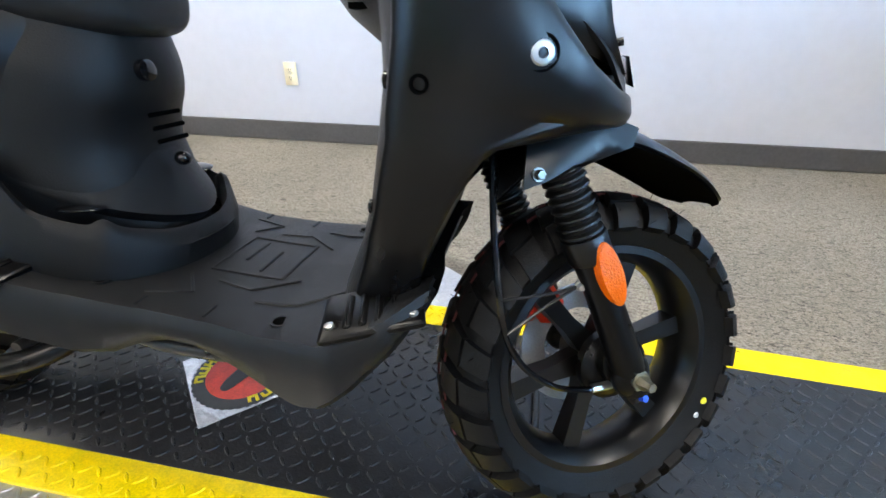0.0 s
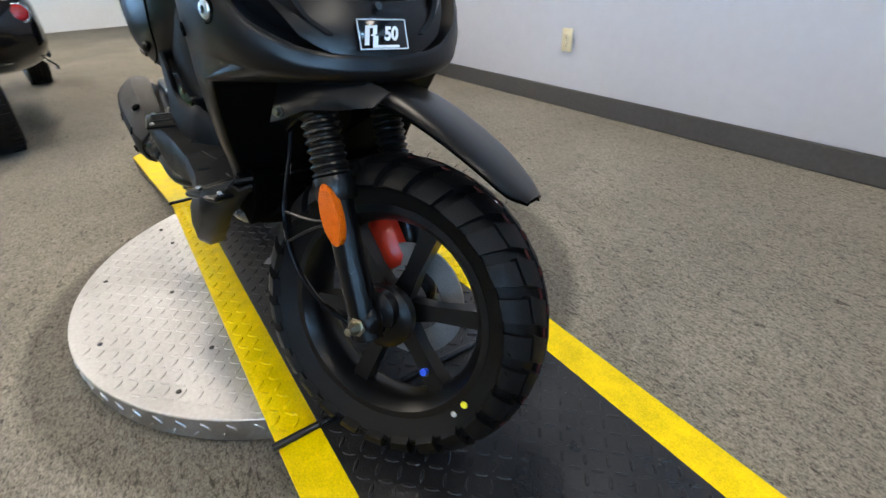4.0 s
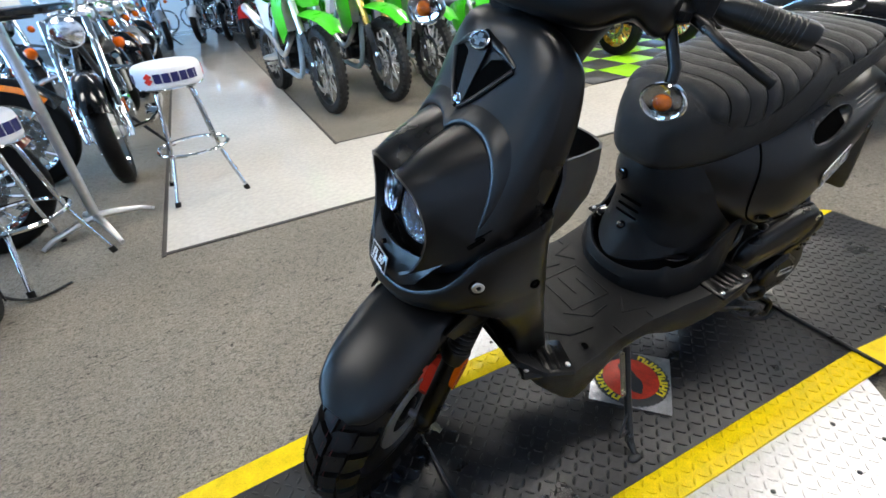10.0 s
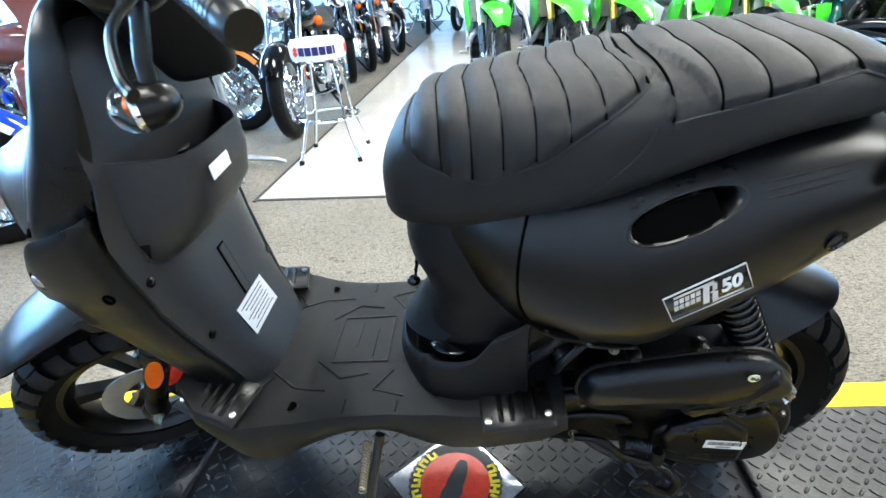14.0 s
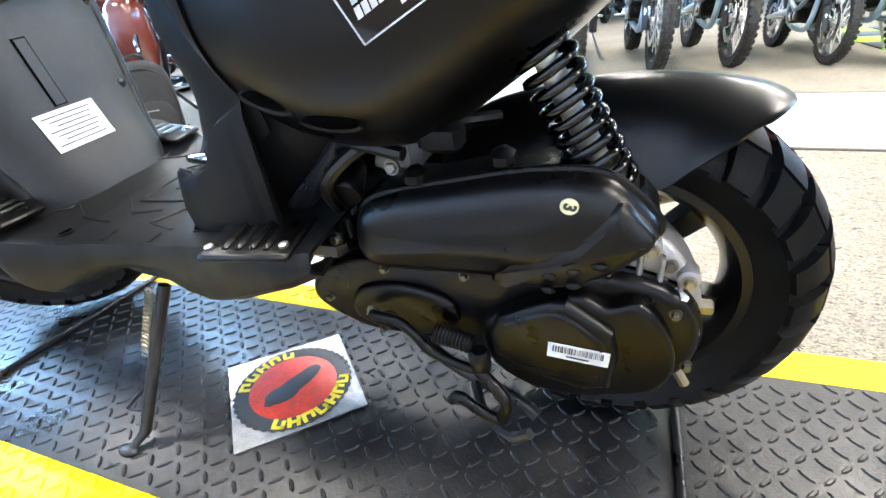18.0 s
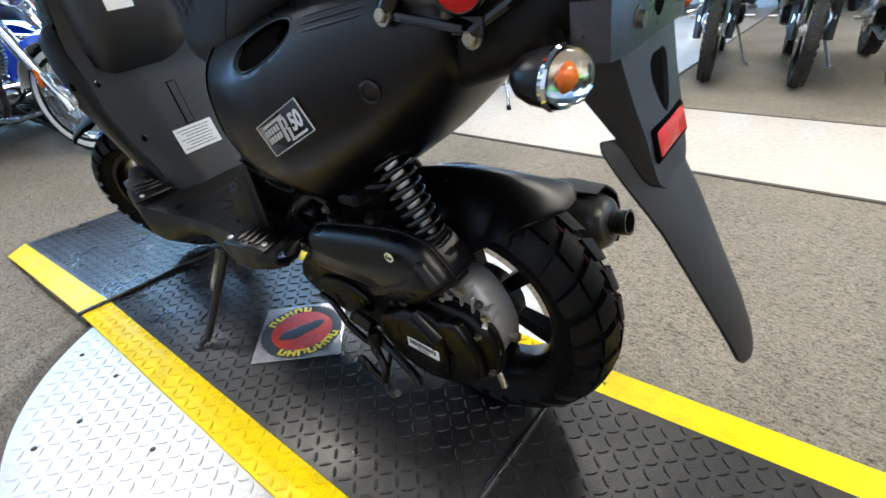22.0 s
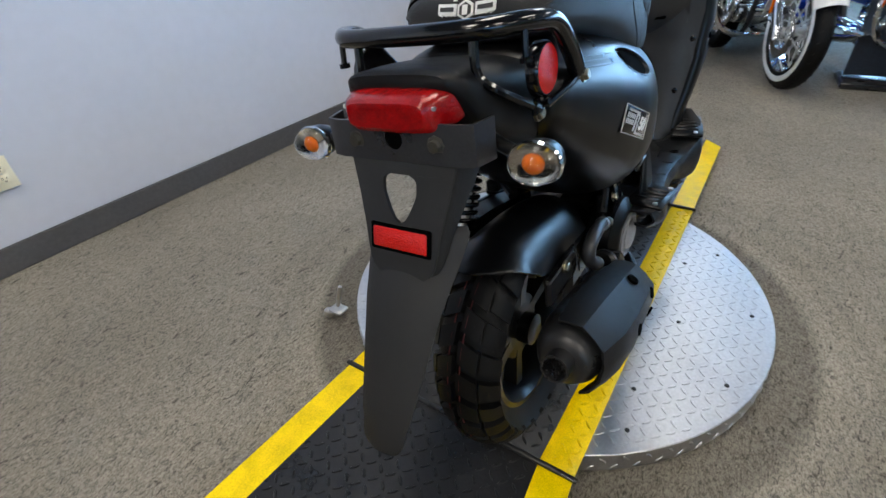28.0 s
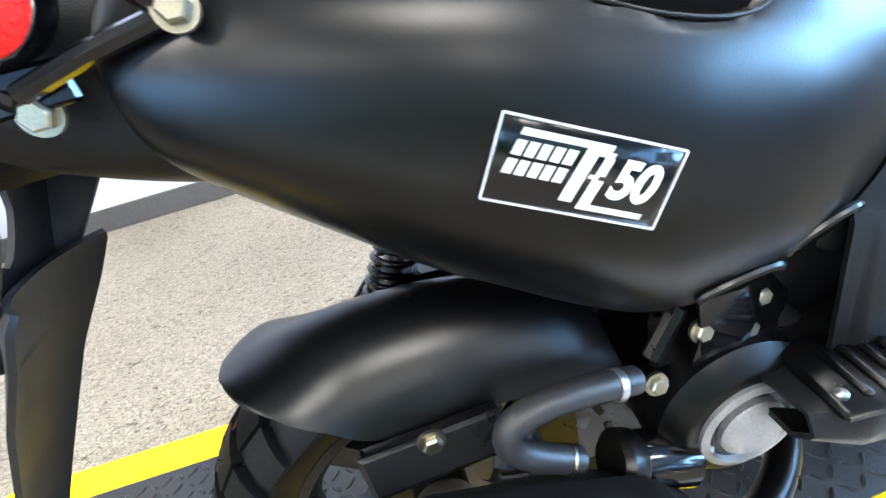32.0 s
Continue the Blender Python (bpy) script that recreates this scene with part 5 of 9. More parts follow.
def foot_z(x):
    return float(np.interp(x, [-0.16, -0.05, 0.02, 0.10, 0.20, 0.28, 0.36, 0.42, 0.47], [0.368, 0.368, 0.350, 0.336, 0.329, 0.325, 0.334, 0.364, 0.393]))


def foot_low(x):
    return float(np.interp(x, [-0.16, -0.10, -0.03, 0.02, 0.06, 0.10, 0.14, 0.19, 0.256, 0.30, 0.325, 0.35, 0.388, 0.442, 0.47], [0.335, 0.312, 0.282, 0.263, 0.266, 0.282, 0.292, 0.288, 0.264, 0.244, 0.238, 0.244, 0.277, 0.338, 0.378]))


rows = []
for x in np.linspace(-0.16, 0.47, 64):
    w, z, lo = foot_w(x), foot_z(x), foot_low(x)
    row = [(x, -w * 0.80, lo + 0.004), (x, -w * 0.93, lo), (x, -w * 1.0, lo + 0.012), (x, -w * 1.015, (z + lo) / 2), (x, -w * 1.0, z - 0.010), (x, -w * 0.975, z)]
    row += [(x, w * s, z + 0.004 * (1 - abs(s))) for s in np.linspace(-0.94, 0.94, 23)]
    row += [(x, w * 0.975, z), (x, w * 1.0, z - 0.010), (x, w * 1.015, (z + lo) / 2), (x, w * 1.0, lo + 0.012), (x, w * 0.93, lo), (x, w * 0.80, lo + 0.004)]
    rows.append(row)
board = part("footboard", G().sheet(rows, 0.005), M_FLOORP, scooter, "dark grey plastic footboard with raised pattern")


def on_board(x, y, h=0.0):
    return Vector((x, y, foot_z(x) + 0.004 * (1 - abs(y) / foot_w(x)) + 0.0025 + h))


def ridge(pts, r=0.0022, name="ridge"):
    pp = []
    for (ax, ay), (bx, by) in zip(pts, pts[1:]):
        for t in np.linspace(0, 1, 6):
            pp.append(on_board(ax + (bx - ax) * t, ay + (by - ay) * t, 0.0004))
    return part(name, G().tube(pp, r, 6, flat=0.8), M_FLOORP, board)


for s in (-1, 1):
    ridge([(0.355, s * 0.03), (0.345, s * 0.085), (0.30, s * 0.115), (0.24, s * 0.12)])
    ridge([(0.27, s * 0.055), (0.22, s * 0.095), (0.17, s * 0.085)])
    ridge([(0.125, s * 0.08), (0.155, s * 0.12), (0.10, s * 0.135)])
    ridge([(0.20, s * 0.14), (0.20, s * 0.165)])
    ridge([(0.11, s * 0.145), (0.11, s * 0.165)])
    ridge([(0.36, s * 0.125), (0.34, s * 0.095)])
    for hx, hy in ((0.292, 0.152), (0.042, 0.136)):
        part("hole_rim", G().lathe([(0.012, -0.003), (0.0125, 0.0012), (0.0095, 0.0012), (0.0095, -0.006)], 20, m=Matrix.Translation(on_board(hx, s * hy))), M_FLOORP, board)
        part("hole", G().lathe([(0.0096, -0.004), (0.0096, 0.0002)], 18, m=Matrix.Translation(on_board(hx, s * hy, 0.0003))), M_INNER, board)
ridge([(0.245, -0.058), (0.245, 0.058), (0.14, 0.058), (0.14, -0.058), (0.245, -0.058)])
ridge([(0.205, -0.045), (0.205, 0.02)])
ridge([(0.17, -0.02), (0.17, 0.045)])
for s in (-1, 1):
    for x0, x1, ya, yb, tilt in ((0.352, 0.465, 0.115, 0.200, 1), (-0.140, -0.030, 0.135, 0.215, -1)):
        cx, cy = (x0 + x1) / 2, s * (ya + yb) / 2
        zc = foot_z(cx) + 0.003
        pm = pose(cx, cy, zc, s * -4, -11 if tilt > 0 else 2, s * (-14 if tilt > 0 else 6))
        pad = part("foot_pad", G().box((0, 0, 0), (x1 - x0, yb - ya, 0.010), None, 0.003), M_ENGINE, board, "black ribbed foot rest plate", m=pm)
        for k in range(4):
            part("pad_rib", G().box((-0.026 + k * 0.017, 0, 0.006), (0.009, (yb - ya) * 0.72, 0.006), None, 0.0025), M_ENGINE, pad)
        for px, py in ((0.045, -0.026), (0.045, 0.026), (-0.045, s * 0.022)):
            part("pad_screw", G().lathe([(0.0055, 0.003), (0.0055, 0.0062), (0.003, 0.0075)], 10, m=pose(px, py, 0.002)), M_STEEL, pad)
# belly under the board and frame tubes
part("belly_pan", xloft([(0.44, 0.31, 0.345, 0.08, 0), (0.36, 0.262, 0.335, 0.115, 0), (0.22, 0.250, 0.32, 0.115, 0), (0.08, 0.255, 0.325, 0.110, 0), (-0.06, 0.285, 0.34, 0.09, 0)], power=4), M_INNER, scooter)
fr = G()
for s in (-1, 1):
    fr.tube(spl([(0.44, 0, 0.62), (0.425, s * 0.04, 0.42), (0.31, s * 0.10, 0.262), (0.05, s * 0.11, 0.25), (-0.08, s * 0.10, 0.36), (-0.35, s * 0.09, 0.62), (-0.62, s * 0.07, 0.72)], 6), 0.0135, 10)
part("frame_tube", fr, M_BLACKSTEEL, scooter)

# ---------------------------------------------------------------- body under the seat
ped = []
rows_p = [(0.345, 0.088, -0.150, 0.098), (0.375, 0.086, -0.165, 0.100), (0.40, 0.082, -0.185, 0.108), (0.45, 0.066, -0.20, 0.126), (0.50, 0.052, -0.22, 0.130), (0.535, 0.060, -0.23, 0.130), (0.565, 0.074, -0.24, 0.128), (0.60, 0.078, -0.25, 0.126), (0.64, 0.072, -0.28, 0.120), (0.69, 0.062, -0.28, 0.114)]
ped_b = part("seat_pedestal", zloft(rows_p, n=60, steps=4, power=2.15), M_GRAIN, scooter, "matte black body front below the seat")
# swept lip round its foot and the small vents
tub = []
for px, py, rim in spl([(-0.108, 0.150, 0.520), (-0.085, 0.150, 0.505), (-0.055, 0.150, 0.486), (-0.028, 0.149, 0.446), (0.0, 0.144, 0.430), (0.036, 0.132, 0.419), (0.052, 0.122, 0.424), (0.066, 0.108, 0.410), (0.091, 0.070, 0.396), (0.104, 0.030, 0.391), (0.107, 0.0, 0.390)], 5):
    k = 1.0 + 0.06 * (1 if px > -0.09 else 0.4)
    tub.append([(px - 0.004 + 0.006 * k, py * k, 0.330), (px + 0.008, py * k, 0.372 + (rim - 0.40) * 0.1), (px + 0.006, py * 1.03, rim - 0.020), (px + 0.003, py * 1.015, rim - 0.004), (px - 0.001, py * 0.99, rim), (px - 0.006, py * 0.955, rim - 0.005), (px - 0.008, py * 0.93, rim - 0.040)])
skirt = []
for t in np.linspace(-0.84, 0.84, 37):
    u = abs(t)
    x, y = 0.104 - 0.230 * u**1.7, (0.148 - 0.018 * u * u) * math.sin(t * 1.5) / math.sin(1.5)
    z = 0.402 + 0.095 * u**1.6
    skirt.append([(x - 0.052 + 0.03 * u, y * 0.80, z + 0.085), (x - 0.030 + 0.015 * u, y * 0.90, z + 0.045), (x - 0.010, y * 0.98, z + 0.014), (x, y, z), (x - 0.010, y * 0.97, z - 0.010), (x - 0.03, y * 0.88, z - 0.012)])
part("skirt", G().sheet(skirt, 0.004), M_GRAIN, ped_b, smooth=60)
part("foot_tub", G().sheet(tub + [[(x, -y, z) for x, y, z in r] for r in tub[-2::-1]], 0.004), M_GRAIN, ped_b, "dark plastic tub round the foot of the seat body", smooth=50)
for k in range(4):
    part("vent_slot", G().box((0, 0, 0), (0.004, 0.06, 0.006), pose(0.074 - 0.003 * k, 0.0, 0.505 + k * 0.017), 0.0015), M_INNER, ped_b)
part("latch", G().lathe([(0.013, -0.004), (0.013, 0.006), (0.009, 0.008)], 18, m=along((0.076, -0.028, 0.595), (0.2, -0.035, 0.6))), M_GLOSS, ped_b, "round seat lock")
part("peg_knob", G().ball((0.082, 0.0, 0.478), (0.012, 0.01, 0.01)), M_GLOSS, ped_b)
for s in (-1, 1):
    part("access_cap", G().ball((0, 0, 0), (0.030, 0.004, 0.019), frame_from((0.015, s * 0.112, 0.435), (1, -s * 0.25, 0), (0, s, 0.1)) @ pose(0, 0, 0, 90, 0, 0)), M_GLOSS, ped_b)
RK = [(0.040, 0.61, 0.685, 0.060, 0), (0.0, 0.56, 0.70, 0.100, 0), (-0.06, 0.500, 0.712, 0.148, 0), (-0.11, 0.464, 0.722, 0.172, 0), (-0.18, 0.440, 0.738, 0.190, 0), (-0.25, 0.440, 0.757, 0.194, 0), (-0.30, 0.464, 0.768, 0.189, 0), (-0.35, 0.498, 0.776, 0.181, 0), (-0.40, 0.533, 0.782, 0.170, 0), (-0.45, 0.577, 0.783, 0.158, 0), (-0.49, 0.614, 0.777, 0.148, 0), (-0.515, 0.640, 0.764, 0.139, 0), (-0.526, 0.658, 0.750, 0.129, 0), (-0.530, 0.675, 0.735, 0.112, 0)]
RP = 2.55
HX, HL = 0.268, 0.064
rings = []
for x, z0, z1, w, yc in spl(RK, 14):
    ring = []
    for k in range(168):
        a = 2 * math.pi * k / 168
        y, z = w * sgnpow(math.cos(a), 2 / RP), (z0 + z1) / 2 + (z1 - z0) / 2 * sgnpow(math.sin(a), 2 / RP)
        # hand hold pressed into each side
        u, v = -(x + HX) * 0.94 + (z - 0.700) * 0.34, (x + HX) * 0.34 + (z - 0.700) * 0.94
        e = (abs(u) / HL) ** 2.4 + (abs(v) / (0.0195 - 0.05 * max(0, u))) ** 2.2
        if e < 1 and abs(y) > 0.03:
            q_ = min(1, (1 - e) * 1.25)
            d = 0.040 * q_ * q_ * (3 - 2 * q_)
            y -= math.copysign(d, y)
            z -= d * 0.25
        ring.append((x, y, z))
    rings.append(ring)
rear = part("rear_body", G().loft(rings), M_SATIN, scooter, "bulbous matte black rear side panels", smooth=50)
RKS = spl(RK, 12)


def rear_at(x, z, s, off=0.0):
    """The point of the rear body at x, z on side s, and its outward normal."""
    def pt(x, z):
        o = np.argsort(RKS[:, 0])
        z0, z1, w = (np.interp(x, RKS[o, 0], RKS[o, i]) for i in (1, 2, 3))
        t = min(0.999, abs(z - (z0 + z1) / 2) / ((z1 - z0) / 2))
        return Vector((x, s * w * (1 - t**RP) ** (1 / RP), z))
    p, e = pt(x, z), 0.002
    n = (pt(x + e, z) - pt(x - e, z)).cross(pt(x, z + e) - pt(x, z - e)).normalized()
    if n.y * s < 0:
        n = -n
    return p + n * off, n


for s in (-1, 1):
    seam = [rear_at(x, z, s, 0.0005)[0] for x, z in spl([(-0.105, 0.708), (-0.088, 0.650), (-0.086, 0.580), (-0.105, 0.530), (-0.15, 0.497), (-0.20, 0.482)], 6)]
    part("panel_seam", G().tube(seam, 0.0022, 6), M_INNER, rear)
    for x, z, l in ((-0.150, 0.520, 0.050), (-0.212, 0.502, 0.056)):
        q, n = rear_at(x, z, s)
        m = Matrix.Translation(q) @ frame_from(None, (-1, 0, -0.30 if x > -0.2 else -0.06), n.cross(Vector((-1, 0, -0.2))))
        part("vent", G().ball((0, 0, 0), (l / 2, 0.0075, 0.004), m), M_INNER, rear, "dark slotted vent")
        lip = [m @ Vector((l * 0.55 * math.cos(a), 0.011 * math.sin(a), 0.0008)) for a in np.linspace(math.pi, 2 * math.pi, 12)]
        part("vent_lip", G().tube(lip, 0.0035, 8), M_SATIN, rear)
    q, n = rear_at(-0.272, 0.699, s)
    m = Matrix.Translation(q) @ frame_from(None, Vector((-1, 0, 0.28)), n.cross(Vector((-1, 0, 0.28))))
    pts = []
    for a in np.linspace(0, 2 * math.pi, 49):
        uu = (HL + 0.001) * sgnpow(math.cos(a), 0.83)
        vv = (0.0198 - 0.05 * max(0, uu)) * sgnpow(math.sin(a), 0.9)
        pts.append(rear_at(-HX - 0.94 * uu + 0.34 * vv, 0.700 + 0.34 * uu + 0.94 * vv, s, -0.0006)[0])
    part("recess_lip", G().tube(pts[:-1], 0.0013, 8, loop=True), M_SATIN, rear, smooth=60)
    # near-black plug paints the hand hold's shaded depth, cut off square towards the tail
    hole = []
    for a in np.linspace(0, 2 * math.pi, 40, endpoint=False):
        uu = min(0.036, (HL - 0.004) * sgnpow(math.cos(a), 0.83))
        vv = (0.0175 - 0.05 * max(0, uu)) * sgnpow(math.sin(a), 0.9)
        hole.append((-HX - 0.94 * uu + 0.34 * vv, 0.700 + 0.34 * uu + 0.94 * vv))
    part("hand_hold_shade_plug", G().loft([[rear_at(x, z, s, d)[0] for x, z in hole] for d in (-0.030, -0.0045)]), M_INNER, rear, "near-black plug standing in for the shaded hand hold opening")
    for k in range(3):
        part("crease", G().tube([rear_at(x, 0.716 + 0.007 * k - (x + 0.345) * 0.16, s, -0.0006)[0] for x in np.linspace(-0.340, -0.45, 10)], [0.0004, 0.0012, 0.0016, 0.0018, 0.0018, 0.0018, 0.0018, 0.0016, 0.0012, 0.0004], 8), M_SATIN, rear)
    if s > 0:
        q, n = rear_at(-0.441, 0.657, s)
        part("panel_bolt", G().lathe([(0.0135, -0.004), (0.0135, 0.003), (0.010, 0.004), (0.0085, 0.001)], 20, m=along(q, q + n)), M_GLOSS, rear)
        q, n = rear_at(-0.303, 0.608, s, 0.0012)
        xd = Vector((-0.89, 0, 0.455))
    else:
        q, n = rear_at(-0.322, 0.6185, s, 0.0012)
        xd = Vector((0.90, 0, -0.43))
    badge(rear, Matrix.Translation(q) @ frame_from(None, xd - n * xd.dot(n), n.cross(xd)), 0.096, 0.043, True)

# ---------------------------------------------------------------- seat
SEATK = [(0.097, 0.656, 0.694, 0.030), (0.091, 0.642, 0.732, 0.058), (0.069, 0.633, 0.772, 0.086), (0.030, 0.632, 0.803, 0.109), (-0.03, 0.636, 0.818, 0.128), (-0.10, 0.645, 0.828, 0.139), (-0.17, 0.668, 0.836, 0.146), (-0.24, 0.704, 0.844, 0.148), (-0.31, 0.734, 0.850, 0.144), (-0.38, 0.757, 0.851, 0.135), (-0.44, 0.770, 0.850, 0.126), (-0.474, 0.776, 0.843, 0.114), (-0.489, 0.779, 0.832, 0.102), (-0.497, 0.782, 0.815, 0.086), (-0.500, 0.788, 0.803, 0.05)]
SK = spl(SEATK, 20)
NA = 112


def seat_top(x, y):
    o = np.argsort(SK[:, 0])
    z0, z1, w = (float(np.interp(x, SK[o, 0], SK[o, i])) for i in (1, 2, 3))
    sn = math.sqrt(max(0.0, 1 - (abs(y) / w) ** (2 / 0.66)))
    return (z0 + z1) / 2 + (z1 - z0) / 2 * sn**0.55


def quilt_edge(x):
    """Height of the lower edge of the quilted panel."""
    return float(np.interp(x, [-0.53, -0.48, -0.42, -0.35, -0.26, -0.240, -0.232, -0.20, -0.16, -0.12, -0.05, -0.01, 0.03, 0.055], [0.806, 0.818, 0.836, 0.822, 0.805, 0.800, 0.838, 0.818, 0.793, 0.763, 0.733, 0.735, 0.750, 0.772]))


rings = []
for x, z0, z1, w in SK:
    ring = []
    for k in range(NA):
        a = 2 * math.pi * k / NA
        c, sn = math.cos(a), math.sin(a)
        y = w * sgnpow(c, 0.66)
        z = (z0 + z1) / 2 + (z1 - z0) / 2 * sgnpow(sn, 0.55)
        if x < 0.050:
            ze = quilt_edge(x)
            inside = min(1.0, max(0.0, (z - ze) / 0.005)) * min(1.0, max(0.0, (0.050 - x) / 0.010)) * min(1.0, max(0.0, (x + 0.478) / 0.012))
            gap = abs(x + 0.224 + 0.06 * abs(y) + 1.5 * y * y)
            inside *= min(1.0, max(0.0, (gap - 0.012) / 0.005))
            pitch, sweep, x0 = (0.0355, 0.10, -0.020) if x > -0.232 - 0.06 * abs(y) else (0.0455, 0.05, -0.2335)
            q = (x + sweep * abs(y) - x0) / pitch
            off = 0.0065 * abs(math.sin(math.pi * q)) ** 0.6 * inside - 0.003 * (1 if 0.0 < inside < 1.0 else 0)
            y += off * sgnpow(c, 0.9) * 0.8
            z += off * max(0.0, sn) ** 0.5
        ring.append((x, y, z))
    rings.append(ring)
seat = part("seat", G().loft(rings), M_SEAT, scooter, "black quilted vinyl saddle with stitched channels", smooth=75)

def channel(x0, sweep):
    """A near-black line that paints shade into the stitched valley between two ribs, down to the edge of the quilted
    panel.
    """
    pts = []
    o = np.argsort(SK[:, 0])
    for a in np.linspace(-0.7, math.pi + 0.7, 141):
        x = x0
        for _ in range(4):
            z0, z1, w = (float(np.interp(x, SK[o, 0], SK[o, i])) for i in (1, 2, 3))
            y = w * sgnpow(math.cos(a), 0.66)
            x = x0 - sweep * abs(y)
        z = (z0 + z1) / 2 + (z1 - z0) / 2 * sgnpow(math.sin(a), 0.55)
        if z > quilt_edge(x):
            pts.append((x, y * 1.004, z + 0.0010 * max(0.0, math.sin(a))))
    if len(pts) > 6:
        part("channel_shade_line", G().tube(pts, 0.0017, 6, flat=0.8), M_INNER, seat)


for k in range(0, 7):
    channel(-0.020 - 0.0355 * (k - 1), 0.10)
channel(-0.2125, 0.07)
for k in range(0, 6):
    channel(-0.2335 - 0.0455 * k, 0.05)


def seat_side(x, z, s, off=0.0):
    o = np.argsort(SK[:, 0])
    z0, z1, w = (float(np.interp(x, SK[o, 0], SK[o, i])) for i in (1, 2, 3))
    t = min(0.999, max(0.0, abs(z - (z0 + z1) / 2) / ((z1 - z0) / 2)))
    c = math.sqrt(1 - t ** (2 / 0.55))
    return (x, s * (w * c**0.66 + off), z)


for s in (-1, 1):
    for xa, xb in ((0.035, -0.222), (-0.243, -0.49)):
        part("seat_piping", G().tube([seat_side(x, quilt_edge(x) - 0.001, s, 0.0005) for x in np.linspace(xa, xb, 40)], 0.0016, 6), M_THREAD, seat)
    part("seat_seam", G().tube([seat_side(x, z, s, 0.0002) for x, z in spl([(-0.225, 0.795), (-0.215, 0.77), (-0.19, 0.74), (-0.15, 0.70), (-0.11, 0.665)], 6)], 0.0012, 6), M_THREAD, seat)


def on_back(u, v, h):
    """A point of the seat back, u across and v up the slope from the emblem's middle."""
    z = 0.822 + v * 0.95
    x = float(np.interp(z, [0.795, 0.815, 0.832, 0.843, 0.850], [-0.501, -0.498, -0.491, -0.478, -0.45])) + 14.0 * abs(u) ** 3
    return (x - h - 0.001, -u - 0.002, z + h * 0.3)


def back_plate(g, pts, h=0.0):
    """A thin plate over an outline that follows the seat back."""
    lo, hi = [on_back(u, v, h - 0.004) for u, v in pts], [on_back(u, v, h + 0.0006) for u, v in pts]
    g.loft([lo, hi])


eg = G()
back_plate(eg, [(0.0140 * math.cos(a), 0.0130 * math.sin(a)) for a in (2 * math.pi * (k + 0.5) / 6 for k in range(6))], 0.0006)
lg = part("seat_emblem", eg, M_LABELW, seat, "white winged emblem printed on the seat back")
for s in (-1, 1):
    wg = G()
    for k in range(4):
        u0, u1 = 0.015 + k * 0.0075, 0.015 + (k + 1) * 0.0075
        back_plate(wg, [(s * u0, 0.0085 + 0.05 * (u0 - 0.017)), (s * u1, 0.0085 + 0.05 * (u1 - 0.017)), (s * u1, -0.006 + 0.001 * k), (s * u0, -0.007)])
    part("wing", wg, M_LABELW, lg, smooth=0)
    bar_g = G()
    back_plate(bar_g, [(s * 0.019, 0.0045), (s * 0.041, 0.0055), (s * 0.041, 0.000), (s * 0.019, -0.001)], 0.0012)
    part("letter_bar", bar_g, M_PRINT, lg, smooth=0)
for k in range(7):
    a = radians(140 - 100 * k / 6)
    cu_, cv_ = 0.024 * math.cos(a), 0.004 + 0.017 * math.sin(a)
    lt = G()
    back_plate(lt, [(cu_ - 0.0026, cv_ - 0.003), (cu_ + 0.0026, cv_ - 0.003), (cu_ + 0.0026, cv_ + 0.003), (cu_ - 0.0026, cv_ + 0.003)])
    part("letter_block", lt, M_LABELW, lg, smooth=0)
em_g = G()
back_plate(em_g, [(0.0100 * math.cos(a), 0.0095 * math.sin(a)) for a in (2 * math.pi * (k + 0.5) / 6 for k in range(6))], 0.0014)
part("emblem_field", em_g, M_PRINT, lg, smooth=0)
em_g = G()
back_plate(em_g, [(-0.004, -0.006), (0.004, -0.006), (0.004, 0.006), (-0.004, 0.006)], 0.0022)
part("letter_bar", em_g, M_LABELW, lg, smooth=0)

# ---------------------------------------------------------------- tail
tail = part("tail_cowl", xloft([(-0.42, 0.612, 0.750, 0.118, 0), (-0.50, 0.632, 0.766, 0.115, 0), (-0.56, 0.652, 0.776, 0.111, 0), (-0.61, 0.676, 0.782, 0.103, 0), (-0.640, 0.706, 0.784, 0.094, 0), (-0.655, 0.738, 0.784, 0.086, 0), (-0.668, 0.762, 0.781, 0.070, 0)], n=44, power=3.4), M_GRAIN, scooter, "grained black tail cowl")
part("under_tail", G().box((-0.600, 0, 0.690), (0.13, 0.15, 0.04), pose(0, 0, 0), 0.012), M_GRAIN, tail)
tl = part("tail_lamp", xloft([(-0.590, 0.740, 0.760, 0.082, 0), (-0.636, 0.725, 0.766, 0.082, 0), (-0.664, 0.718, 0.767, 0.076, 0), (-0.688, 0.720, 0.763, 0.066, 0), (-0.697, 0.728, 0.757, 0.056, 0)], n=36, power=5.0), M_REDLENS, scooter, "red tail lamp lens", smooth=28)
for k in range(9):
    part("lens_flute", G().box((-0.6935, -0.048 + 0.012 * k, 0.746), (0.006, 0.004, 0.022), None, 0.001), M_REDLENS, tl)
for s in (-1, 1):
    bolt(tl, (-0.683, s * 0.064, 0.750), (-1, s * 0.4, 0), 0.003, M_STEEL, "lens_screw")
part("lens_rib", G().box((-0.692, 0, 0.75), (0.01, 0.085, 0.004), None, 0.001).box((-0.692, 0, 0.741), (0.008, 0.085, 0.004), None, 0.001), M_REDLENS, tl)
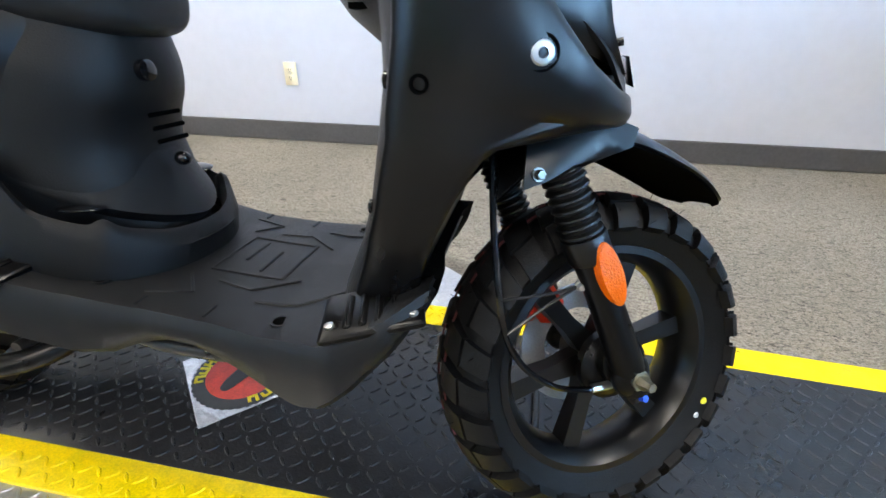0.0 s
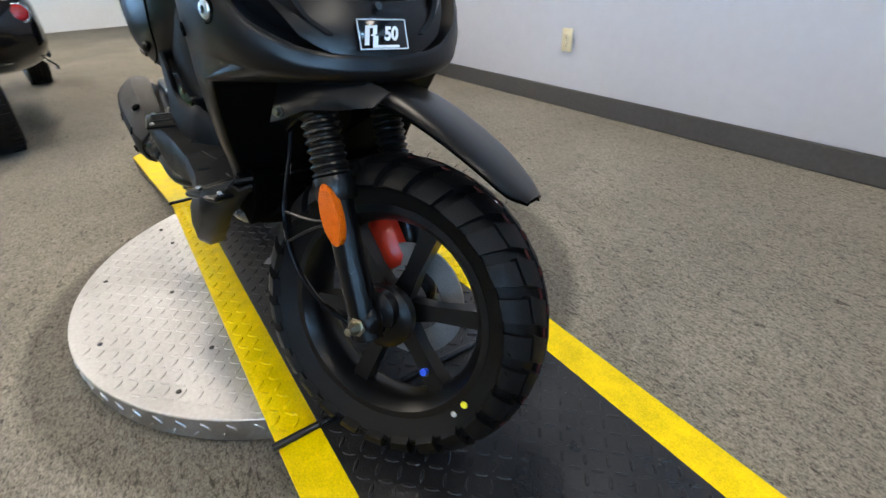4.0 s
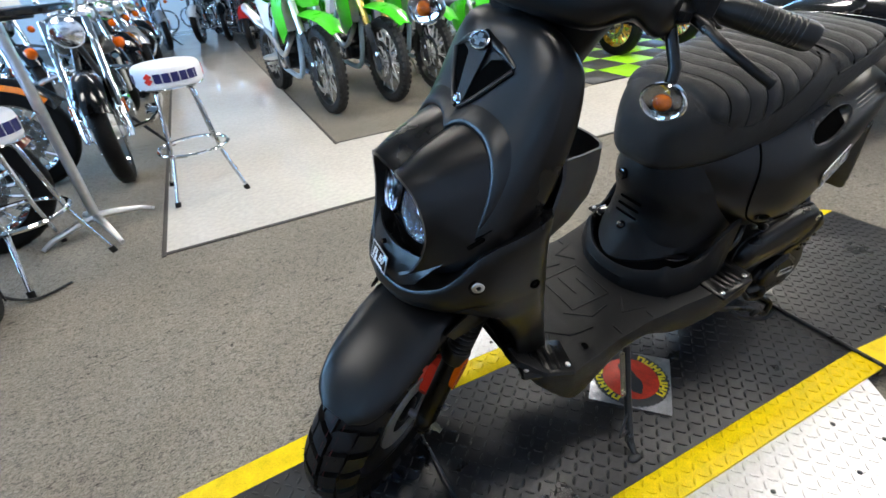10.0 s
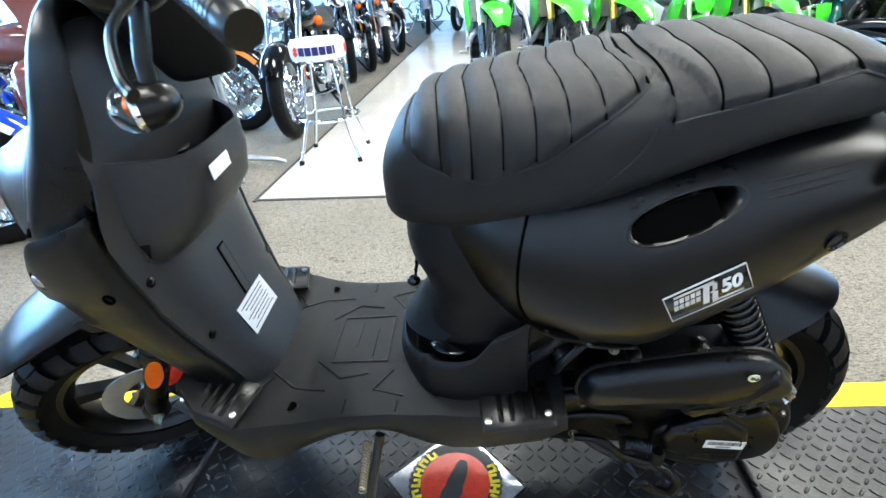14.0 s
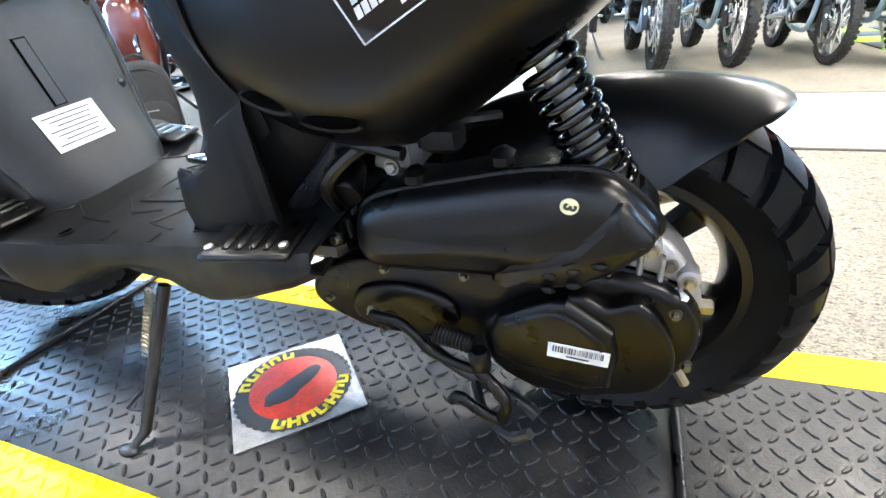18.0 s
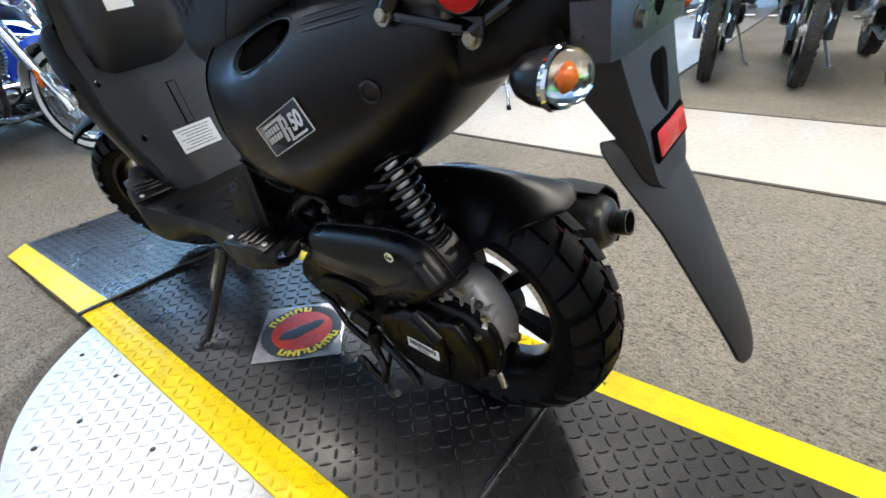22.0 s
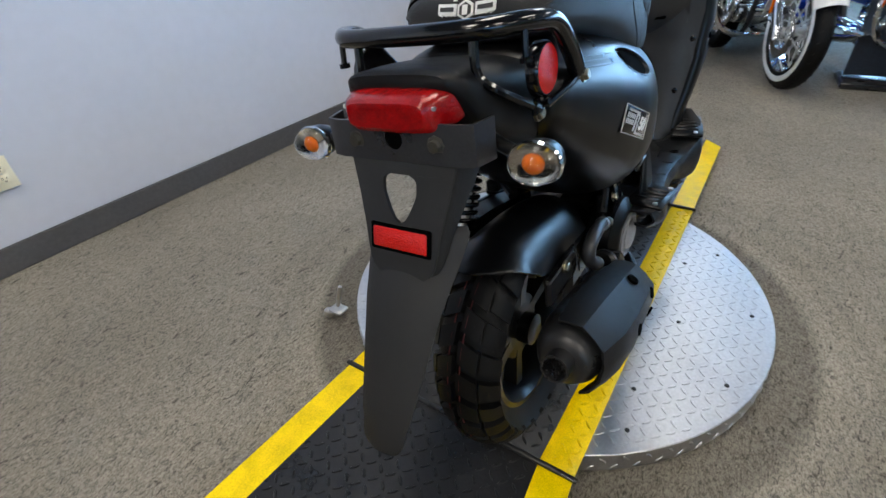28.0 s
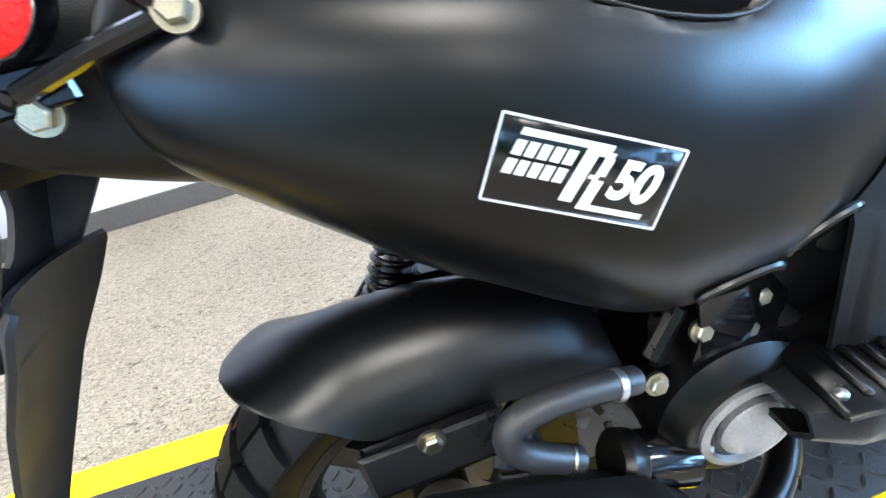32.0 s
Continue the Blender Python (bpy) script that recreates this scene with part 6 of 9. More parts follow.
# plate bracket and mud flap
pb = []
for y, xo in ((-0.116, 0.035), (-0.108, 0.004), (-0.09, 0), (0.09, 0), (0.108, 0.004), (0.116, 0.035)):
    pb.append([(-0.684 + xo - 0.001 * k, y, z) for k, z in enumerate((0.732, 0.716, 0.700, 0.684))])
brk = part("plate_bracket", G().sheet(pb, 0.004), M_BRACKET, scooter, "dark steel number plate bracket")
for s in (-1, 1):
    part("bracket_bolt", G().lathe([(0.012, 0), (0.012, 0.002), (0.0075, 0.002), (0.0075, 0.008)], 8, m=along((-0.686, s * 0.0605, 0.708), (-0.8, s * 0.0605, 0.708))), M_DARKBOLT, brk, smooth=30)
part("bracket_hole", G().lathe([(0.0125, -0.001), (0.0125, 0.0016)], 20, m=along((-0.6868, 0, 0.712), (-0.8, 0, 0.712))), M_INNER, brk)
# the upper plate tapers downward round an opening and carries the reflector
def plate_w(z):
    return float(np.interp(z, [0.538, 0.543, 0.553, 0.57, 0.60, 0.66, 0.692], [0.036, 0.045, 0.052, 0.056, 0.061, 0.076, 0.084]))


def plate_x(z):
    return float(np.interp(z, [0.538, 0.60, 0.64, 0.692], [-0.7265, -0.7085, -0.696, -0.683]))


def strip(z0, z1, ya, yb, n=14, t=0.005):
    return G().sheet([[(plate_x(z) + 0.006 * (abs(y) / 0.08) ** 2, y, z) for y in np.linspace(ya(z), yb(z), 9)] for z in np.linspace(z0, z1, n)], t)


def hole_w(z):
    t = (z - 0.607) / (0.668 - 0.607)
    return 0.026 * max(0.0, min(1, t * 1.6)) ** 0.55 * max(0.02, 1 - max(0, t - 0.9) * 4) if 0 <= t <= 1 else 0.0


def blade_w(z):
    return float(np.interp(z, [0.318, 0.321, 0.328, 0.340, 0.357, 0.362, 0.425, 0.50, 0.55, 0.575, 0.588, 0.596], [0.018, 0.026, 0.033, 0.036, 0.038, 0.041, 0.051, 0.063, 0.073, 0.079, 0.080, 0.074]))


def blade_x(z):
    return float(np.interp(z, [0.318, 0.37, 0.50, 0.555, 0.596], [-0.846, -0.822, -0.752, -0.718, -0.697]))


rr = []
for z in [0.318, 0.321, 0.325, 0.33] + list(np.linspace(0.338, 0.58, 32)) + [0.588, 0.593, 0.596]:
    back = float(np.interp(z, [0.332, 0.42, 0.50, 0.555, 0.594], [0.004, 0.010, 0.016, 0.024, 0.030]))
    rr.append([(blade_x(z) + back * abs(y) ** 2.6, y * blade_w(z), z) for y in np.linspace(-1, 1, 17)])
flap = part("mud_flap", G().sheet(rr, 0.005), M_FLAP, scooter, "long grey black plastic mud flap", smooth=50)
part("flap_plate", strip(0.538, 0.607, lambda z: -plate_w(z), lambda z: plate_w(z), 10), M_FLAP, flap)
part("flap_top", strip(0.668, 0.692, lambda z: -plate_w(z), lambda z: plate_w(z), 5), M_FLAP, flap)
for s in (-1, 1):
    a_, b_ = (lambda z: hole_w(z), lambda z: plate_w(z)) if s > 0 else (lambda z: -plate_w(z), lambda z: -hole_w(z))
    part("flap_side", strip(0.607, 0.668, a_, b_, 14), M_FLAP, flap)
    rr = []
    for z in np.linspace(0.548, 0.691, 20):
        dp = float(np.interp(z, [0.55, 0.60, 0.645, 0.691], [0.006, 0.026, 0.046, 0.052]))
        x0 = plate_x(z) + 0.006 * (plate_w(z) / 0.08) ** 2
        rr.append([(x0 - 0.001, s * (plate_w(z) - 0.001), z), (x0 + 0.004, s * (plate_w(z) + 0.002), z), (x0 + dp, s * (plate_w(z) + 0.004), z)])
    part("flap_flange", G().sheet(rr, 0.004), M_FLAP, flap)
fm_ = frame_from((-0.7128, 0.0, 0.587), (0, 1, 0), (0.31, 0, 1))
part("reflector_frame", G().box((0, 0, -0.0015), (0.098, 0.037, 0.005), fm_, 0.002), M_INNER, flap)
part("rear_reflector", G().box((0, 0, -0.0030), (0.088, 0.028, 0.004), fm_, 0.0015), M_RED, flap, "red rectangular reflector")
for s in (-1, 1):
    indicator((-0.664, s * 0.170, 0.688), (-1, 0, 0), Matrix.Identity(4), [(-0.655, s * 0.155, 0.690), (-0.645, s * 0.125, 0.695), (-0.62, s * 0.085, 0.70)], "rear turn signal with chrome bezel and amber bulb")
    sr = part("side_reflector", G().lathe([(0.0315, -0.006), (0.0315, 0.006), (0.029, 0.009), (0.026, 0.0085)], 36, m=along((-0.556, s * 0.133, 0.758), (-0.556, s * 0.3, 0.758))), M_GLOSS, scooter, "round red side reflector on a bracket")
    part("reflector_face", G().lathe([(0.0288, 0.0082), (0.0265, 0.0102), (0.01, 0.0106)], 36, m=along((-0.556, s * 0.133, 0.758), (-0.556, s * 0.3, 0.758))), M_RED, sr, "red reflector face")
    part("bracket", G().box((-0.556, s * 0.130, 0.717), (0.04, 0.006, 0.02), None, 0.002), M_GLOSS, sr)
    bolt(sr, (-0.558, s * 0.128, 0.706), (0, s, 0), 0.0078, M_ZINCY)
# grab rail
rail = G().tube(spl([(-0.475, 0.148, 0.734), (-0.51, 0.150, 0.772), (-0.545, 0.147, 0.806), (-0.585, 0.138, 0.815), (-0.622, 0.105, 0.816), (-0.635, 0.05, 0.816), (-0.637, 0, 0.816), (-0.635, -0.05, 0.816), (-0.622, -0.105, 0.816), (-0.585, -0.138, 0.815), (-0.545, -0.147, 0.806), (-0.51, -0.150, 0.772), (-0.475, -0.148, 0.734)], 6), 0.0115, 14)
rack = part("grab_rail", rail, M_GLOSS, scooter, "gloss black tubular grab rail")
part("rail_bar", G().tube(spl([(-0.552, 0.140, 0.809), (-0.575, 0.08, 0.811), (-0.58, 0, 0.811), (-0.575, -0.08, 0.811), (-0.552, -0.140, 0.809)], 5), 0.008, 10), M_GLOSS, rack)
for s in (-1, 1):
    part("rail_strut", G().tube(spl([(-0.622, s * 0.085, 0.812), (-0.626, s * 0.088, 0.770), (-0.615, s * 0.108, 0.748), (-0.560, s * 0.132, 0.712)], 5), 0.0058, 8), M_GLOSS, rack)
    part("rail_strut", G().tube([(-0.478, s * 0.150, 0.731), (-0.520, s * 0.146, 0.724), (-0.556, s * 0.138, 0.716)], 0.005, 8), M_GLOSS, rack)
    part("rail_peg", G().tube([(-0.60, s * 0.135, 0.812), (-0.603, s * 0.137, 0.782)], 0.004, 8).lathe([(0.0075, 0), (0.0075, 0.006)], 12, m=along((-0.603, s * 0.137, 0.782), (-0.603, s * 0.137, 0.7))), M_GLOSS, rack)
    bolt(rack, (-0.476, s * 0.156, 0.731), (0, s, 0.2), 0.0072, M_ZINCY)

# ---------------------------------------------------------------- rear fender, shock, engine
rows = []
for x, z, w, dp in spl([(-0.26, 0.440, 0.066, 0.060), (-0.32, 0.468, 0.072, 0.070), (-0.40, 0.486, 0.075, 0.075), (-0.465, 0.492, 0.078, 0.076), (-0.505, 0.491, 0.078, 0.066), (-0.53, 0.488, 0.077, 0.047), (-0.553, 0.484, 0.073, 0.030), (-0.575, 0.479, 0.062, 0.014), (-0.592, 0.474, 0.044, 0.006), (-0.603, 0.470, 0.018, 0.001)], 6):
    rows.append([(x + 0.012 * abs(s) ** 3, (w + 0.007) * math.sin(s * 1.2) / math.sin(1.2) - 0.010, z - dp * abs(s) ** 1.6 - 0.26 * dp * s - 0.007 - (0.45 * dp * s * s if s < 0 else 0)) for s in np.linspace(-1, 1, 25)])
part("rear_fender", G().sheet(rows, 0.004), M_SATIN, scooter, "matte black rear inner fender")
st_, sb_ = Vector((-0.362, 0.098, 0.575)), Vector((-0.470, 0.098, 0.372))
shock = part("rear_shock", G().tube([st_, sb_], 0.011, 14), M_STEEL, scooter, "rear shock absorber with black coil spring")
cpts = []
for k in range(220):
    t = k / 219
    a = 2 * math.pi * 11 * t
    c = st_.lerp(sb_, 0.10 + 0.72 * t)
    d = (sb_ - st_).normalized()
    u = d.orthogonal().normalized()
    v = d.cross(u)
    cpts.append(c + (u * math.cos(a) + v * math.sin(a)) * 0.0235)
part("spring", G().tube(cpts, 0.0048, 8), M_GLOSS, shock, "black coil spring", smooth=60)
part("spring_seat", G().lathe([(0.012, 0), (0.027, 0.004), (0.029, 0.012), (0.018, 0.02)], 20, m=along(st_.lerp(sb_, 0.06), sb_)), M_ENGINE, shock)
part("spring_cup", G().lathe([(0.029, 0), (0.029, 0.008), (0.014, 0.014), (0.013, 0.04)], 20, m=along(st_.lerp(sb_, 0.82), sb_)), M_ENGINE, shock)
for p in (sb_, st_):
    part("shock_eye", G().lathe([(0.016, -0.016), (0.016, 0.016)], 18, m=pose(*p, 90, 0, 0)), M_ENGINE, shock)
# drive case on the left
def side_shape(outline, y0, y1, bevel=0.008, bulge=0.0):
    """An outline of x, z pulled sideways from y0 to y1, its outer edge rounded."""
    o = np.array(outline, float)
    t = np.roll(o, -1, 0) - np.roll(o, 1, 0)
    n = np.stack([-t[:, 1], t[:, 0]], 1) / (np.linalg.norm(t, axis=1, keepdims=True) + 1e-9)
    c = o.mean(0)
    if ((c - o) * n).sum() < 0:
        n = -n
    ring = lambda p, y: [(float(a), y, float(b)) for a, b in p]
    rings = [ring(o, y0)]
    for k in range(6):
        a = math.pi / 2 * k / 5
        rings.append(ring(o + n * bevel * (1 - math.cos(a)), y1 - bevel * (1 - math.sin(a))))
    for q in (0.3, 0.6, 0.85):
        rings.append(ring((o + n * bevel) * (1 - q) + c * q, y1 + bulge * (1 - (1 - q) ** 2)))
    return G().loft(rings)


def closed(keys, n=6):
    k = list(keys)
    return [tuple(p) for p in spl([k[-1]] + k + [k[0], k[1]], n)[n:-n - 1]]


case_o = closed([(-0.085, 0.235), (-0.10, 0.285), (-0.17, 0.318), (-0.26, 0.318), (-0.36, 0.318), (-0.46, 0.322), (-0.525, 0.300), (-0.548, 0.245), (-0.53, 0.190), (-0.46, 0.162), (-0.36, 0.170), (-0.25, 0.190), (-0.15, 0.195)])
case = part("drive_case", side_shape(case_o, 0.055, 0.120, 0.012), M_ENGINE, scooter, "black drive belt case")
cov_o = closed([(-0.320, 0.230), (-0.326, 0.257), (-0.365, 0.283), (-0.398, 0.302), (-0.430, 0.305), (-0.454, 0.294), (-0.482, 0.305), (-0.506, 0.284), (-0.524, 0.245), (-0.526, 0.212), (-0.510, 0.182), (-0.470, 0.165), (-0.412, 0.152), (-0.358, 0.166), (-0.328, 0.195)], 3)
part("clutch_cover", side_shape(cov_o, 0.105, 0.138, 0.008), M_ENGINE, case, "black clutch cover", smooth=50)
part("kick_boss", side_shape(closed([(-0.15, 0.225), (-0.16, 0.27), (-0.22, 0.285), (-0.28, 0.27), (-0.285, 0.23), (-0.22, 0.205)]), 0.115, 0.130, 0.008), M_ENGINE, case)
def faceted(keys, n=4):
    k = [np.array(p) for p in keys]
    return [tuple(k[i] + (k[(i + 1) % len(k)] - k[i]) * j / n) for i in range(len(k)) for j in range(n)]


part("case_flange", G().tube([(x, 0.100, z) for x, z in case_o], 0.0045, 8, loop=True), M_ENGINE, case)
part("cover_facet", side_shape(faceted([(-0.330, 0.245), (-0.342, 0.272), (-0.398, 0.304), (-0.416, 0.305), (-0.464, 0.270), (-0.472, 0.234), (-0.468, 0.188), (-0.438, 0.178), (-0.379, 0.190), (-0.336, 0.215)]), 0.130, 0.1505, 0.013), M_ENGINE, case, smooth=30)
part("cover_ridge", G().tube(spl([(-0.352, 0.148, 0.266), (-0.405, 0.150, 0.291), (-0.448, 0.150, 0.262), (-0.455, 0.150, 0.250)], 5), 0.004, 8, flat=0.6), M_ENGINE, case)
for x, w in ((-0.372, 0.030), (-0.402, 0.020), (-0.436, 0.034)):
    part("cast_mark", G().box((x, 0.1505, 0.205), (w, 0.002, 0.009), None, 0.0008), M_ENGINE, case)
for x, z in ((-0.11, 0.245), (-0.20, 0.302), (-0.30, 0.305), (-0.52, 0.285), (-0.54, 0.215), (-0.42, 0.172), (-0.30, 0.186), (-0.18, 0.202)):
    bolt(case, (x, 0.119, z), (0, 1, 0), 0.0048, M_DARKBOLT, "case_bolt")
lbm = frame_from((-0.430, 0.1515, 0.240), (-1, 0, -0.07), (-0.07, 0, 1))
lb2 = part("case_label", G().box((0, 0, 0), (0.064, 0.021, 0.0008), lbm), M_LABELW, case, "white barcode label")
bc = G()
rnd = random.Random(5)
x = -0.026
while x < 0.026:
    w = rnd.choice((0.0006, 0.0010, 0.0016))
    bc.box((x, 0.003, 0.0006), (w, 0.009, 0.0004), lbm)
    x += w + rnd.choice((0.0007, 0.0012))
bc.box((0, -0.006, 0.0006), (0.024, 0.0022, 0.0004), lbm)
part("barcode_bar", bc, M_PRINT, lb2)
# kick lever with its return spring
kick = part("kick_starter", G().tube(spl([(-0.186, 0.150, 0.253), (-0.225, 0.158, 0.257), (-0.246, 0.162, 0.243), (-0.264, 0.164, 0.222), (-0.300, 0.165, 0.207), (-0.323, 0.165, 0.205)], 5), 0.0062, 10), M_ENGINE, scooter, "folded black kick start lever")
rub = []
for k in range(23):
    rub.append((0.0125 if k % 2 else 0.0108, 0.0022 * k))
part("kick_rubber", G().lathe(rub, 16, m=along((-0.266, 0.150, 0.239), (-0.312, 0.150, 0.229))), M_BOOT, kick, "ribbed rubber sleeve", smooth=60)
part("kick_knuckle", G().lathe([(0.011, -0.014), (0.013, -0.010), (0.013, 0.012), (0.009, 0.018)], 16, m=pose(-0.323, 0.160, 0.214)), M_ENGINE, kick)
part("kick_pedal", G().tube(spl([(-0.322, 0.166, 0.204), (-0.345, 0.176, 0.190), (-0.357, 0.182, 0.174), (-0.351, 0.184, 0.146)], 5), 0.0075, 10).tube(spl([(-0.351, 0.184, 0.144), (-0.325, 0.184, 0.156), (-0.300, 0.182, 0.172), (-0.290, 0.180, 0.160)], 5), 0.0070, 10), M_ENGINE, kick)
bolt(kick, (-0.185, 0.143, 0.252), (0, 1, 0), 0.006, M_ZINCY)
# air box
air_o = closed([(-0.186, 0.350), (-0.194, 0.388), (-0.222, 0.408), (-0.30, 0.426), (-0.38, 0.441), (-0.44, 0.441), (-0.474, 0.417), (-0.493, 0.390), (-0.476, 0.368), (-0.450, 0.344), (-0.409, 0.325), (-0.34, 0.326), (-0.25, 0.322), (-0.205, 0.325)])
air = part("air_box", side_shape(air_o, 0.075, 0.160, 0.030, 0.006), M_SATIN, scooter, "matte black air filter box")
part("box_lid", side_shape(closed([(-0.340, 0.332), (-0.362, 0.366), (-0.398, 0.390), (-0.430, 0.407), (-0.455, 0.425), (-0.474, 0.409), (-0.488, 0.388), (-0.472, 0.366), (-0.447, 0.345), (-0.409, 0.329), (-0.365, 0.328)], 5), 0.110, 0.1635, 0.018, 0.004), M_SATIN, air, "moulded lid of the air box")
for k in range(5):
    part("dimple", G().ball((-0.40 - 0.022 * (k % 3), 0.1655, 0.352 - 0.016 * (k // 3) + 0.008 * (k % 3)), (0.007, 0.004, 0.004)), M_ENGINE, air)
tm = frame_from((-0.416, 0.1672, 0.428), (-0.97, 0, -0.22), (-0.2, 0.1, 0.97))
dot = part("number_sticker", G().lathe([(0.0078, -0.001), (0.0078, 0.0008)], 24, m=tm), mat("cream_sticker", (0.78, 0.74, 0.45), 0.5), air, "round cream sticker with a number")
writing("numeral", "3", 0.0145, M_PRINT, dot, tm @ pose(0, 0, 0.0012, 0, 0, -90), bold=0.0005)
for p in ((-0.352, 0.125, 0.452), (-0.262, 0.125, 0.430)):
    part("mount_ear", G().box(p, (0.022, 0.026, 0.018), None, 0.005), M_ENGINE, air)
part("box_rim", G().tube([(x, 0.126, z) for x, z in air_o], 0.0042, 8, loop=True), M_ENGINE, air)
# crank case, cylinder, carburettor and hoses in the middle
eng = part("engine_block", G().box((-0.22, 0.0, 0.29), (0.22, 0.15, 0.15), None, 0.03).box((-0.12, 0.0, 0.32), (0.10, 0.11, 0.10), None, 0.02), M_ENGINE, scooter, "black single cylinder engine")
for k in range(7):
    part("fin", G().box((-0.065 - k * 0.012, 0.0, 0.325), (0.005, 0.13, 0.125), pose(0, 0, 0), 0.002), M_CAST, eng)
part("carburettor", G().box((-0.20, 0.02, 0.425), (0.07, 0.06, 0.07), None, 0.012).lathe([(0.022, -0.02), (0.022, 0.03), (0.018, 0.036)], 18, m=pose(-0.2, 0.02, 0.46)), M_CAST, eng)
hs = G()
for pts in (((-0.15, 0.10, 0.36), (-0.16, 0.13, 0.42), (-0.22, 0.10, 0.46), (-0.30, 0.05, 0.45)), ((-0.12, 0.06, 0.40), (-0.18, 0.11, 0.455), (-0.25, 0.12, 0.45)), ((-0.20, 0.05, 0.45), (-0.26, 0.10, 0.47), (-0.33, 0.04, 0.46))):
    hs.tube(spl(pts, 6), 0.0075, 8)
part("hose", hs, M_BOOT, eng, "black rubber hoses")
part("canister", G().lathe([(0.02, 0), (0.022, 0.004), (0.022, 0.04), (0.015, 0.05)], 16, m=pose(-0.165, 0.115, 0.395, 60, 20, 0)), M_ENGINE, eng)
part("ignition_coil", G().box((-0.285, 0.10, 0.462), (0.045, 0.03, 0.03), None, 0.006), M_GRAIN, eng)
for p in ((-0.125, 0.128, 0.365), (-0.155, 0.135, 0.35), (-0.235, 0.12, 0.435)):
    bolt(eng, p, (0, 1, 0.2), 0.006, M_DARKBOLT)
part("swing_link", G().box((-0.10, 0.10, 0.315), (0.09, 0.03, 0.035), pose(0, 0, 0), 0.01).tube([(-0.07, 0.12, 0.29), (-0.10, 0.10, 0.34)], 0.016, 12), M_BLACKSTEEL, scooter)
# gearbox end with oil plug beside the rear wheel
gear = part("gear_case", side_shape(closed([(-0.45, 0.19), (-0.43, 0.25), (-0.44, 0.335), (-0.48, 0.362), (-0.518, 0.340), (-0.547, 0.282), (-0.540, 0.215), (-0.50, 0.18)]), 0.050, 0.098, 0.012), M_CAST, scooter, "bare cast aluminium gear case")
for cx, cz, r in ((-0.445, 0.225, 0.011), (-0.452, 0.325, 0.011), (-0.490, 0.352, 0.010), (-0.528, 0.318, 0.011), (-0.538, 0.250, 0.011), (-0.505, 0.195, 0.010)):
    part("case_lug", G().lathe([(r, -0.012), (r, 0.008), (r * 0.75, 0.010)], 14, m=pose(cx, 0.098, cz, -90, 0, 0)), M_CAST, gear)
    bolt(gear, (cx, 0.108, cz), (0, 1, 0), 0.0055, M_ZINCY, "case_bolt")
for cx, h in ((-0.462, 0.12), (-0.482, 0.15), (-0.502, 0.14), (-0.522, 0.10)):
    part("case_rib", G().box((cx, 0.100, 0.272), (0.006, 0.012, h), None, 0.002), M_CAST, gear)
part("shaft_boss", G().lathe([(0.030, -0.01), (0.030, 0.012), (0.024, 0.018), (0.010, 0.018), (0.010, 0.026), (0.002, 0.027)], 28, m=pose(-0.478, 0.098, 0.262, -90, 0, 0)), M_CAST, gear, "round cast boss")
part("drain_plug", G().lathe([(0.009, -0.004), (0.009, 0.008), (0.006, 0.010)], 6, m=pose(-0.553, 0.074, 0.262, 0, -90, 0)), M_ZINCY, gear)
part("breather", G().tube([(-0.518, 0.095, 0.299), (-0.527, 0.112, 0.299)], 0.0045, 10).lathe([(0.0085, 0), (0.0085, 0.006)], 6, m=along((-0.519, 0.098, 0.299), (-0.535, 0.20, 0.299))), M_LABELW, gear, "white breather cap")
for x, z in ((-0.478, 0.348), (-0.545, 0.240), (-0.515, 0.328)):
    bolt(gear, (x * 0.99, 0.097, z), (0, 1, 0), 0.006, M_DARKBOLT)
part("drain_pipe", G().tube([(-0.525, 0.09, 0.20), (-0.548, 0.10, 0.165)], 0.006, 8), M_ZINCY, gear)
part("brake_drum", G().lathe([(0.065, -0.03), (0.068, -0.02), (0.068, 0.03), (0.03, 0.036)], 32, m=pose(*RW, 90, 0, 0) @ pose(0, 0, -0.02)), M_ENGINE, scooter)
# right side: cooling fan, starter motor, exhaust
fan = part("fan_cover", G().lathe([(0.078, -0.05), (0.082, -0.02), (0.080, 0.0), (0.062, 0.014), (0.057, 0.016)], 40, m=along((-0.166, -0.132, 0.315), (-0.174, -0.33, 0.308))), M_ENGINE, scooter, "black engine fan cover")
fm = along((-0.166, -0.132, 0.315), (-0.174, -0.33, 0.308))
part("fan_ring", G().lathe([(0.050, 0.012), (0.050, 0.020), (0.043, 0.022), (0.041, 0.016)], 40, m=fm, loop=True), M_CAST, fan, "bare metal ring")
part("fan_cap", G().lathe([(0.032, 0.012), (0.032, 0.022), (0.026, 0.027), (0.006, 0.028)], 32, m=fm), M_CAST, fan, "dished metal cap")
sm_ = along((-0.222, -0.132, 0.278), (-0.312, -0.132, 0.322))
starter = part("starter_motor", G().lathe([(0.016, -0.010), (0.022, -0.004), (0.027, 0), (0.027, 0.070), (0.024, 0.076), (0.018, 0.080)], 28, m=sm_), M_GLOSS, scooter, "gloss black starter motor")
part("end_cap", G().lathe([(0.0275, 0.060), (0.0285, 0.062), (0.0285, 0.076), (0.022, 0.082)], 28, m=sm_), M_BOOT, starter)
for k in (-1, 1):
    bolt(starter, sm_ @ Vector((0.012 * k, 0.024, -0.004)), (0.9, 0, -0.4), 0.005, M_STEEL)
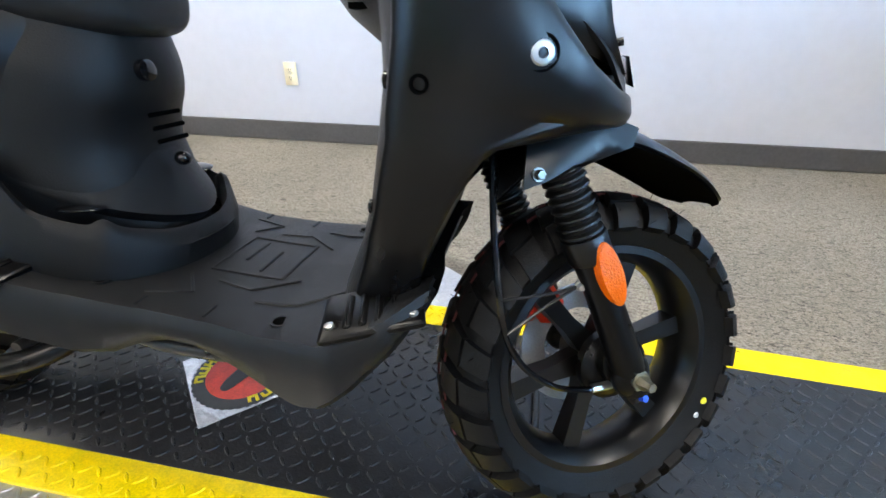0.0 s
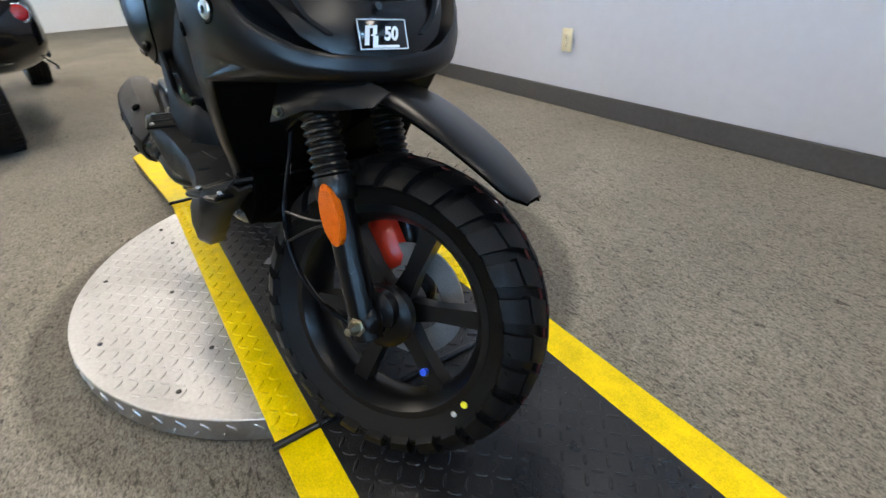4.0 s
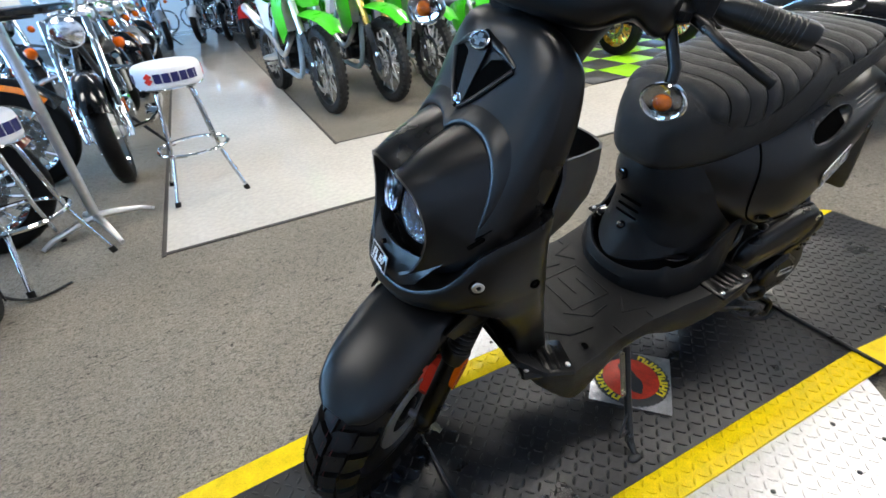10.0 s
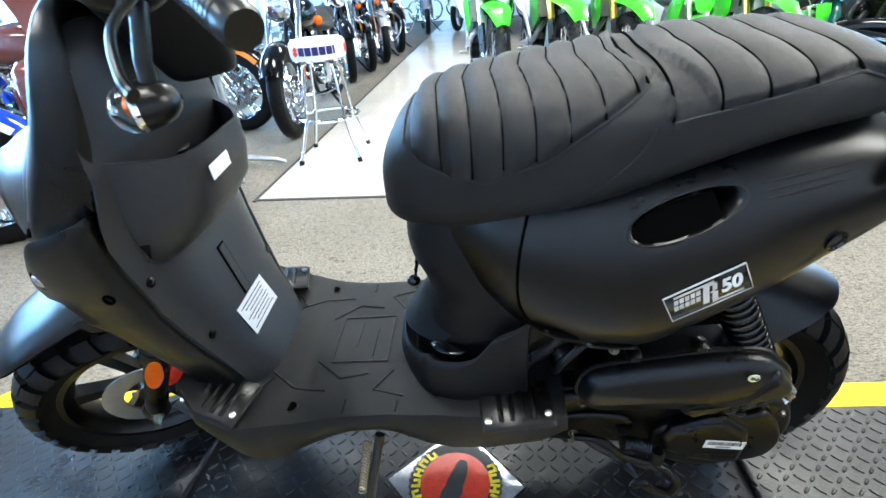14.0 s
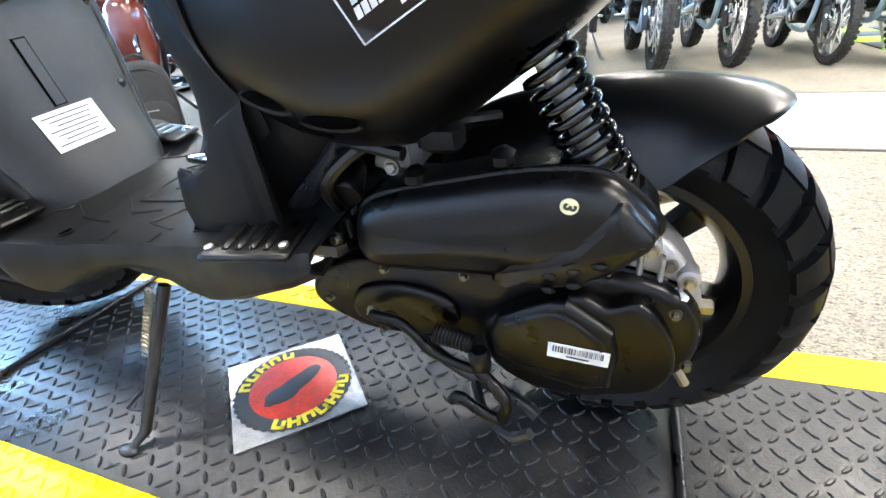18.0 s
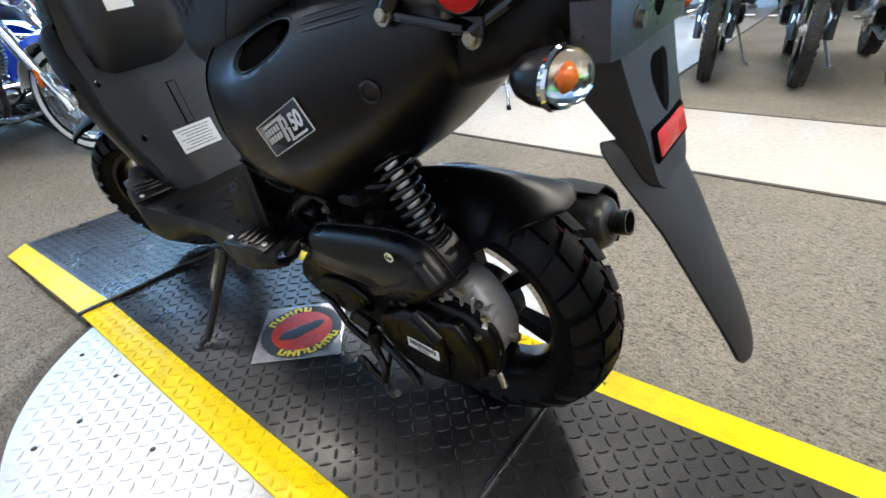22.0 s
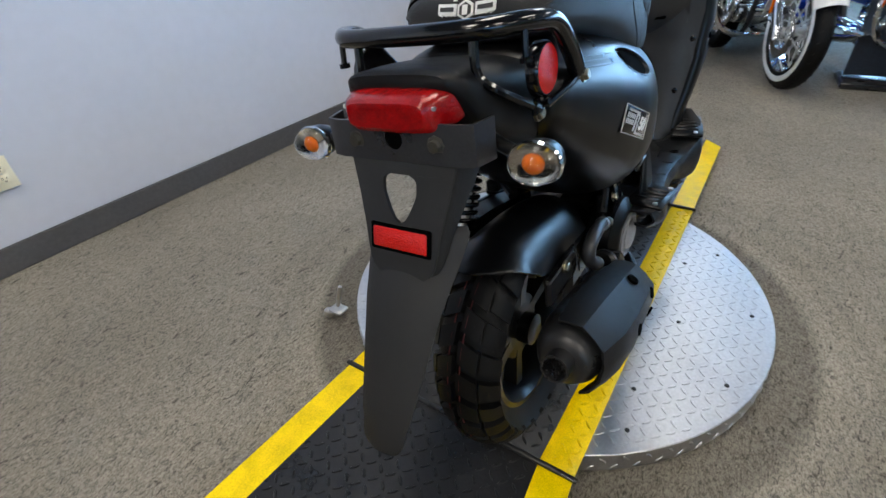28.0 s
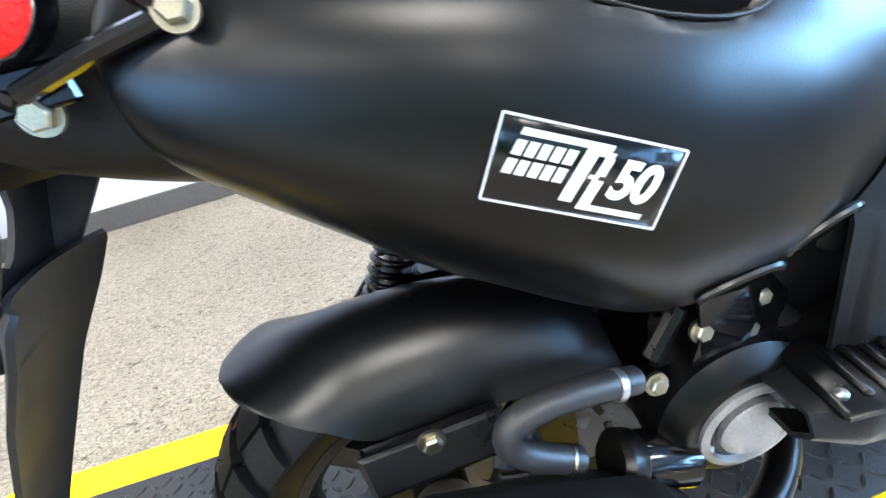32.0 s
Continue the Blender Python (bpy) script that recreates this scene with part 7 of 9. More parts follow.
part("starter_hose", G().tube(spl([(-0.262, -0.124, 0.392), (-0.300, -0.130, 0.406), (-0.344, -0.134, 0.414), (-0.376, -0.135, 0.406), (-0.382, -0.135, 0.384), (-0.362, -0.135, 0.360), (-0.325, -0.134, 0.335)], 6), 0.0125, 12), M_GREYPIPE, scooter, "dull grey rubber hose")
part("hose_clamp", G().lathe([(0.0135, -0.004), (0.0142, -0.003), (0.0142, 0.003), (0.0135, 0.004)], 20, m=along((-0.282, -0.128, 0.399), (-0.30, -0.130, 0.406))), M_STEEL, starter, "bright hose clamp")
part("hose_clamp", G().lathe([(0.0135, -0.002), (0.0142, -0.001), (0.0142, 0.001), (0.0135, 0.002)], 20, m=along((-0.335, -0.134, 0.341), (-0.325, -0.134, 0.335))), M_ZINCY, starter, "yellow zinc wire clamp")
part("link_plate", G().box((0, 0, 0), (0.085, 0.006, 0.024), frame_from((-0.360, -0.125, 0.318), (0.9, 0, -0.32), (0, 1, 0)), 0.003), M_BRACKET, starter)
part("bracket_plate", G().box((-0.185, -0.105, 0.405), (0.10, 0.012, 0.06), pose(0, 0, 0), 0.005).tube([(-0.21, -0.11, 0.44), (-0.24, -0.115, 0.40)], 0.009, 8), M_ENGINE, scooter)
for p in ((-0.246, -0.130, 0.385), (-0.20, -0.125, 0.42), (-0.135, -0.115, 0.425), (-0.15, -0.12, 0.40)):
    bolt(eng, p, (0, -1, 0.2), 0.008, M_ZINCY)
part("heat_shroud", G().sheet([[(x, -0.100 - d, z) for x, z, d in row] for row in (((-0.09, 0.45, 0), (-0.10, 0.40, 0.008), (-0.115, 0.35, 0.01)), ((-0.16, 0.462, 0.02), (-0.165, 0.41, 0.03), (-0.17, 0.37, 0.03)), ((-0.20, 0.455, 0.02), (-0.205, 0.42, 0.03), (-0.21, 0.385, 0.025)))], 0.004), M_GLOSS, scooter)
ep = part("exhaust_pipe", G().tube(spl([(-0.06, -0.05, 0.245), (-0.09, -0.12, 0.215), (-0.16, -0.165, 0.205), (-0.24, -0.180, 0.235), (-0.30, -0.180, 0.262)], 6), 0.0165, 14), M_ENGINE, scooter, "black exhaust pipe")
MA, MB = Vector((-0.250, -0.175, 0.252)), Vector((-0.625, -0.170, 0.350))
muf = part("muffler", G().lathe([(0.030, 0), (0.050, 0.035), (0.062, 0.09), (0.064, 0.22), (0.060, 0.300), (0.052, 0.345), (0.042, 0.365), (0.030, 0.372)], 36, m=along(MA, MB)), M_BLACKSTEEL, scooter, "black exhaust muffler")
part("tail_pipe", G().lathe([(0.022, 0.365), (0.022, 0.40), (0.0185, 0.40), (0.0185, 0.37)], 24, m=along(MA, MB), loop=True), M_BLACKSTEEL, muf)
# angular heat shield over the muffler
dm = (MB - MA).normalized()
up = Vector((0, 0, 1)) - dm * dm.z
up.normalize()
sd = dm.cross(up)
rr = []
for t in (0.03, 0.06, 0.15, 0.22, 0.30, 0.345, 0.36):
    k = float(np.interp(t, [0.03, 0.06, 0.22, 0.30, 0.36], [0.75, 0.95, 1.12, 1.10, 0.90]))
    row = []
    for a in (-62, -48, -22, 2, 26, 48, 68, 88, 104):
        rad = 0.067 * k * (1.03 if a in (-48, 26, 68) else 0.99)
        outv = -sd if sd.y > 0 else sd
        row.append(MA + dm * t + (outv * math.cos(radians(a)) + up * math.sin(radians(a))) * rad)
    rr.append(row)
hsd = part("heat_shield", G().sheet(rr, 0.004), M_GRAIN, muf, "angular black plastic heat shield", smooth=22)
outv = -sd if sd.y > 0 else sd
for t, a in ((0.145, 58), (0.215, 4), (0.075, -20), (0.09, 20)):
    c = MA + dm * t + (outv * math.cos(radians(a)) + up * math.sin(radians(a))) * 0.0722 * (1.05 if t > 0.12 else 0.95)
    part("bolt_pocket", G().lathe([(0.0105, -0.004), (0.0105, 0.0012)], 18, m=along(c, c + (outv * math.cos(radians(a)) + up * math.sin(radians(a))))), M_INNER, hsd)
part("hanger", G().box((-0.44, -0.105, 0.375), (0.13, 0.012, 0.055), pose(0, 0, 0), 0.006), M_BLACKSTEEL, muf)
bolt(muf, (-0.441, -0.113, 0.396), (0, -1, 0), 0.009, M_ZINCY)

# ---------------------------------------------------------------- stands
side = part("side_stand", G().tube([(0.150, 0.150, 0.250), (0.170, 0.195, 0.165), (0.193, 0.262, 0.045), (0.200, 0.288, 0.034)], [0.009, 0.009, 0.0085, 0.006], 12), M_BLACKSTEEL, scooter, "lowered black side stand")
part("stand_foot", G().ball((0.204, 0.290, 0.034), (0.018, 0.011, 0.006)), M_BLACKSTEEL, side)
part("stand_loop", G().tube(spl([(0.178, 0.222, 0.120), (0.215, 0.245, 0.085), (0.220, 0.250, 0.075), (0.185, 0.245, 0.075)], 5), 0.003, 6), M_BLACKSTEEL, side)
cp = []
for k in range(120):
    t = k / 119
    a = 2 * math.pi * 16 * t
    c = Vector((0.172, 0.160, 0.245)).lerp(Vector((0.188, 0.205, 0.155)), t)
    cp.append(c + Vector((math.cos(a) * 0.0065, 0, math.sin(a) * 0.0065)))
part("stand_spring", G().tube(cp, 0.0016, 6), M_ZINCY, side, "yellow zinc return spring")
cs = G()
for s in (-1, 1):
    cs.tube(spl([(-0.20, s * 0.09, 0.185), (-0.26, s * 0.105, 0.14), (-0.36, s * 0.125, 0.11), (-0.385, s * 0.135, 0.10)], 5), 0.009, 10)
cs.tube([(-0.20, -0.1, 0.185), (-0.20, 0.1, 0.185)], 0.010, 10)
ct = part("centre_stand", cs, M_BLACKSTEEL, scooter, "folded black centre stand")
part("stand_lever", G().tube(spl([(-0.30, 0.12, 0.125), (-0.32, 0.155, 0.115), (-0.36, 0.185, 0.120), (-0.385, 0.190, 0.140)], 5), 0.0065, 8), M_BLACKSTEEL, ct)

# ---------------------------------------------------------------- decal sheet on the deck
PC = Vector((0.032, 0.019, KZ + 0.0036))
pm = frame_from(PC, (-0.72, -0.69, 0), (0.69, -0.72, 0))
dec = thing("deck_decal", "clear square sheet printed with a round red and yellow emblem", "decal", pm)
part("sheet", G().box((0, 0, 0), (0.204, 0.204, 0.0010)), mat("laminated_sheet", (0.55, 0.55, 0.56), 0.18, metal=0.6, var=0.35, scale=40, bump=0.6, bscale=70), dec, "crinkled clear laminate")
part("ring", G().lathe([(0.097, 0.0005), (0.097, 0.0011), (0.070, 0.0012), (0.068, 0.0005)], 64, loop=True), M_PRINT, dec)
part("red_field", G().lathe([(0.074, 0.0005), (0.073, 0.0014), (0.001, 0.0015)], 64), mat("red_print", (0.62, 0.045, 0.02), 0.35, var=0.3, scale=30), dec, "red printed field")
gear_l = G()
for k in range(40):
    a = 2 * math.pi * k / 40
    gear_l.box((0.0955, 0, 0.0013), (0.007, 0.0075, 0.0006), pose(0, 0, 0, 0, 0, math.degrees(a)))
part("chain_ring", gear_l, M_GREYPIPE, dec)
M_YPRINT = mat("yellow_print", (0.85, 0.66, 0.03), 0.4, var=0.1, scale=30)
def letter_bars(y, w, h, turn, kind):
    """Three strokes in place of one unread letter."""
    g = G().box((-w * 0.36, y, 0.0016), (w * 0.34, h, 0.0005), pose(0, 0, 0, 0, 0, turn))
    g.box((0.08 * w, y + h * (0.38, -0.38, 0.0)[kind], 0.0016), (w * 0.8, h * 0.30, 0.0005), pose(0, 0, 0, 0, 0, turn))
    g.box((w * 0.36, y + h * (0.1, -0.1, 0.0)[kind], 0.0016), (w * 0.32, h * (0.8, 0.8, 1.0)[kind], 0.0005), pose(0, 0, 0, 0, 0, turn))
    part("letter_bar", g, M_YPRINT, dec)


for k in range(5):
    letter_bars(0.0832, 0.0185, 0.0185, 66 - 17 * k, k % 3)
for k in range(7):
    letter_bars(-0.0832, 0.0195, 0.0200, -24 + 16 * k, (k + 1) % 3)
part("silhouette", G().ball((0, 0, 0.0016), (0.018, 0.058, 0.0008), pose(0, 0, 0, 0, 0, -62)).ball((0.0, 0.0, 0.0017), (0.030, 0.020, 0.0008), pose(-0.02, -0.012, 0, 0, 0, 10)).ball((0, 0, 0.0017), (0.022, 0.012, 0.0008), pose(0.03, 0.02, 0, 0, 0, 30)), M_PRINT, dec)
# ---------------------------------------------------------------- showroom things
def paint(name, c, rough=0.16, metal=0.0):
    return mat(name, c, rough, metal=metal, var=0.06, scale=5, rvar=0.2, coat=0.5)


P_GREEN = paint("green_plastic", (0.045, 0.52, 0.012), 0.3)
P_BLUE = paint("deep_blue_paint", (0.010, 0.045, 0.42))
P_WHITE = paint("white_paint", (0.78, 0.78, 0.76))
P_BROWN = paint("brown_red_paint", (0.115, 0.022, 0.012))
P_ORANGE = paint("orange_paint", (0.75, 0.20, 0.02))
P_RED = paint("red_paint", (0.42, 0.02, 0.018))
P_TEAL = paint("teal_paint", (0.01, 0.14, 0.13))
P_SILVER = paint("silver_paint", (0.5, 0.51, 0.53), 0.25, 0.6)
M_GOLD = mat("gold_anodised", (0.78, 0.50, 0.14), 0.28, metal=1.0, var=0.06)
M_FRAMEBLUE = mat("pale_blue_frame_paint", (0.34, 0.46, 0.56), 0.35, var=0.06)
M_ALUM = mat("bare_aluminium", (0.58, 0.58, 0.58), 0.3, metal=1.0, var=0.12, scale=25)
M_SEATB = mat("black_saddle", (0.014, 0.014, 0.014), 0.5, var=0.15, bump=0.3, bscale=500)
M_TREAD = mat("knobby_rubber", (0.014, 0.014, 0.014), 0.65, var=0.2, bump=0.3, bscale=300)
M_LAMPG = mat("lamp_reflector", (0.72, 0.75, 0.78), 0.1, metal=1.0, var=0.2, scale=60, bump=0.5, bscale=90)
M_SPOKE = mat("bright_spoke_steel", (0.75, 0.75, 0.75), 0.35, metal=0.7, var=0.05)
M_DISC = mat("brake_steel", (0.5, 0.5, 0.5), 0.25, metal=1.0, var=0.1, scale=40)
M_WOOD = mat("shelf_board", (0.22, 0.16, 0.11), 0.6, var=0.25, scale=9)
M_FABRIC = mat("black_pack_fabric", (0.012, 0.012, 0.013), 0.8, var=0.2, bump=0.6, bscale=600)
M_BANNER = mat("black_banner_vinyl", (0.02, 0.02, 0.021), 0.5, var=0.1)
M_PAPER = mat("printed_paper", (0.72, 0.72, 0.70), 0.6, var=0.05)
M_INK = mat("navy_ink", (0.015, 0.015, 0.10), 0.4)
M_REDINK = mat("red_ink", (0.75, 0.035, 0.02), 0.4)
M_CUSHION = mat("white_vinyl", (0.76, 0.76, 0.78), 0.35, var=0.04, bump=0.1, bscale=300)
M_WSHIELD = mat("clear_windshield", (0.9, 0.95, 0.95), 0.02, var=0.0, trans=1.0, ior=1.3)
ROT_Y = Matrix.Rotation(radians(90), 4, "X")


def bike_wheel(th, name, x, R, w, rim_mat, style="wire", n=32, knob=False, disc=True, white=False, hub_mat=None):
    """A motorcycle wheel standing at x: hub, tyre, rim, spokes and brake disc."""
    hub = G()
    hub.lathe([(0.012, -w * 0.75), (0.03, -w * 0.7), (0.038, -w * 0.3), (0.024, -w * 0.2), (0.024, w * 0.2), (0.038, w * 0.3), (0.03, w * 0.7), (0.012, w * 0.75)], 16)
    wh = part(name, hub, hub_mat or M_ALUM, th, m=Matrix.Translation((x, 0, R)) @ ROT_Y)
    s = w * (0.95 if not knob else 1.0)
    h = s * (0.9 if knob else 0.85)
    ri = R - h
    prof = []
    for k in range(13):
        a = math.pi * (k / 12 - 0.5)
        prof.append((ri + h * max(0, math.cos(a)) ** 0.62 * (0.93 if knob else 1.0), s / 2 * math.copysign(abs(math.sin(a)) ** 0.8, math.sin(a)) * (1.0 if abs(math.sin(a)) < 0.95 else 0.85)))
    ty = G().lathe(prof, 44, caps=False, loop=True)
    if knob:
        for k in range(42):
            a = 2 * math.pi * k / 42
            for y, d in ((-0.37, 0.012), (0, 0.0), (0.37, 0.012)):
                aa = a + (0.075 if y == 0 else 0)
                ty.box((R - 0.011 - d, 0, y * s), (0.024, 0.027, s * 0.24), m=Matrix.Rotation(aa, 4, "Z"))
    else:
        for k in range(36):
            for sg in (-1, 1):
                ty.box((R - 0.004 - 0.0 * sg, 0, sg * s * 0.2), (0.004, 0.005, s * 0.26), m=Matrix.Rotation(2 * math.pi * (k + 0.25 * sg) / 36, 4, "Z") @ Matrix.Rotation(0.5 * sg, 4, "X"))
    part("tyre", ty, M_TREAD if knob else M_RUBBER, wh)
    if white:
        part("whitewall", G().lathe([(ri + 0.02, s * 0.46), (ri + 0.028, s * 0.505), (ri + h * 0.5, s * 0.5), (ri + h * 0.55, s * 0.46)], 44, caps=False).lathe([(ri + 0.02, -s * 0.46), (ri + 0.028, -s * 0.505), (ri + h * 0.5, -s * 0.5), (ri + h * 0.55, -s * 0.46)], 44, caps=False), P_WHITE, wh, "white tyre wall band")
    part("rim", G().lathe([(ri + 0.012, -s * 0.42), (ri + 0.014, -s * 0.36), (ri - 0.006, -s * 0.28), (ri - 0.018, 0), (ri - 0.006, s * 0.28), (ri + 0.014, s * 0.36), (ri + 0.012, s * 0.42), (ri - 0.004, s * 0.40), (ri - 0.016, s * 0.2), (ri - 0.026, 0), (ri - 0.016, -s * 0.2), (ri - 0.004, -s * 0.40)], 44, caps=False, loop=True), rim_mat, wh)
    sp_ = G()
    if style == "wire":
        for k in range(n):
            a = 2 * math.pi * k / n
            sg = 1 if k % 2 else -1
            b = a + (0.9 if (k // 2) % 2 else -0.9)
            sp_.tube([(0.036 * math.cos(a), 0.036 * math.sin(a), sg * w * 0.3), ((ri - 0.02) * math.cos(a + 0.18 * (b - a)), (ri - 0.02) * math.sin(a + 0.18 * (b - a)), sg * 0.006)], 0.003, 4)
        part("spoke_lacing", sp_, M_SPOKE, wh)
    else:
        for k in range(n):
            a = 2 * math.pi * k / n
            for sg in (-1, 1) if style == "split" else (0,):
                b = a + sg * 0.16
                sp_.tube([(0.03 * math.cos(a), 0.03 * math.sin(a), 0), ((ri + 0.03) * 0.5 * math.cos((a + b) / 2), (ri + 0.03) * 0.5 * math.sin((a + b) / 2), s * 0.12), ((ri - 0.01) * math.cos(b), (ri - 0.01) * math.sin(b), 0)], [0.016, 0.010, 0.013], 6)
        part("cast_spoke", sp_, rim_mat, wh)
    if disc:
        rd = ri * 0.62
        for sg in (-1, 1):
            d = G().lathe([(rd, sg * w * 0.62), (rd, sg * w * 0.62 + 0.004), (rd - 0.045, sg * w * 0.62 + 0.004), (rd - 0.045, sg * w * 0.62)], 36, caps=False, loop=True)
            car = [(0.022 if k % 2 else rd - 0.03) for k in range(24)]
            d.loft([[(r_ * math.cos(a), r_ * math.sin(a), sg * w * 0.62 + hh) for r_, a in zip(car, (2 * math.pi * k / 24 for k in range(24)))] for hh in (0.001, 0.003)])
            part("brake_disc", d, M_DISC, wh)
    return wh


def arch(R, a0, a1, w, cx, cz, bulge=0.35, n=14, k=9, t=0.005):
    """A mudguard round (cx, cz) from angle a0 to a1 (degrees, 90 is the top)."""
    rows = []
    for i in range(n + 1):
        a = radians(a0 + (a1 - a0) * i / n)
        row = []
        for j in range(k):
            u = j / (k - 1) * 2 - 1
            r = R - w * bulge * abs(u) ** 2.4
            row.append((cx + r * math.cos(a), u * w / 2, cz + r * math.sin(a)))
        rows.append(row)
    return G().sheet(rows, t)


def blob(keys, n=20, p=2.4, steps=4, g=None):
    """A soft body through sections x, half width, z low, z high."""
    rows = spl(keys, steps)
    rings = []
    for x, hw, lo, hi in rows:
        r = []
        for j in range(n):
            a = 2 * math.pi * j / n
            c, s = math.cos(a), math.sin(a)
            r.append((x, hw * math.copysign(abs(c) ** (2 / p), c), (lo + hi) / 2 + (hi - lo) / 2 * math.copysign(abs(s) ** (2 / p), s)))
        rings.append(r)
    return (g or G()).loft(rings)


CORNER = [(1, -0.8), (1, 0.8), (0.8, 1), (-0.8, 1), (-1, 0.8), (-1, -0.8), (-0.8, -1), (0.8, -1)]


def engine_block(th, x, z, style="vee", metal=None):
    """Crankcase with finned cylinders."""
    metal = metal or M_ALUM
    case = G().box((x, 0, z), (0.34, 0.24, 0.2), b=0.05)
    case.lathe([(0.09, -0.16), (0.105, -0.145), (0.105, 0.145), (0.09, 0.16)], 24, m=Matrix.Translation((x - 0.05, 0, z)) @ ROT_Y)
    case.lathe([(0.055, -0.165), (0.07, -0.155), (0.07, 0.155), (0.055, 0.165)], 20, m=Matrix.Translation((x + 0.12, 0, z - 0.01)) @ ROT_Y)
    e = part("engine", case, metal, th)
    for dx, lean in ((0.12, 25), (-0.12, -25)) if style == "vee" else ((0.05, 8),):
        f = G()
        m = Matrix.Translation((x + dx * 0.5, 0, z + 0.08)) @ Matrix.Rotation(radians(lean), 4, "Y")
        rings = [[(qx * 0.06, qy * 0.065, -0.01) for qx, qy in CORNER]]
        for k in range(9):
            z_, e_ = 0.03 + k * 0.022, 0.075 - 0.002 * abs(k - 5)
            for hh, ee in ((-0.006, 0.06), (-0.005, e_), (0.005, e_), (0.006, 0.06)):
                rings.append([(qx * ee, qy * (ee + 0.01), z_ + hh) for qx, qy in CORNER])
        rings += [[(qx * 0.065, qy * 0.07, z_) for qx, qy in CORNER] for z_ in (0.235, 0.27)] + [[(qx * 0.04, qy * 0.045, 0.285) for qx, qy in CORNER]]
        f.loft(rings, m=m)
        part("cylinder", f, metal if style == "vee" else M_ENGINE, e)
    part("clutch_cover", G().lathe([(0.07, 0.0), (0.068, 0.016), (0.03, 0.024), (0.002, 0.025)], 24, m=Matrix.Translation((x + 0.02, -0.155, z - 0.01)) @ Matrix.Rotation(radians(90), 4, "X")), M_CHROME, e)
    return e


def handlebar(th, x, z, w, rise, back, grips=True):
    pts = [(x + 0.0, 0, z), (x, 0.07, z), (x - 0.02, 0.13, z + rise * 0.8), (x - back * 0.5, w * 0.3, z + rise), (x - back, w / 2, z + rise * 0.95)]
    pts = [(a, -b, c) for a, b, c in pts[:0:-1]] + pts
    part("handlebar", G().tube([tuple(q) for q in spl(pts, 4)], 0.013, 10), M_CHROME if rise < 0.2 else M_BLACKSTEEL, th)
    for sg in (-1, 1):
        part("grip", G().tube([(x - back * 0.72, sg * w * 0.39, z + rise * 0.97), (x - back * 1.02, sg * w * 0.51, z + rise * 0.95)], 0.018, 10), M_BOOT, th)
        part("lever", G().tube([(x - back * 0.55, sg * w * 0.34, z + rise), (x - back * 0.55 + 0.05, sg * w * 0.36, z + rise), (x - back * 0.9 + 0.06, sg * w * 0.5, z + rise - 0.01)], 0.006, 6), M_ALUM, th)


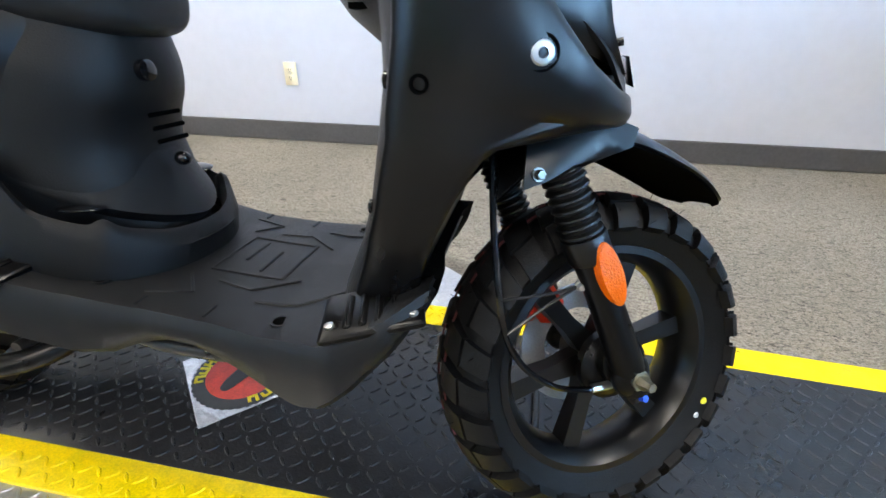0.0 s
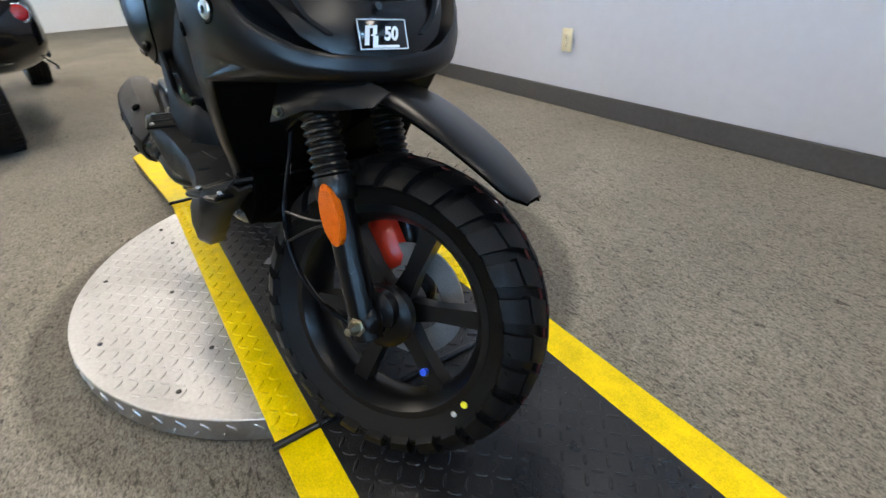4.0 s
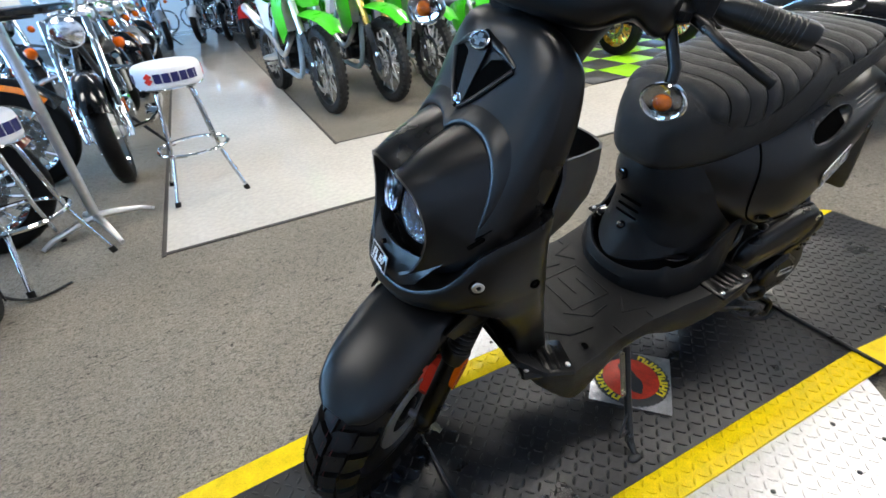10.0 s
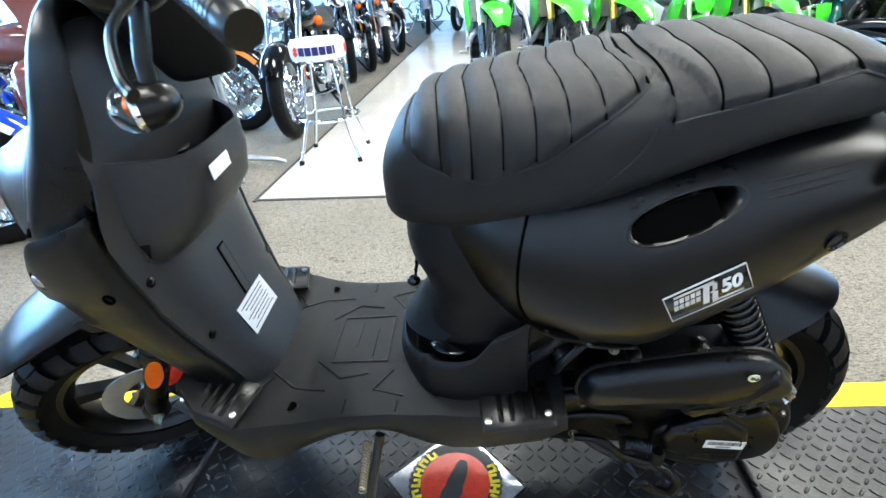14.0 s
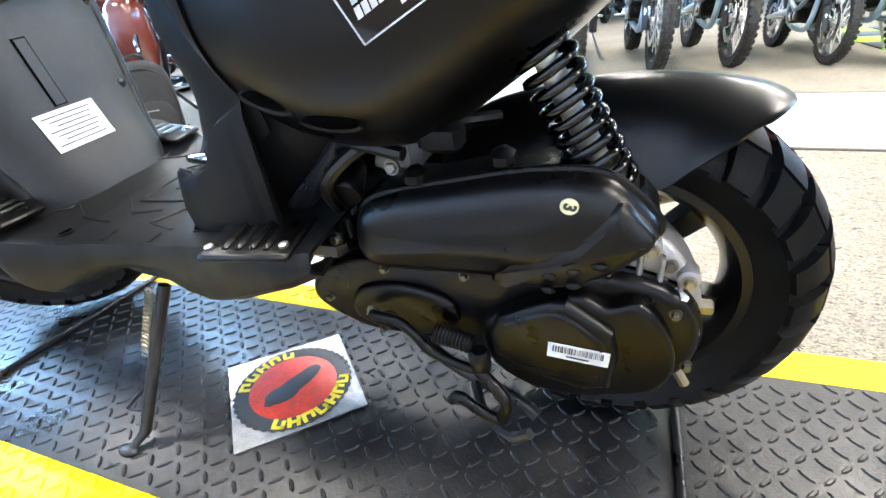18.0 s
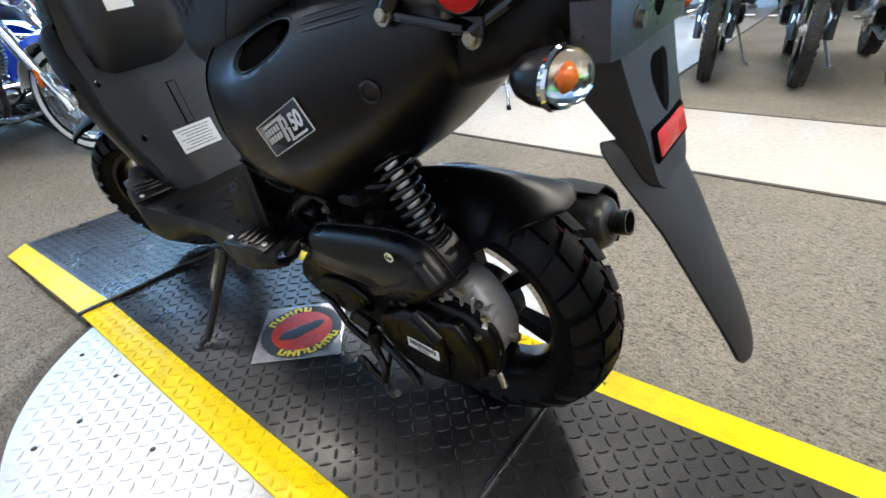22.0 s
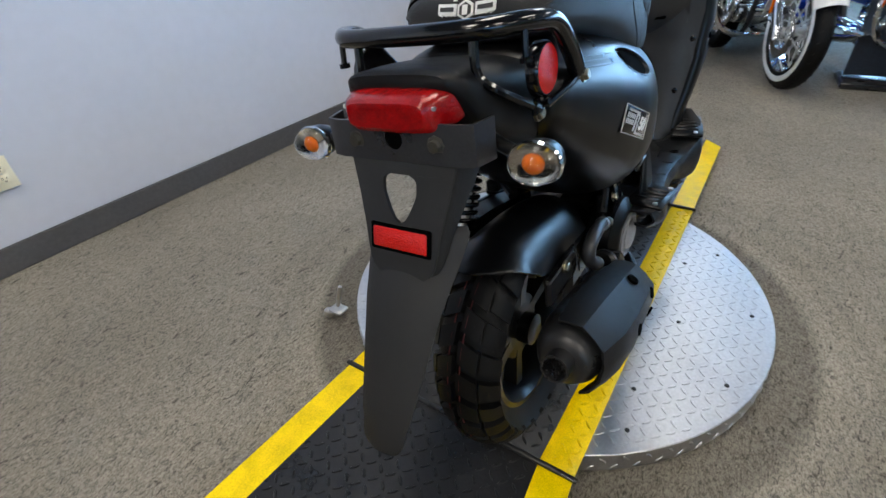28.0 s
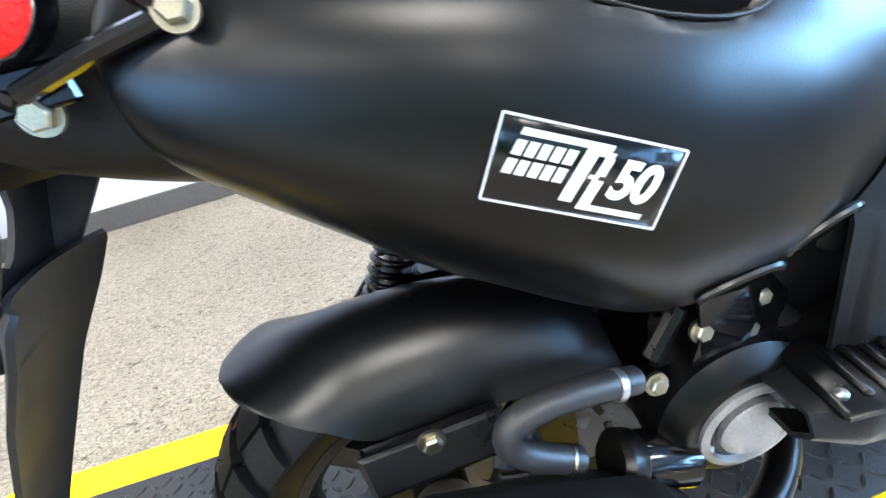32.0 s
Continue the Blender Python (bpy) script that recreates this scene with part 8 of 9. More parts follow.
def dirt_bike(label, fork_mat, m, group):
    """A motocross bike whose front wheel stands on the origin, facing +x."""
    th = thing("dirt_bike", label, "motorcycle", m, group)
    bike_wheel(th, "front_wheel", 0, 0.355, 0.085, M_RIM, "wire", 36, True)
    bike_wheel(th, "rear_wheel", -1.42, 0.335, 0.11, M_RIM, "wire", 36, True)
    for sg in (-1, 1):
        y = sg * 0.095
        part("fork_slider", G().tube([(0, y, 0.33), (0, y, 0.42), (-0.16, y, 0.74)], [0.028, 0.026, 0.024], 12), M_CHROME, th)
        part("fork_tube", G().tube([(-0.115, y, 0.65), (-0.17, y, 0.76), (-0.175, y, 0.77), (-0.30, y, 1.02)], [0.029, 0.029, 0.032, 0.032], 12), fork_mat, th)
        part("fork_guard", G().sheet([[(0.035, y + sg * 0.03, 0.30), (0.055, y, 0.30), (0.03, y - sg * 0.02, 0.30)], [(-0.01, y + sg * 0.034, 0.45), (0.015, y, 0.47), (-0.005, y - sg * 0.02, 0.46)], [(-0.10, y + sg * 0.034, 0.64), (-0.075, y, 0.67), (-0.09, y - sg * 0.02, 0.66)]], 0.004), M_BLACKSTEEL, th)
        part("radiator_shroud", G().sheet([[(-0.24, sg * 0.15, 0.98), (-0.22, sg * 0.19, 0.84), (-0.26, sg * 0.17, 0.66)], [(-0.42, sg * 0.19, 0.97), (-0.40, sg * 0.22, 0.80), (-0.42, sg * 0.18, 0.56)], [(-0.66, sg * 0.13, 0.90), (-0.64, sg * 0.15, 0.80), (-0.60, sg * 0.14, 0.66)]], 0.006), P_GREEN, th)
        part("radiator", G().box((-0.33, sg * 0.12, 0.79), (0.05, 0.10, 0.26), b=0.008), M_ALUM, th)
        part("side_panel", G().sheet([[(-0.80, sg * 0.12, 0.86), (-0.82, sg * 0.14, 0.76), (-0.84, sg * 0.13, 0.62)], [(-1.02, sg * 0.13, 0.90), (-1.04, sg * 0.15, 0.78), (-1.02, sg * 0.14, 0.66)], [(-1.28, sg * 0.09, 0.93), (-1.30, sg * 0.10, 0.86), (-1.26, sg * 0.10, 0.78)]], 0.005), P_WHITE, th, "pale number panel")
        part("frame_spar", G().tube([tuple(q) for q in spl([(-0.34, sg * 0.05, 0.93), (-0.52, sg * 0.12, 0.84), (-0.80, sg * 0.125, 0.62), (-0.84, sg * 0.11, 0.36), (-0.74, sg * 0.07, 0.27), (-0.42, sg * 0.07, 0.30), (-0.36, sg * 0.04, 0.70)], 4)], 0.024, 8), M_FRAMEBLUE, th)
        part("swingarm", G().tube([(-0.86, sg * 0.10, 0.42), (-1.1, sg * 0.12, 0.38), (-1.44, sg * 0.105, 0.335)], [0.036, 0.03, 0.022], 8), M_ALUM, th)
        part("footpeg", G().box((-0.86, sg * 0.19, 0.36), (0.05, 0.10, 0.02), b=0.004), M_STEEL, th)
    part("front_mudguard", G().sheet([[(x, u * w, z - 0.035 * abs(u) ** 1.8 * (1 if x < 0.2 else 0.5)) for u in (-1, -0.6, 0, 0.6, 1)] for x, w, z in ((-0.42, 0.05, 0.75), (-0.25, 0.095, 0.80), (-0.1, 0.11, 0.82), (0.08, 0.105, 0.81), (0.26, 0.085, 0.76), (0.40, 0.045, 0.68))], 0.005), P_GREEN, th)
    part("number_plate", G().sheet([[(-0.11, -0.11, 1.08), (-0.085, 0, 1.09), (-0.11, 0.11, 1.08)], [(-0.09, -0.12, 0.97), (-0.055, 0, 0.97), (-0.09, 0.12, 0.97)], [(-0.07, -0.07, 0.84), (-0.045, 0, 0.84), (-0.07, 0.07, 0.84)]], 0.005), P_GREEN, th)
    part("saddle", blob([(-0.40, 0.05, 0.93, 0.97), (-0.55, 0.07, 0.90, 0.965), (-0.8, 0.085, 0.86, 0.945), (-1.1, 0.085, 0.88, 0.96), (-1.3, 0.06, 0.93, 0.97)], 16), M_SEATB, th)
    part("fuel_tank", blob([(-0.30, 0.06, 0.84, 0.95), (-0.42, 0.12, 0.76, 0.98), (-0.6, 0.11, 0.78, 0.93), (-0.72, 0.06, 0.82, 0.90)], 16), P_GREEN, th)
    part("rear_mudguard", G().sheet([[(x, u * w, z - 0.03 * abs(u) ** 2) for u in (-1, -0.5, 0, 0.5, 1)] for x, w, z in ((-1.12, 0.11, 0.86), (-1.3, 0.10, 0.94), (-1.5, 0.09, 0.98), (-1.72, 0.065, 0.97))], 0.005), P_GREEN, th)
    engine_block(th, -0.62, 0.42, "single", M_ENGINE)
    part("exhaust", G().tube([tuple(q) for q in spl([(-0.50, -0.05, 0.62), (-0.38, -0.14, 0.56), (-0.52, -0.17, 0.46), (-0.8, -0.15, 0.56), (-1.05, -0.14, 0.66)], 4)] + [(-1.1, -0.15, 0.68), (-1.45, -0.17, 0.82)], [0.022] * 17 + [0.045, 0.045], 10), M_ALUM, th)
    part("chain_guard", G().box((-1.1, 0.10, 0.34), (0.62, 0.012, 0.05), b=0.004), M_BLACKSTEEL, th)
    part("triple_clamp", G().box((-0.26, 0, 0.93), (0.06, 0.25, 0.035), b=0.01).box((-0.31, 0, 1.03), (0.06, 0.25, 0.03), b=0.01), M_ALUM, th)
    part("side_stand", G().tube([(-0.8, 0.10, 0.36), (-0.78, 0.24, 0.01), (-0.74, 0.26, 0.008)], 0.012, 8), M_STEEL, th)
    handlebar(th, -0.30, 1.06, 0.80, 0.10, 0.10)
    return th


def cruiser(label, m, group, body, trim, wheel="cast", wn=9, rim=None, white=False, bags=False, fairing="", metal=None, R=0.32, wb=1.62, tall=0.0, name="cruiser_motorcycle"):
    """A road motorcycle whose front wheel stands on the origin, facing +x."""
    th = thing(name, label, "motorcycle", m, group)
    rim = rim or M_CHROME
    metal = metal or M_CHROME
    bike_wheel(th, "front_wheel", 0, R, 0.12, rim, wheel, wn, False, True, white)
    bike_wheel(th, "rear_wheel", -wb, R * 0.97, 0.15, rim, wheel, wn, False, True, white)
    top = 0.95 + tall
    fx = -(top - R) * 0.55
    for sg in (-1, 1):
        y = sg * 0.115
        part("fork_slider", G().tube([(0.02, y, R - 0.04), (0.0, y, R + 0.02), (fx * 0.38, y, R + (top - R) * 0.38)], [0.026, 0.031, 0.029], 12), metal, th)
        part("fork_tube", G().tube([(fx * 0.36, y, R + (top - R) * 0.36), (fx, y, top)], 0.022 if not bags else 0.034, 12), metal, th)
        part("fork_reflector", G().box((fx * 0.2, y + sg * 0.033, R + (top - R) * 0.22), (0.022, 0.006, 0.09), m=None, b=0.003), M_AMBER, th, "amber reflector")
        part("brake_caliper", G().box((-0.10, sg * 0.10, R + 0.09), (0.07, 0.05, 0.12), b=0.015), metal, th)
        part("indicator", G().ball((fx - 0.02, sg * 0.24, top - 0.16), (0.04, 0.035, 0.035), n=12, k=7), M_AMBER, th, "amber turn signal")
        part("footboard", G().box((-0.62, sg * 0.28, 0.30), (0.30, 0.11, 0.025), b=0.01), metal, th)
        part("rear_shock", G().tube([(-wb + 0.06, sg * 0.14, R), (-wb + 0.28, sg * 0.15, 0.62)], 0.028, 10), metal, th)
        part("mirror", G().ball((fx - 0.12, sg * 0.40, top + 0.32), (0.014, 0.065, 0.042), n=14, k=8).tube([(fx - 0.06, sg * 0.30, top + 0.16), (fx - 0.11, sg * 0.38, top + 0.30)], 0.006, 6), metal, th)
    part("engine_guard", G().tube([tuple(q) for q in spl([(-0.42, 0.06, 0.66), (-0.40, 0.30, 0.60), (-0.38, 0.36, 0.44), (-0.42, 0.26, 0.27), (-0.46, 0.0, 0.22), (-0.42, -0.26, 0.27), (-0.38, -0.36, 0.44), (-0.40, -0.30, 0.60), (-0.42, -0.06, 0.66)], 4)], 0.016, 8), metal, th)
    part("front_fender", arch(R + 0.055, 30, 170, 0.17, 0, R), body, th)
    if trim is not body:
        g = G()
        for sg in (-1, 1):
            g.sheet([[((R + r) * math.cos(radians(a)), sg * yy, R + (R + r) * math.sin(radians(a))) for r, yy in ((0.03, 0.092), (-0.005, 0.099))] for a in range(40, 166, 12)], 0.003)
        part("fender_panel", g, trim, th)
    part("fuel_tank", blob([(-0.38, 0.05, 0.78, 0.86), (-0.5, 0.13, 0.72, 0.94), (-0.66, 0.16, 0.71, 0.96), (-0.86, 0.12, 0.72, 0.90), (-0.98, 0.06, 0.74, 0.82)], 20), body, th)
    if trim is not body:
        for sg in (-1, 1):
            part("tank_panel", G().ball((-0.66, sg * 0.135, 0.82), (0.20, 0.032, 0.075), n=18, k=9), trim, th)
    part("saddle", blob([(-0.90, 0.09, 0.69, 0.76), (-1.06, 0.17, 0.66, 0.74), (-1.22, 0.18, 0.66, 0.76), (-1.34, 0.13, 0.70, 0.84), (-1.56, 0.12, 0.72, 0.86), (-1.72, 0.07, 0.74, 0.82)], 20), M_SEATB, th)
    part("rear_fender", arch(R + 0.06, 10, 150, 0.21, -wb, R), body, th)
    part("tail_lamp", G().ball((-wb - R - 0.02, 0, 0.52), (0.03, 0.06, 0.04), n=14, k=8), M_REDLENS, th)
    engine_block(th, -0.70, 0.36, "vee", metal if metal is not M_BLACKSTEEL else M_ENGINE)
    part("air_cleaner", G().lathe([(0.085, 0), (0.09, 0.02), (0.08, 0.05), (0.02, 0.058), (0.002, 0.058)], 24, m=Matrix.Translation((-0.70, -0.13, 0.56)) @ Matrix.Rotation(radians(90), 4, "X")), metal, th)
    for k, z in ((0, 0.20), (1, 0.30)):
        part("exhaust", G().tube([tuple(q) for q in spl([(-0.58 - 0.2 * k, -0.10, 0.5), (-0.52 - 0.1 * k, -0.19, 0.40), (-0.62, -0.2, 0.27), (-0.9, -0.2, z), (-1.2, -0.2, z)], 3)] + [(-1.22, -0.2, z), (-1.9, -0.21, z + 0.03)], [0.024] * 13 + [0.043, 0.043], 10), metal, th)
    part("frame", G().tube([tuple(q) for q in spl([(-0.36, 0, 0.86), (-0.44, 0.08, 0.5), (-0.52, 0.1, 0.22), (-0.95, 0.1, 0.2), (-1.15, 0.1, 0.45), (-1.0, 0.05, 0.70), (-0.5, 0.02, 0.74)], 3)], 0.019, 8).tube([tuple(q) for q in spl([(-0.36, 0, 0.86), (-0.44, -0.08, 0.5), (-0.52, -0.1, 0.22), (-0.95, -0.1, 0.2), (-1.15, -0.1, 0.45), (-1.0, -0.05, 0.70)], 3)], 0.019, 8), M_BLACKSTEEL, th)
    part("headlamp", G().lathe([(0.02, -0.10), (0.06, -0.085), (0.085, -0.03), (0.092, 0.03), (0.088, 0.04)], 24, m=Matrix.Translation((fx + 0.12, 0, top - 0.06)) @ Matrix.Rotation(radians(90), 4, "Y")), metal, th)
    part("lens", G().lathe([(0.087, 0.038), (0.06, 0.05), (0.002, 0.055)], 24, m=Matrix.Translation((fx + 0.12, 0, top - 0.06)) @ Matrix.Rotation(radians(90), 4, "Y")), M_LAMPG, th, "bright headlamp lens")
    part("side_stand", G().tube([(-0.72, 0.12, 0.24), (-0.64, 0.30, 0.012), (-0.58, 0.32, 0.010)], 0.013, 8), M_BLACKSTEEL, th)
    handlebar(th, fx - 0.02, top + 0.03, 0.86, 0.17, 0.22)
    if bags:
        for sg in (-1, 1):
            bg = part("saddlebag", blob([(-1.28, 0.06, 0.36, 0.60), (-1.36, 0.105, 0.30, 0.68), (-1.6, 0.11, 0.30, 0.68), (-1.86, 0.10, 0.34, 0.66), (-1.96, 0.06, 0.42, 0.60)], 20, 3.5), body, th, m=Matrix.Translation((0, sg * 0.27, 0)))
            part("lid_seam", G().box((-1.6, 0, 0.585), (0.56, 0.222, 0.008), b=0.002), M_BLACKSTEEL, bg)
    if fairing == "shield":
        rows = [[(fx + 0.10 - 0.20 * v - 0.16 * u * u, 0.30 * u * (1 - 0.15 * v), top + 0.02 + 0.50 * v - 0.04 * u * u) for u in np.linspace(-1, 1, 9)] for v in np.linspace(0, 1, 6)]
        part("windshield", G().sheet(rows, 0.004), M_WSHIELD, th)
    if fairing == "bat":
        rows = [[(fx + 0.26 - 0.30 * abs(u) ** 1.8 - 0.10 * v * v, 0.36 * u, top - 0.20 + 0.42 * v + 0.06 * abs(u)) for u in np.linspace(-1, 1, 13)] for v in np.linspace(0, 1, 7)]
        part("fairing", G().sheet(rows, 0.008), body, th)
    if fairing == "leg":
        for sg in (-1, 1):
            part("fairing_lower", blob([(-0.36, 0.02, 0.40, 0.72), (-0.40, 0.10, 0.34, 0.78), (-0.50, 0.13, 0.36, 0.78), (-0.58, 0.08, 0.40, 0.70)], 16, 3), body, th, m=Matrix.Translation((0, sg * 0.26, 0)))
        rows = [[(fx + 0.26 - 0.30 * abs(u) ** 1.8 - 0.10 * v * v, 0.31 * u, top - 0.18 + 0.34 * v + 0.06 * abs(u)) for u in np.linspace(-1, 1, 13)] for v in np.linspace(0, 1, 7)]
        part("fairing", G().sheet(rows, 0.008), body, th)
    return th


def at(x, y, yaw, s=1.0, z=0.0):
    return pose(x, y, z, 0, 0, yaw) @ Matrix.Diagonal((s, s, s, 1))


# dirt bikes on the carpet island
DG = "green dirt bikes on the carpet island"
db = dirt_bike("green motocross bike with silver forks and knobby spoked tyres on carpet", M_ALUM, at(-0.08, -3.57, 98), DG)
db2 = dirt_bike("green motocross bike with gold forks and knobby spoked tyres on carpet", M_GOLD, at(-0.64, -3.57, 97), DG)
copy_thing(db2, at(-1.16, -3.72, 97, 0.94))
kid = copy_thing(db, at(-1.75, -3.72, 96, 0.74))
copy_thing(db2, at(-2.17, -3.68, 96, 0.9))
kid2 = copy_thing(kid, at(-2.87, -4.1, 95, 0.74))
for o in (kid, kid2):
    tagged(o, "small green youth dirt bike with silver forks and thin knobby tyres", "motorcycle", DG)

# road bikes on the checkered tiles
RG = "road bikes on the checkered floor"
cruiser("black and teal road bike with gold wire wheels on checkered floor", at(-3.35, -3.61, 92), RG, P_TEAL, M_BLACKSTEEL, "split", 10, M_GOLD, metal=M_BLACKSTEEL, wb=1.45, name="road_motorcycle")
cruiser("black and red road bike with gold wheels on checkered floor", at(-4.2, -3.57, 92), RG, P_RED, M_BLACKSTEEL, "split", 10, M_GOLD, metal=M_BLACKSTEEL, wb=1.45, name="road_motorcycle")
cruiser("dark red and black road bike with black wheels on checkered floor", at(-4.95, -3.5, 92), RG, P_RED, M_BLACKSTEEL, "split", 5, M_RIM, metal=M_BLACKSTEEL, wb=1.45, name="road_motorcycle")
cruiser("green and black road bike with silver spoked wheels", at(-6.1, -3.1, 92), RG, P_GREEN, M_BLACKSTEEL, "split", 5, P_SILVER, metal=M_BLACKSTEEL, wb=1.45, name="road_motorcycle")

# cruisers in a row beside the walkway
CG = "cruisers beside the walkway"
cruiser("deep blue and white touring cruiser with cast wheel and saddlebags", at(2.36, -1.25, 208), CG, P_BLUE, P_WHITE, "split", 5, M_CHROME, bags=True, fairing="shield")
cruiser("white and blue cruiser with whitewall wire wheels and chrome fork", at(2.55, -0.42, 205), CG, P_WHITE, P_BLUE, "wire", 40, M_CHROME, white=True, bags=True, fairing="shield")
cruiser("brown-red touring cruiser with fairing and multi-spoke cast wheels", at(2.0, -2.2, 188), CG, P_BROWN, P_BROWN, "cast", 18, M_CHROME, bags=True, fairing="leg")
cruiser("black and orange touring cruiser with cast wheels and fairing", at(2.02, -3.2, 180), CG, M_GLOSS, P_ORANGE, "split", 7, M_CHROME, bags=True, fairing="bat")
cr = cruiser("black cruiser with bright multi-spoke front wheel and chrome fork", at(1.49, -2.93, 95), CG, M_GLOSS, M_GLOSS, "cast", 22, M_CHROME)
copy_thing(cr, at(1.62, -5.15, 112))
cr2 = cruiser("silver and black cruiser with chrome engine and wire wheels", at(2.75, -4.6, 118), CG, P_SILVER, M_GLOSS, "wire", 36, M_CHROME)
copy_thing(cr2, at(1.5, -6.6, 112))
cr3 = cruiser("black cruiser with orange trim, chrome pipes and windshield", at(1.55, -5.9, 112), CG, M_GLOSS, P_ORANGE, "wire", 36, M_CHROME, bags=True, fairing="shield")
copy_thing(cr3, at(1.45, -7.6, 112))
copy_thing(cr, at(2.4, -5.7, 115))
copy_thing(cr3, at(4.3, -2.55, 165))
cb = cruiser("blue touring cruiser with chrome engine and white trim", at(4.45, -1.45, 170), CG, P_BLUE, P_WHITE, "split", 5, M_CHROME, bags=True, fairing="bat")
copy_thing(cb, at(4.3, -3.55, 165))
cruiser("all-black touring cruiser with fairing, dark forks and front disc", at(2.42, 0.43, 212), CG, M_GLOSS, M_GLOSS, "split", 5, M_RIM, bags=True, fairing="", metal=M_BLACKSTEEL)
copy_thing(cb, at(4.15, -0.35, 195))
copy_thing(cr3, at(5.6, -0.75, 185))
copy_thing(cr, at(3.55, 0.1, 205))
copy_thing(cr2, at(5.0, 0.3, 190))
copy_thing(cr, at(4.5, -4.5, 160))
FG = "bikes at the far end of the walkway"
cf = cruiser("dark red and black naked bike with black wheels", at(-0.02, -8.65, 80), FG, P_RED, M_BLACKSTEEL, "split", 5, M_RIM, metal=M_BLACKSTEEL, wb=1.45, name="road_motorcycle")
copy_thing(cf, at(-0.8, -8.9, 80))
cruiser("white cruiser with chrome engine and windshield", at(0.7, -10.6, 75), FG, P_WHITE, P_SILVER, "wire", 36, M_CHROME, bags=True, fairing="shield")
copy_thing(cr, at(0.2, -10.4, 78))
copy_thing(cr2, at(1.3, -10.2, 100))


# stools and table
def stool(label, m, group, cushion, ink, seat_z, r, bars):
    th = thing("bar_stool", label, "stool", m, group)
    for k in range(4):
        a = math.pi / 4 + k * math.pi / 2
        c, s = math.cos(a), math.sin(a)
        part("leg", G().tube([(c * 0.05, s * 0.05, seat_z - 0.13)] + [tuple(q) for q in spl([(c * 0.10, s * 0.10, seat_z - 0.128), (c * 0.125, s * 0.125, seat_z - 0.15), (c * 0.14, s * 0.14, seat_z - 0.22), (c * 0.175, s * 0.175, 0.30), (c * 0.185, s * 0.185, 0.24), (c * 0.27, s * 0.27, 0.02)], 4)], 0.011, 10), M_CHROME, th)
        part("rubber_foot", G().tube([(c * 0.266, s * 0.266, 0.03), (c * 0.275, s * 0.275, 0.0)], 0.016, 10), M_BOOT, th)
    part("foot_ring", G().tube([(0.19 * math.cos(a), 0.19 * math.sin(a), 0.27) for a in (2 * math.pi * k / 40 for k in range(40))], 0.011, 8, loop=True), M_CHROME, th)
    part("under_plate", G().box((0, 0, seat_z - 0.124), (0.22, 0.22, 0.012), b=0.003), M_BLACKSTEEL, th)
    cu = part("cushion", G().lathe([(0.02, seat_z - 0.118), (r - 0.014, seat_z - 0.118), (r, seat_z - 0.104), (r + 0.003, seat_z - 0.06), (r, seat_z - 0.02), (r - 0.014, seat_z - 0.005), (r - 0.035, seat_z), (0.02, seat_z + 0.002)], 48), cushion, th)
    if bars:
        for base in (0, 120, 240):
            rr = r + 0.0045
            # dark letter-sized blocks after a red mark, round the side of the cushion
            ang = -26.0
            for k in range(6):
                wd = 0.036 if k != 5 else 0.012
                a0 = radians(base + ang + math.degrees(wd / 2 / rr))
                ang += math.degrees((wd + 0.007) / rr)
                mm = Matrix.Translation((rr * math.cos(a0), rr * math.sin(a0), seat_z - 0.060)) @ Matrix.Rotation(a0 + math.pi / 2, 4, "Z")
                part("print_bar", G().box((0, 0, 0), (wd, 0.003, 0.046), m=mm), ink, cu)
            a0 = radians(base - 36)
            mm = Matrix.Translation((rr * math.cos(a0), rr * math.sin(a0), seat_z - 0.060)) @ Matrix.Rotation(a0 + math.pi / 2, 4, "Z") @ Matrix.Rotation(radians(90), 4, "X")
            part("red_mark", G().prism([(-0.025, 0.008), (0.003, 0.030), (0.025, 0.011), (0.008, 0.0), (0.025, -0.008), (-0.003, -0.030), (-0.025, -0.011), (-0.008, 0.0)], -0.0012, 0.0012, m=mm), M_REDINK, cu)
        part("band_edge", G().tube([((r - 0.008) * math.cos(a), (r - 0.008) * math.sin(a), seat_z - 0.118) for a in (radians(k * 10) for k in range(36))], 0.004, 6, loop=True), M_CHROME, cu)
    else:
        part("green_band", G().lathe([(r + 0.001, seat_z - 0.084), (r + 0.006, seat_z - 0.08), (r + 0.006, seat_z - 0.058), (r + 0.001, seat_z - 0.054)], 48, caps=False), ink, cu)
        for base in (200, 260):
            part("print_bar", G().box((0, 0, 0), (0.07, 0.002, 0.02), m=Matrix.Translation(((r + 0.003) * math.cos(radians(base)), (r + 0.003) * math.sin(radians(base)), seat_z - 0.03)) @ Matrix.Rotation(radians(base + 90), 4, "Z")), M_PAPER, cu)
    return th


SG = "bar stools with white printed cushions"
stool("chrome bar stool, white cushion with navy print, on polished floor", at(1.02, -2.44, 95), SG, M_CUSHION, M_INK, 0.74, 0.170, True)
stool("chrome bar stool with white round cushion beside the high table", at(1.76, -1.88, 132), SG, M_CUSHION, M_INK, 0.715, 0.172, True)
GS = "black and green bar stools"
stool("chrome bar stool with black cushion and green band", at(3.25, 0.86, 20), GS, M_SEATB, P_GREEN, 0.72, 0.17, False)
stool("chrome bar stool with black cushion and green band", at(3.72, 0.62, 50), GS, M_SEATB, P_GREEN, 0.72, 0.17, False)

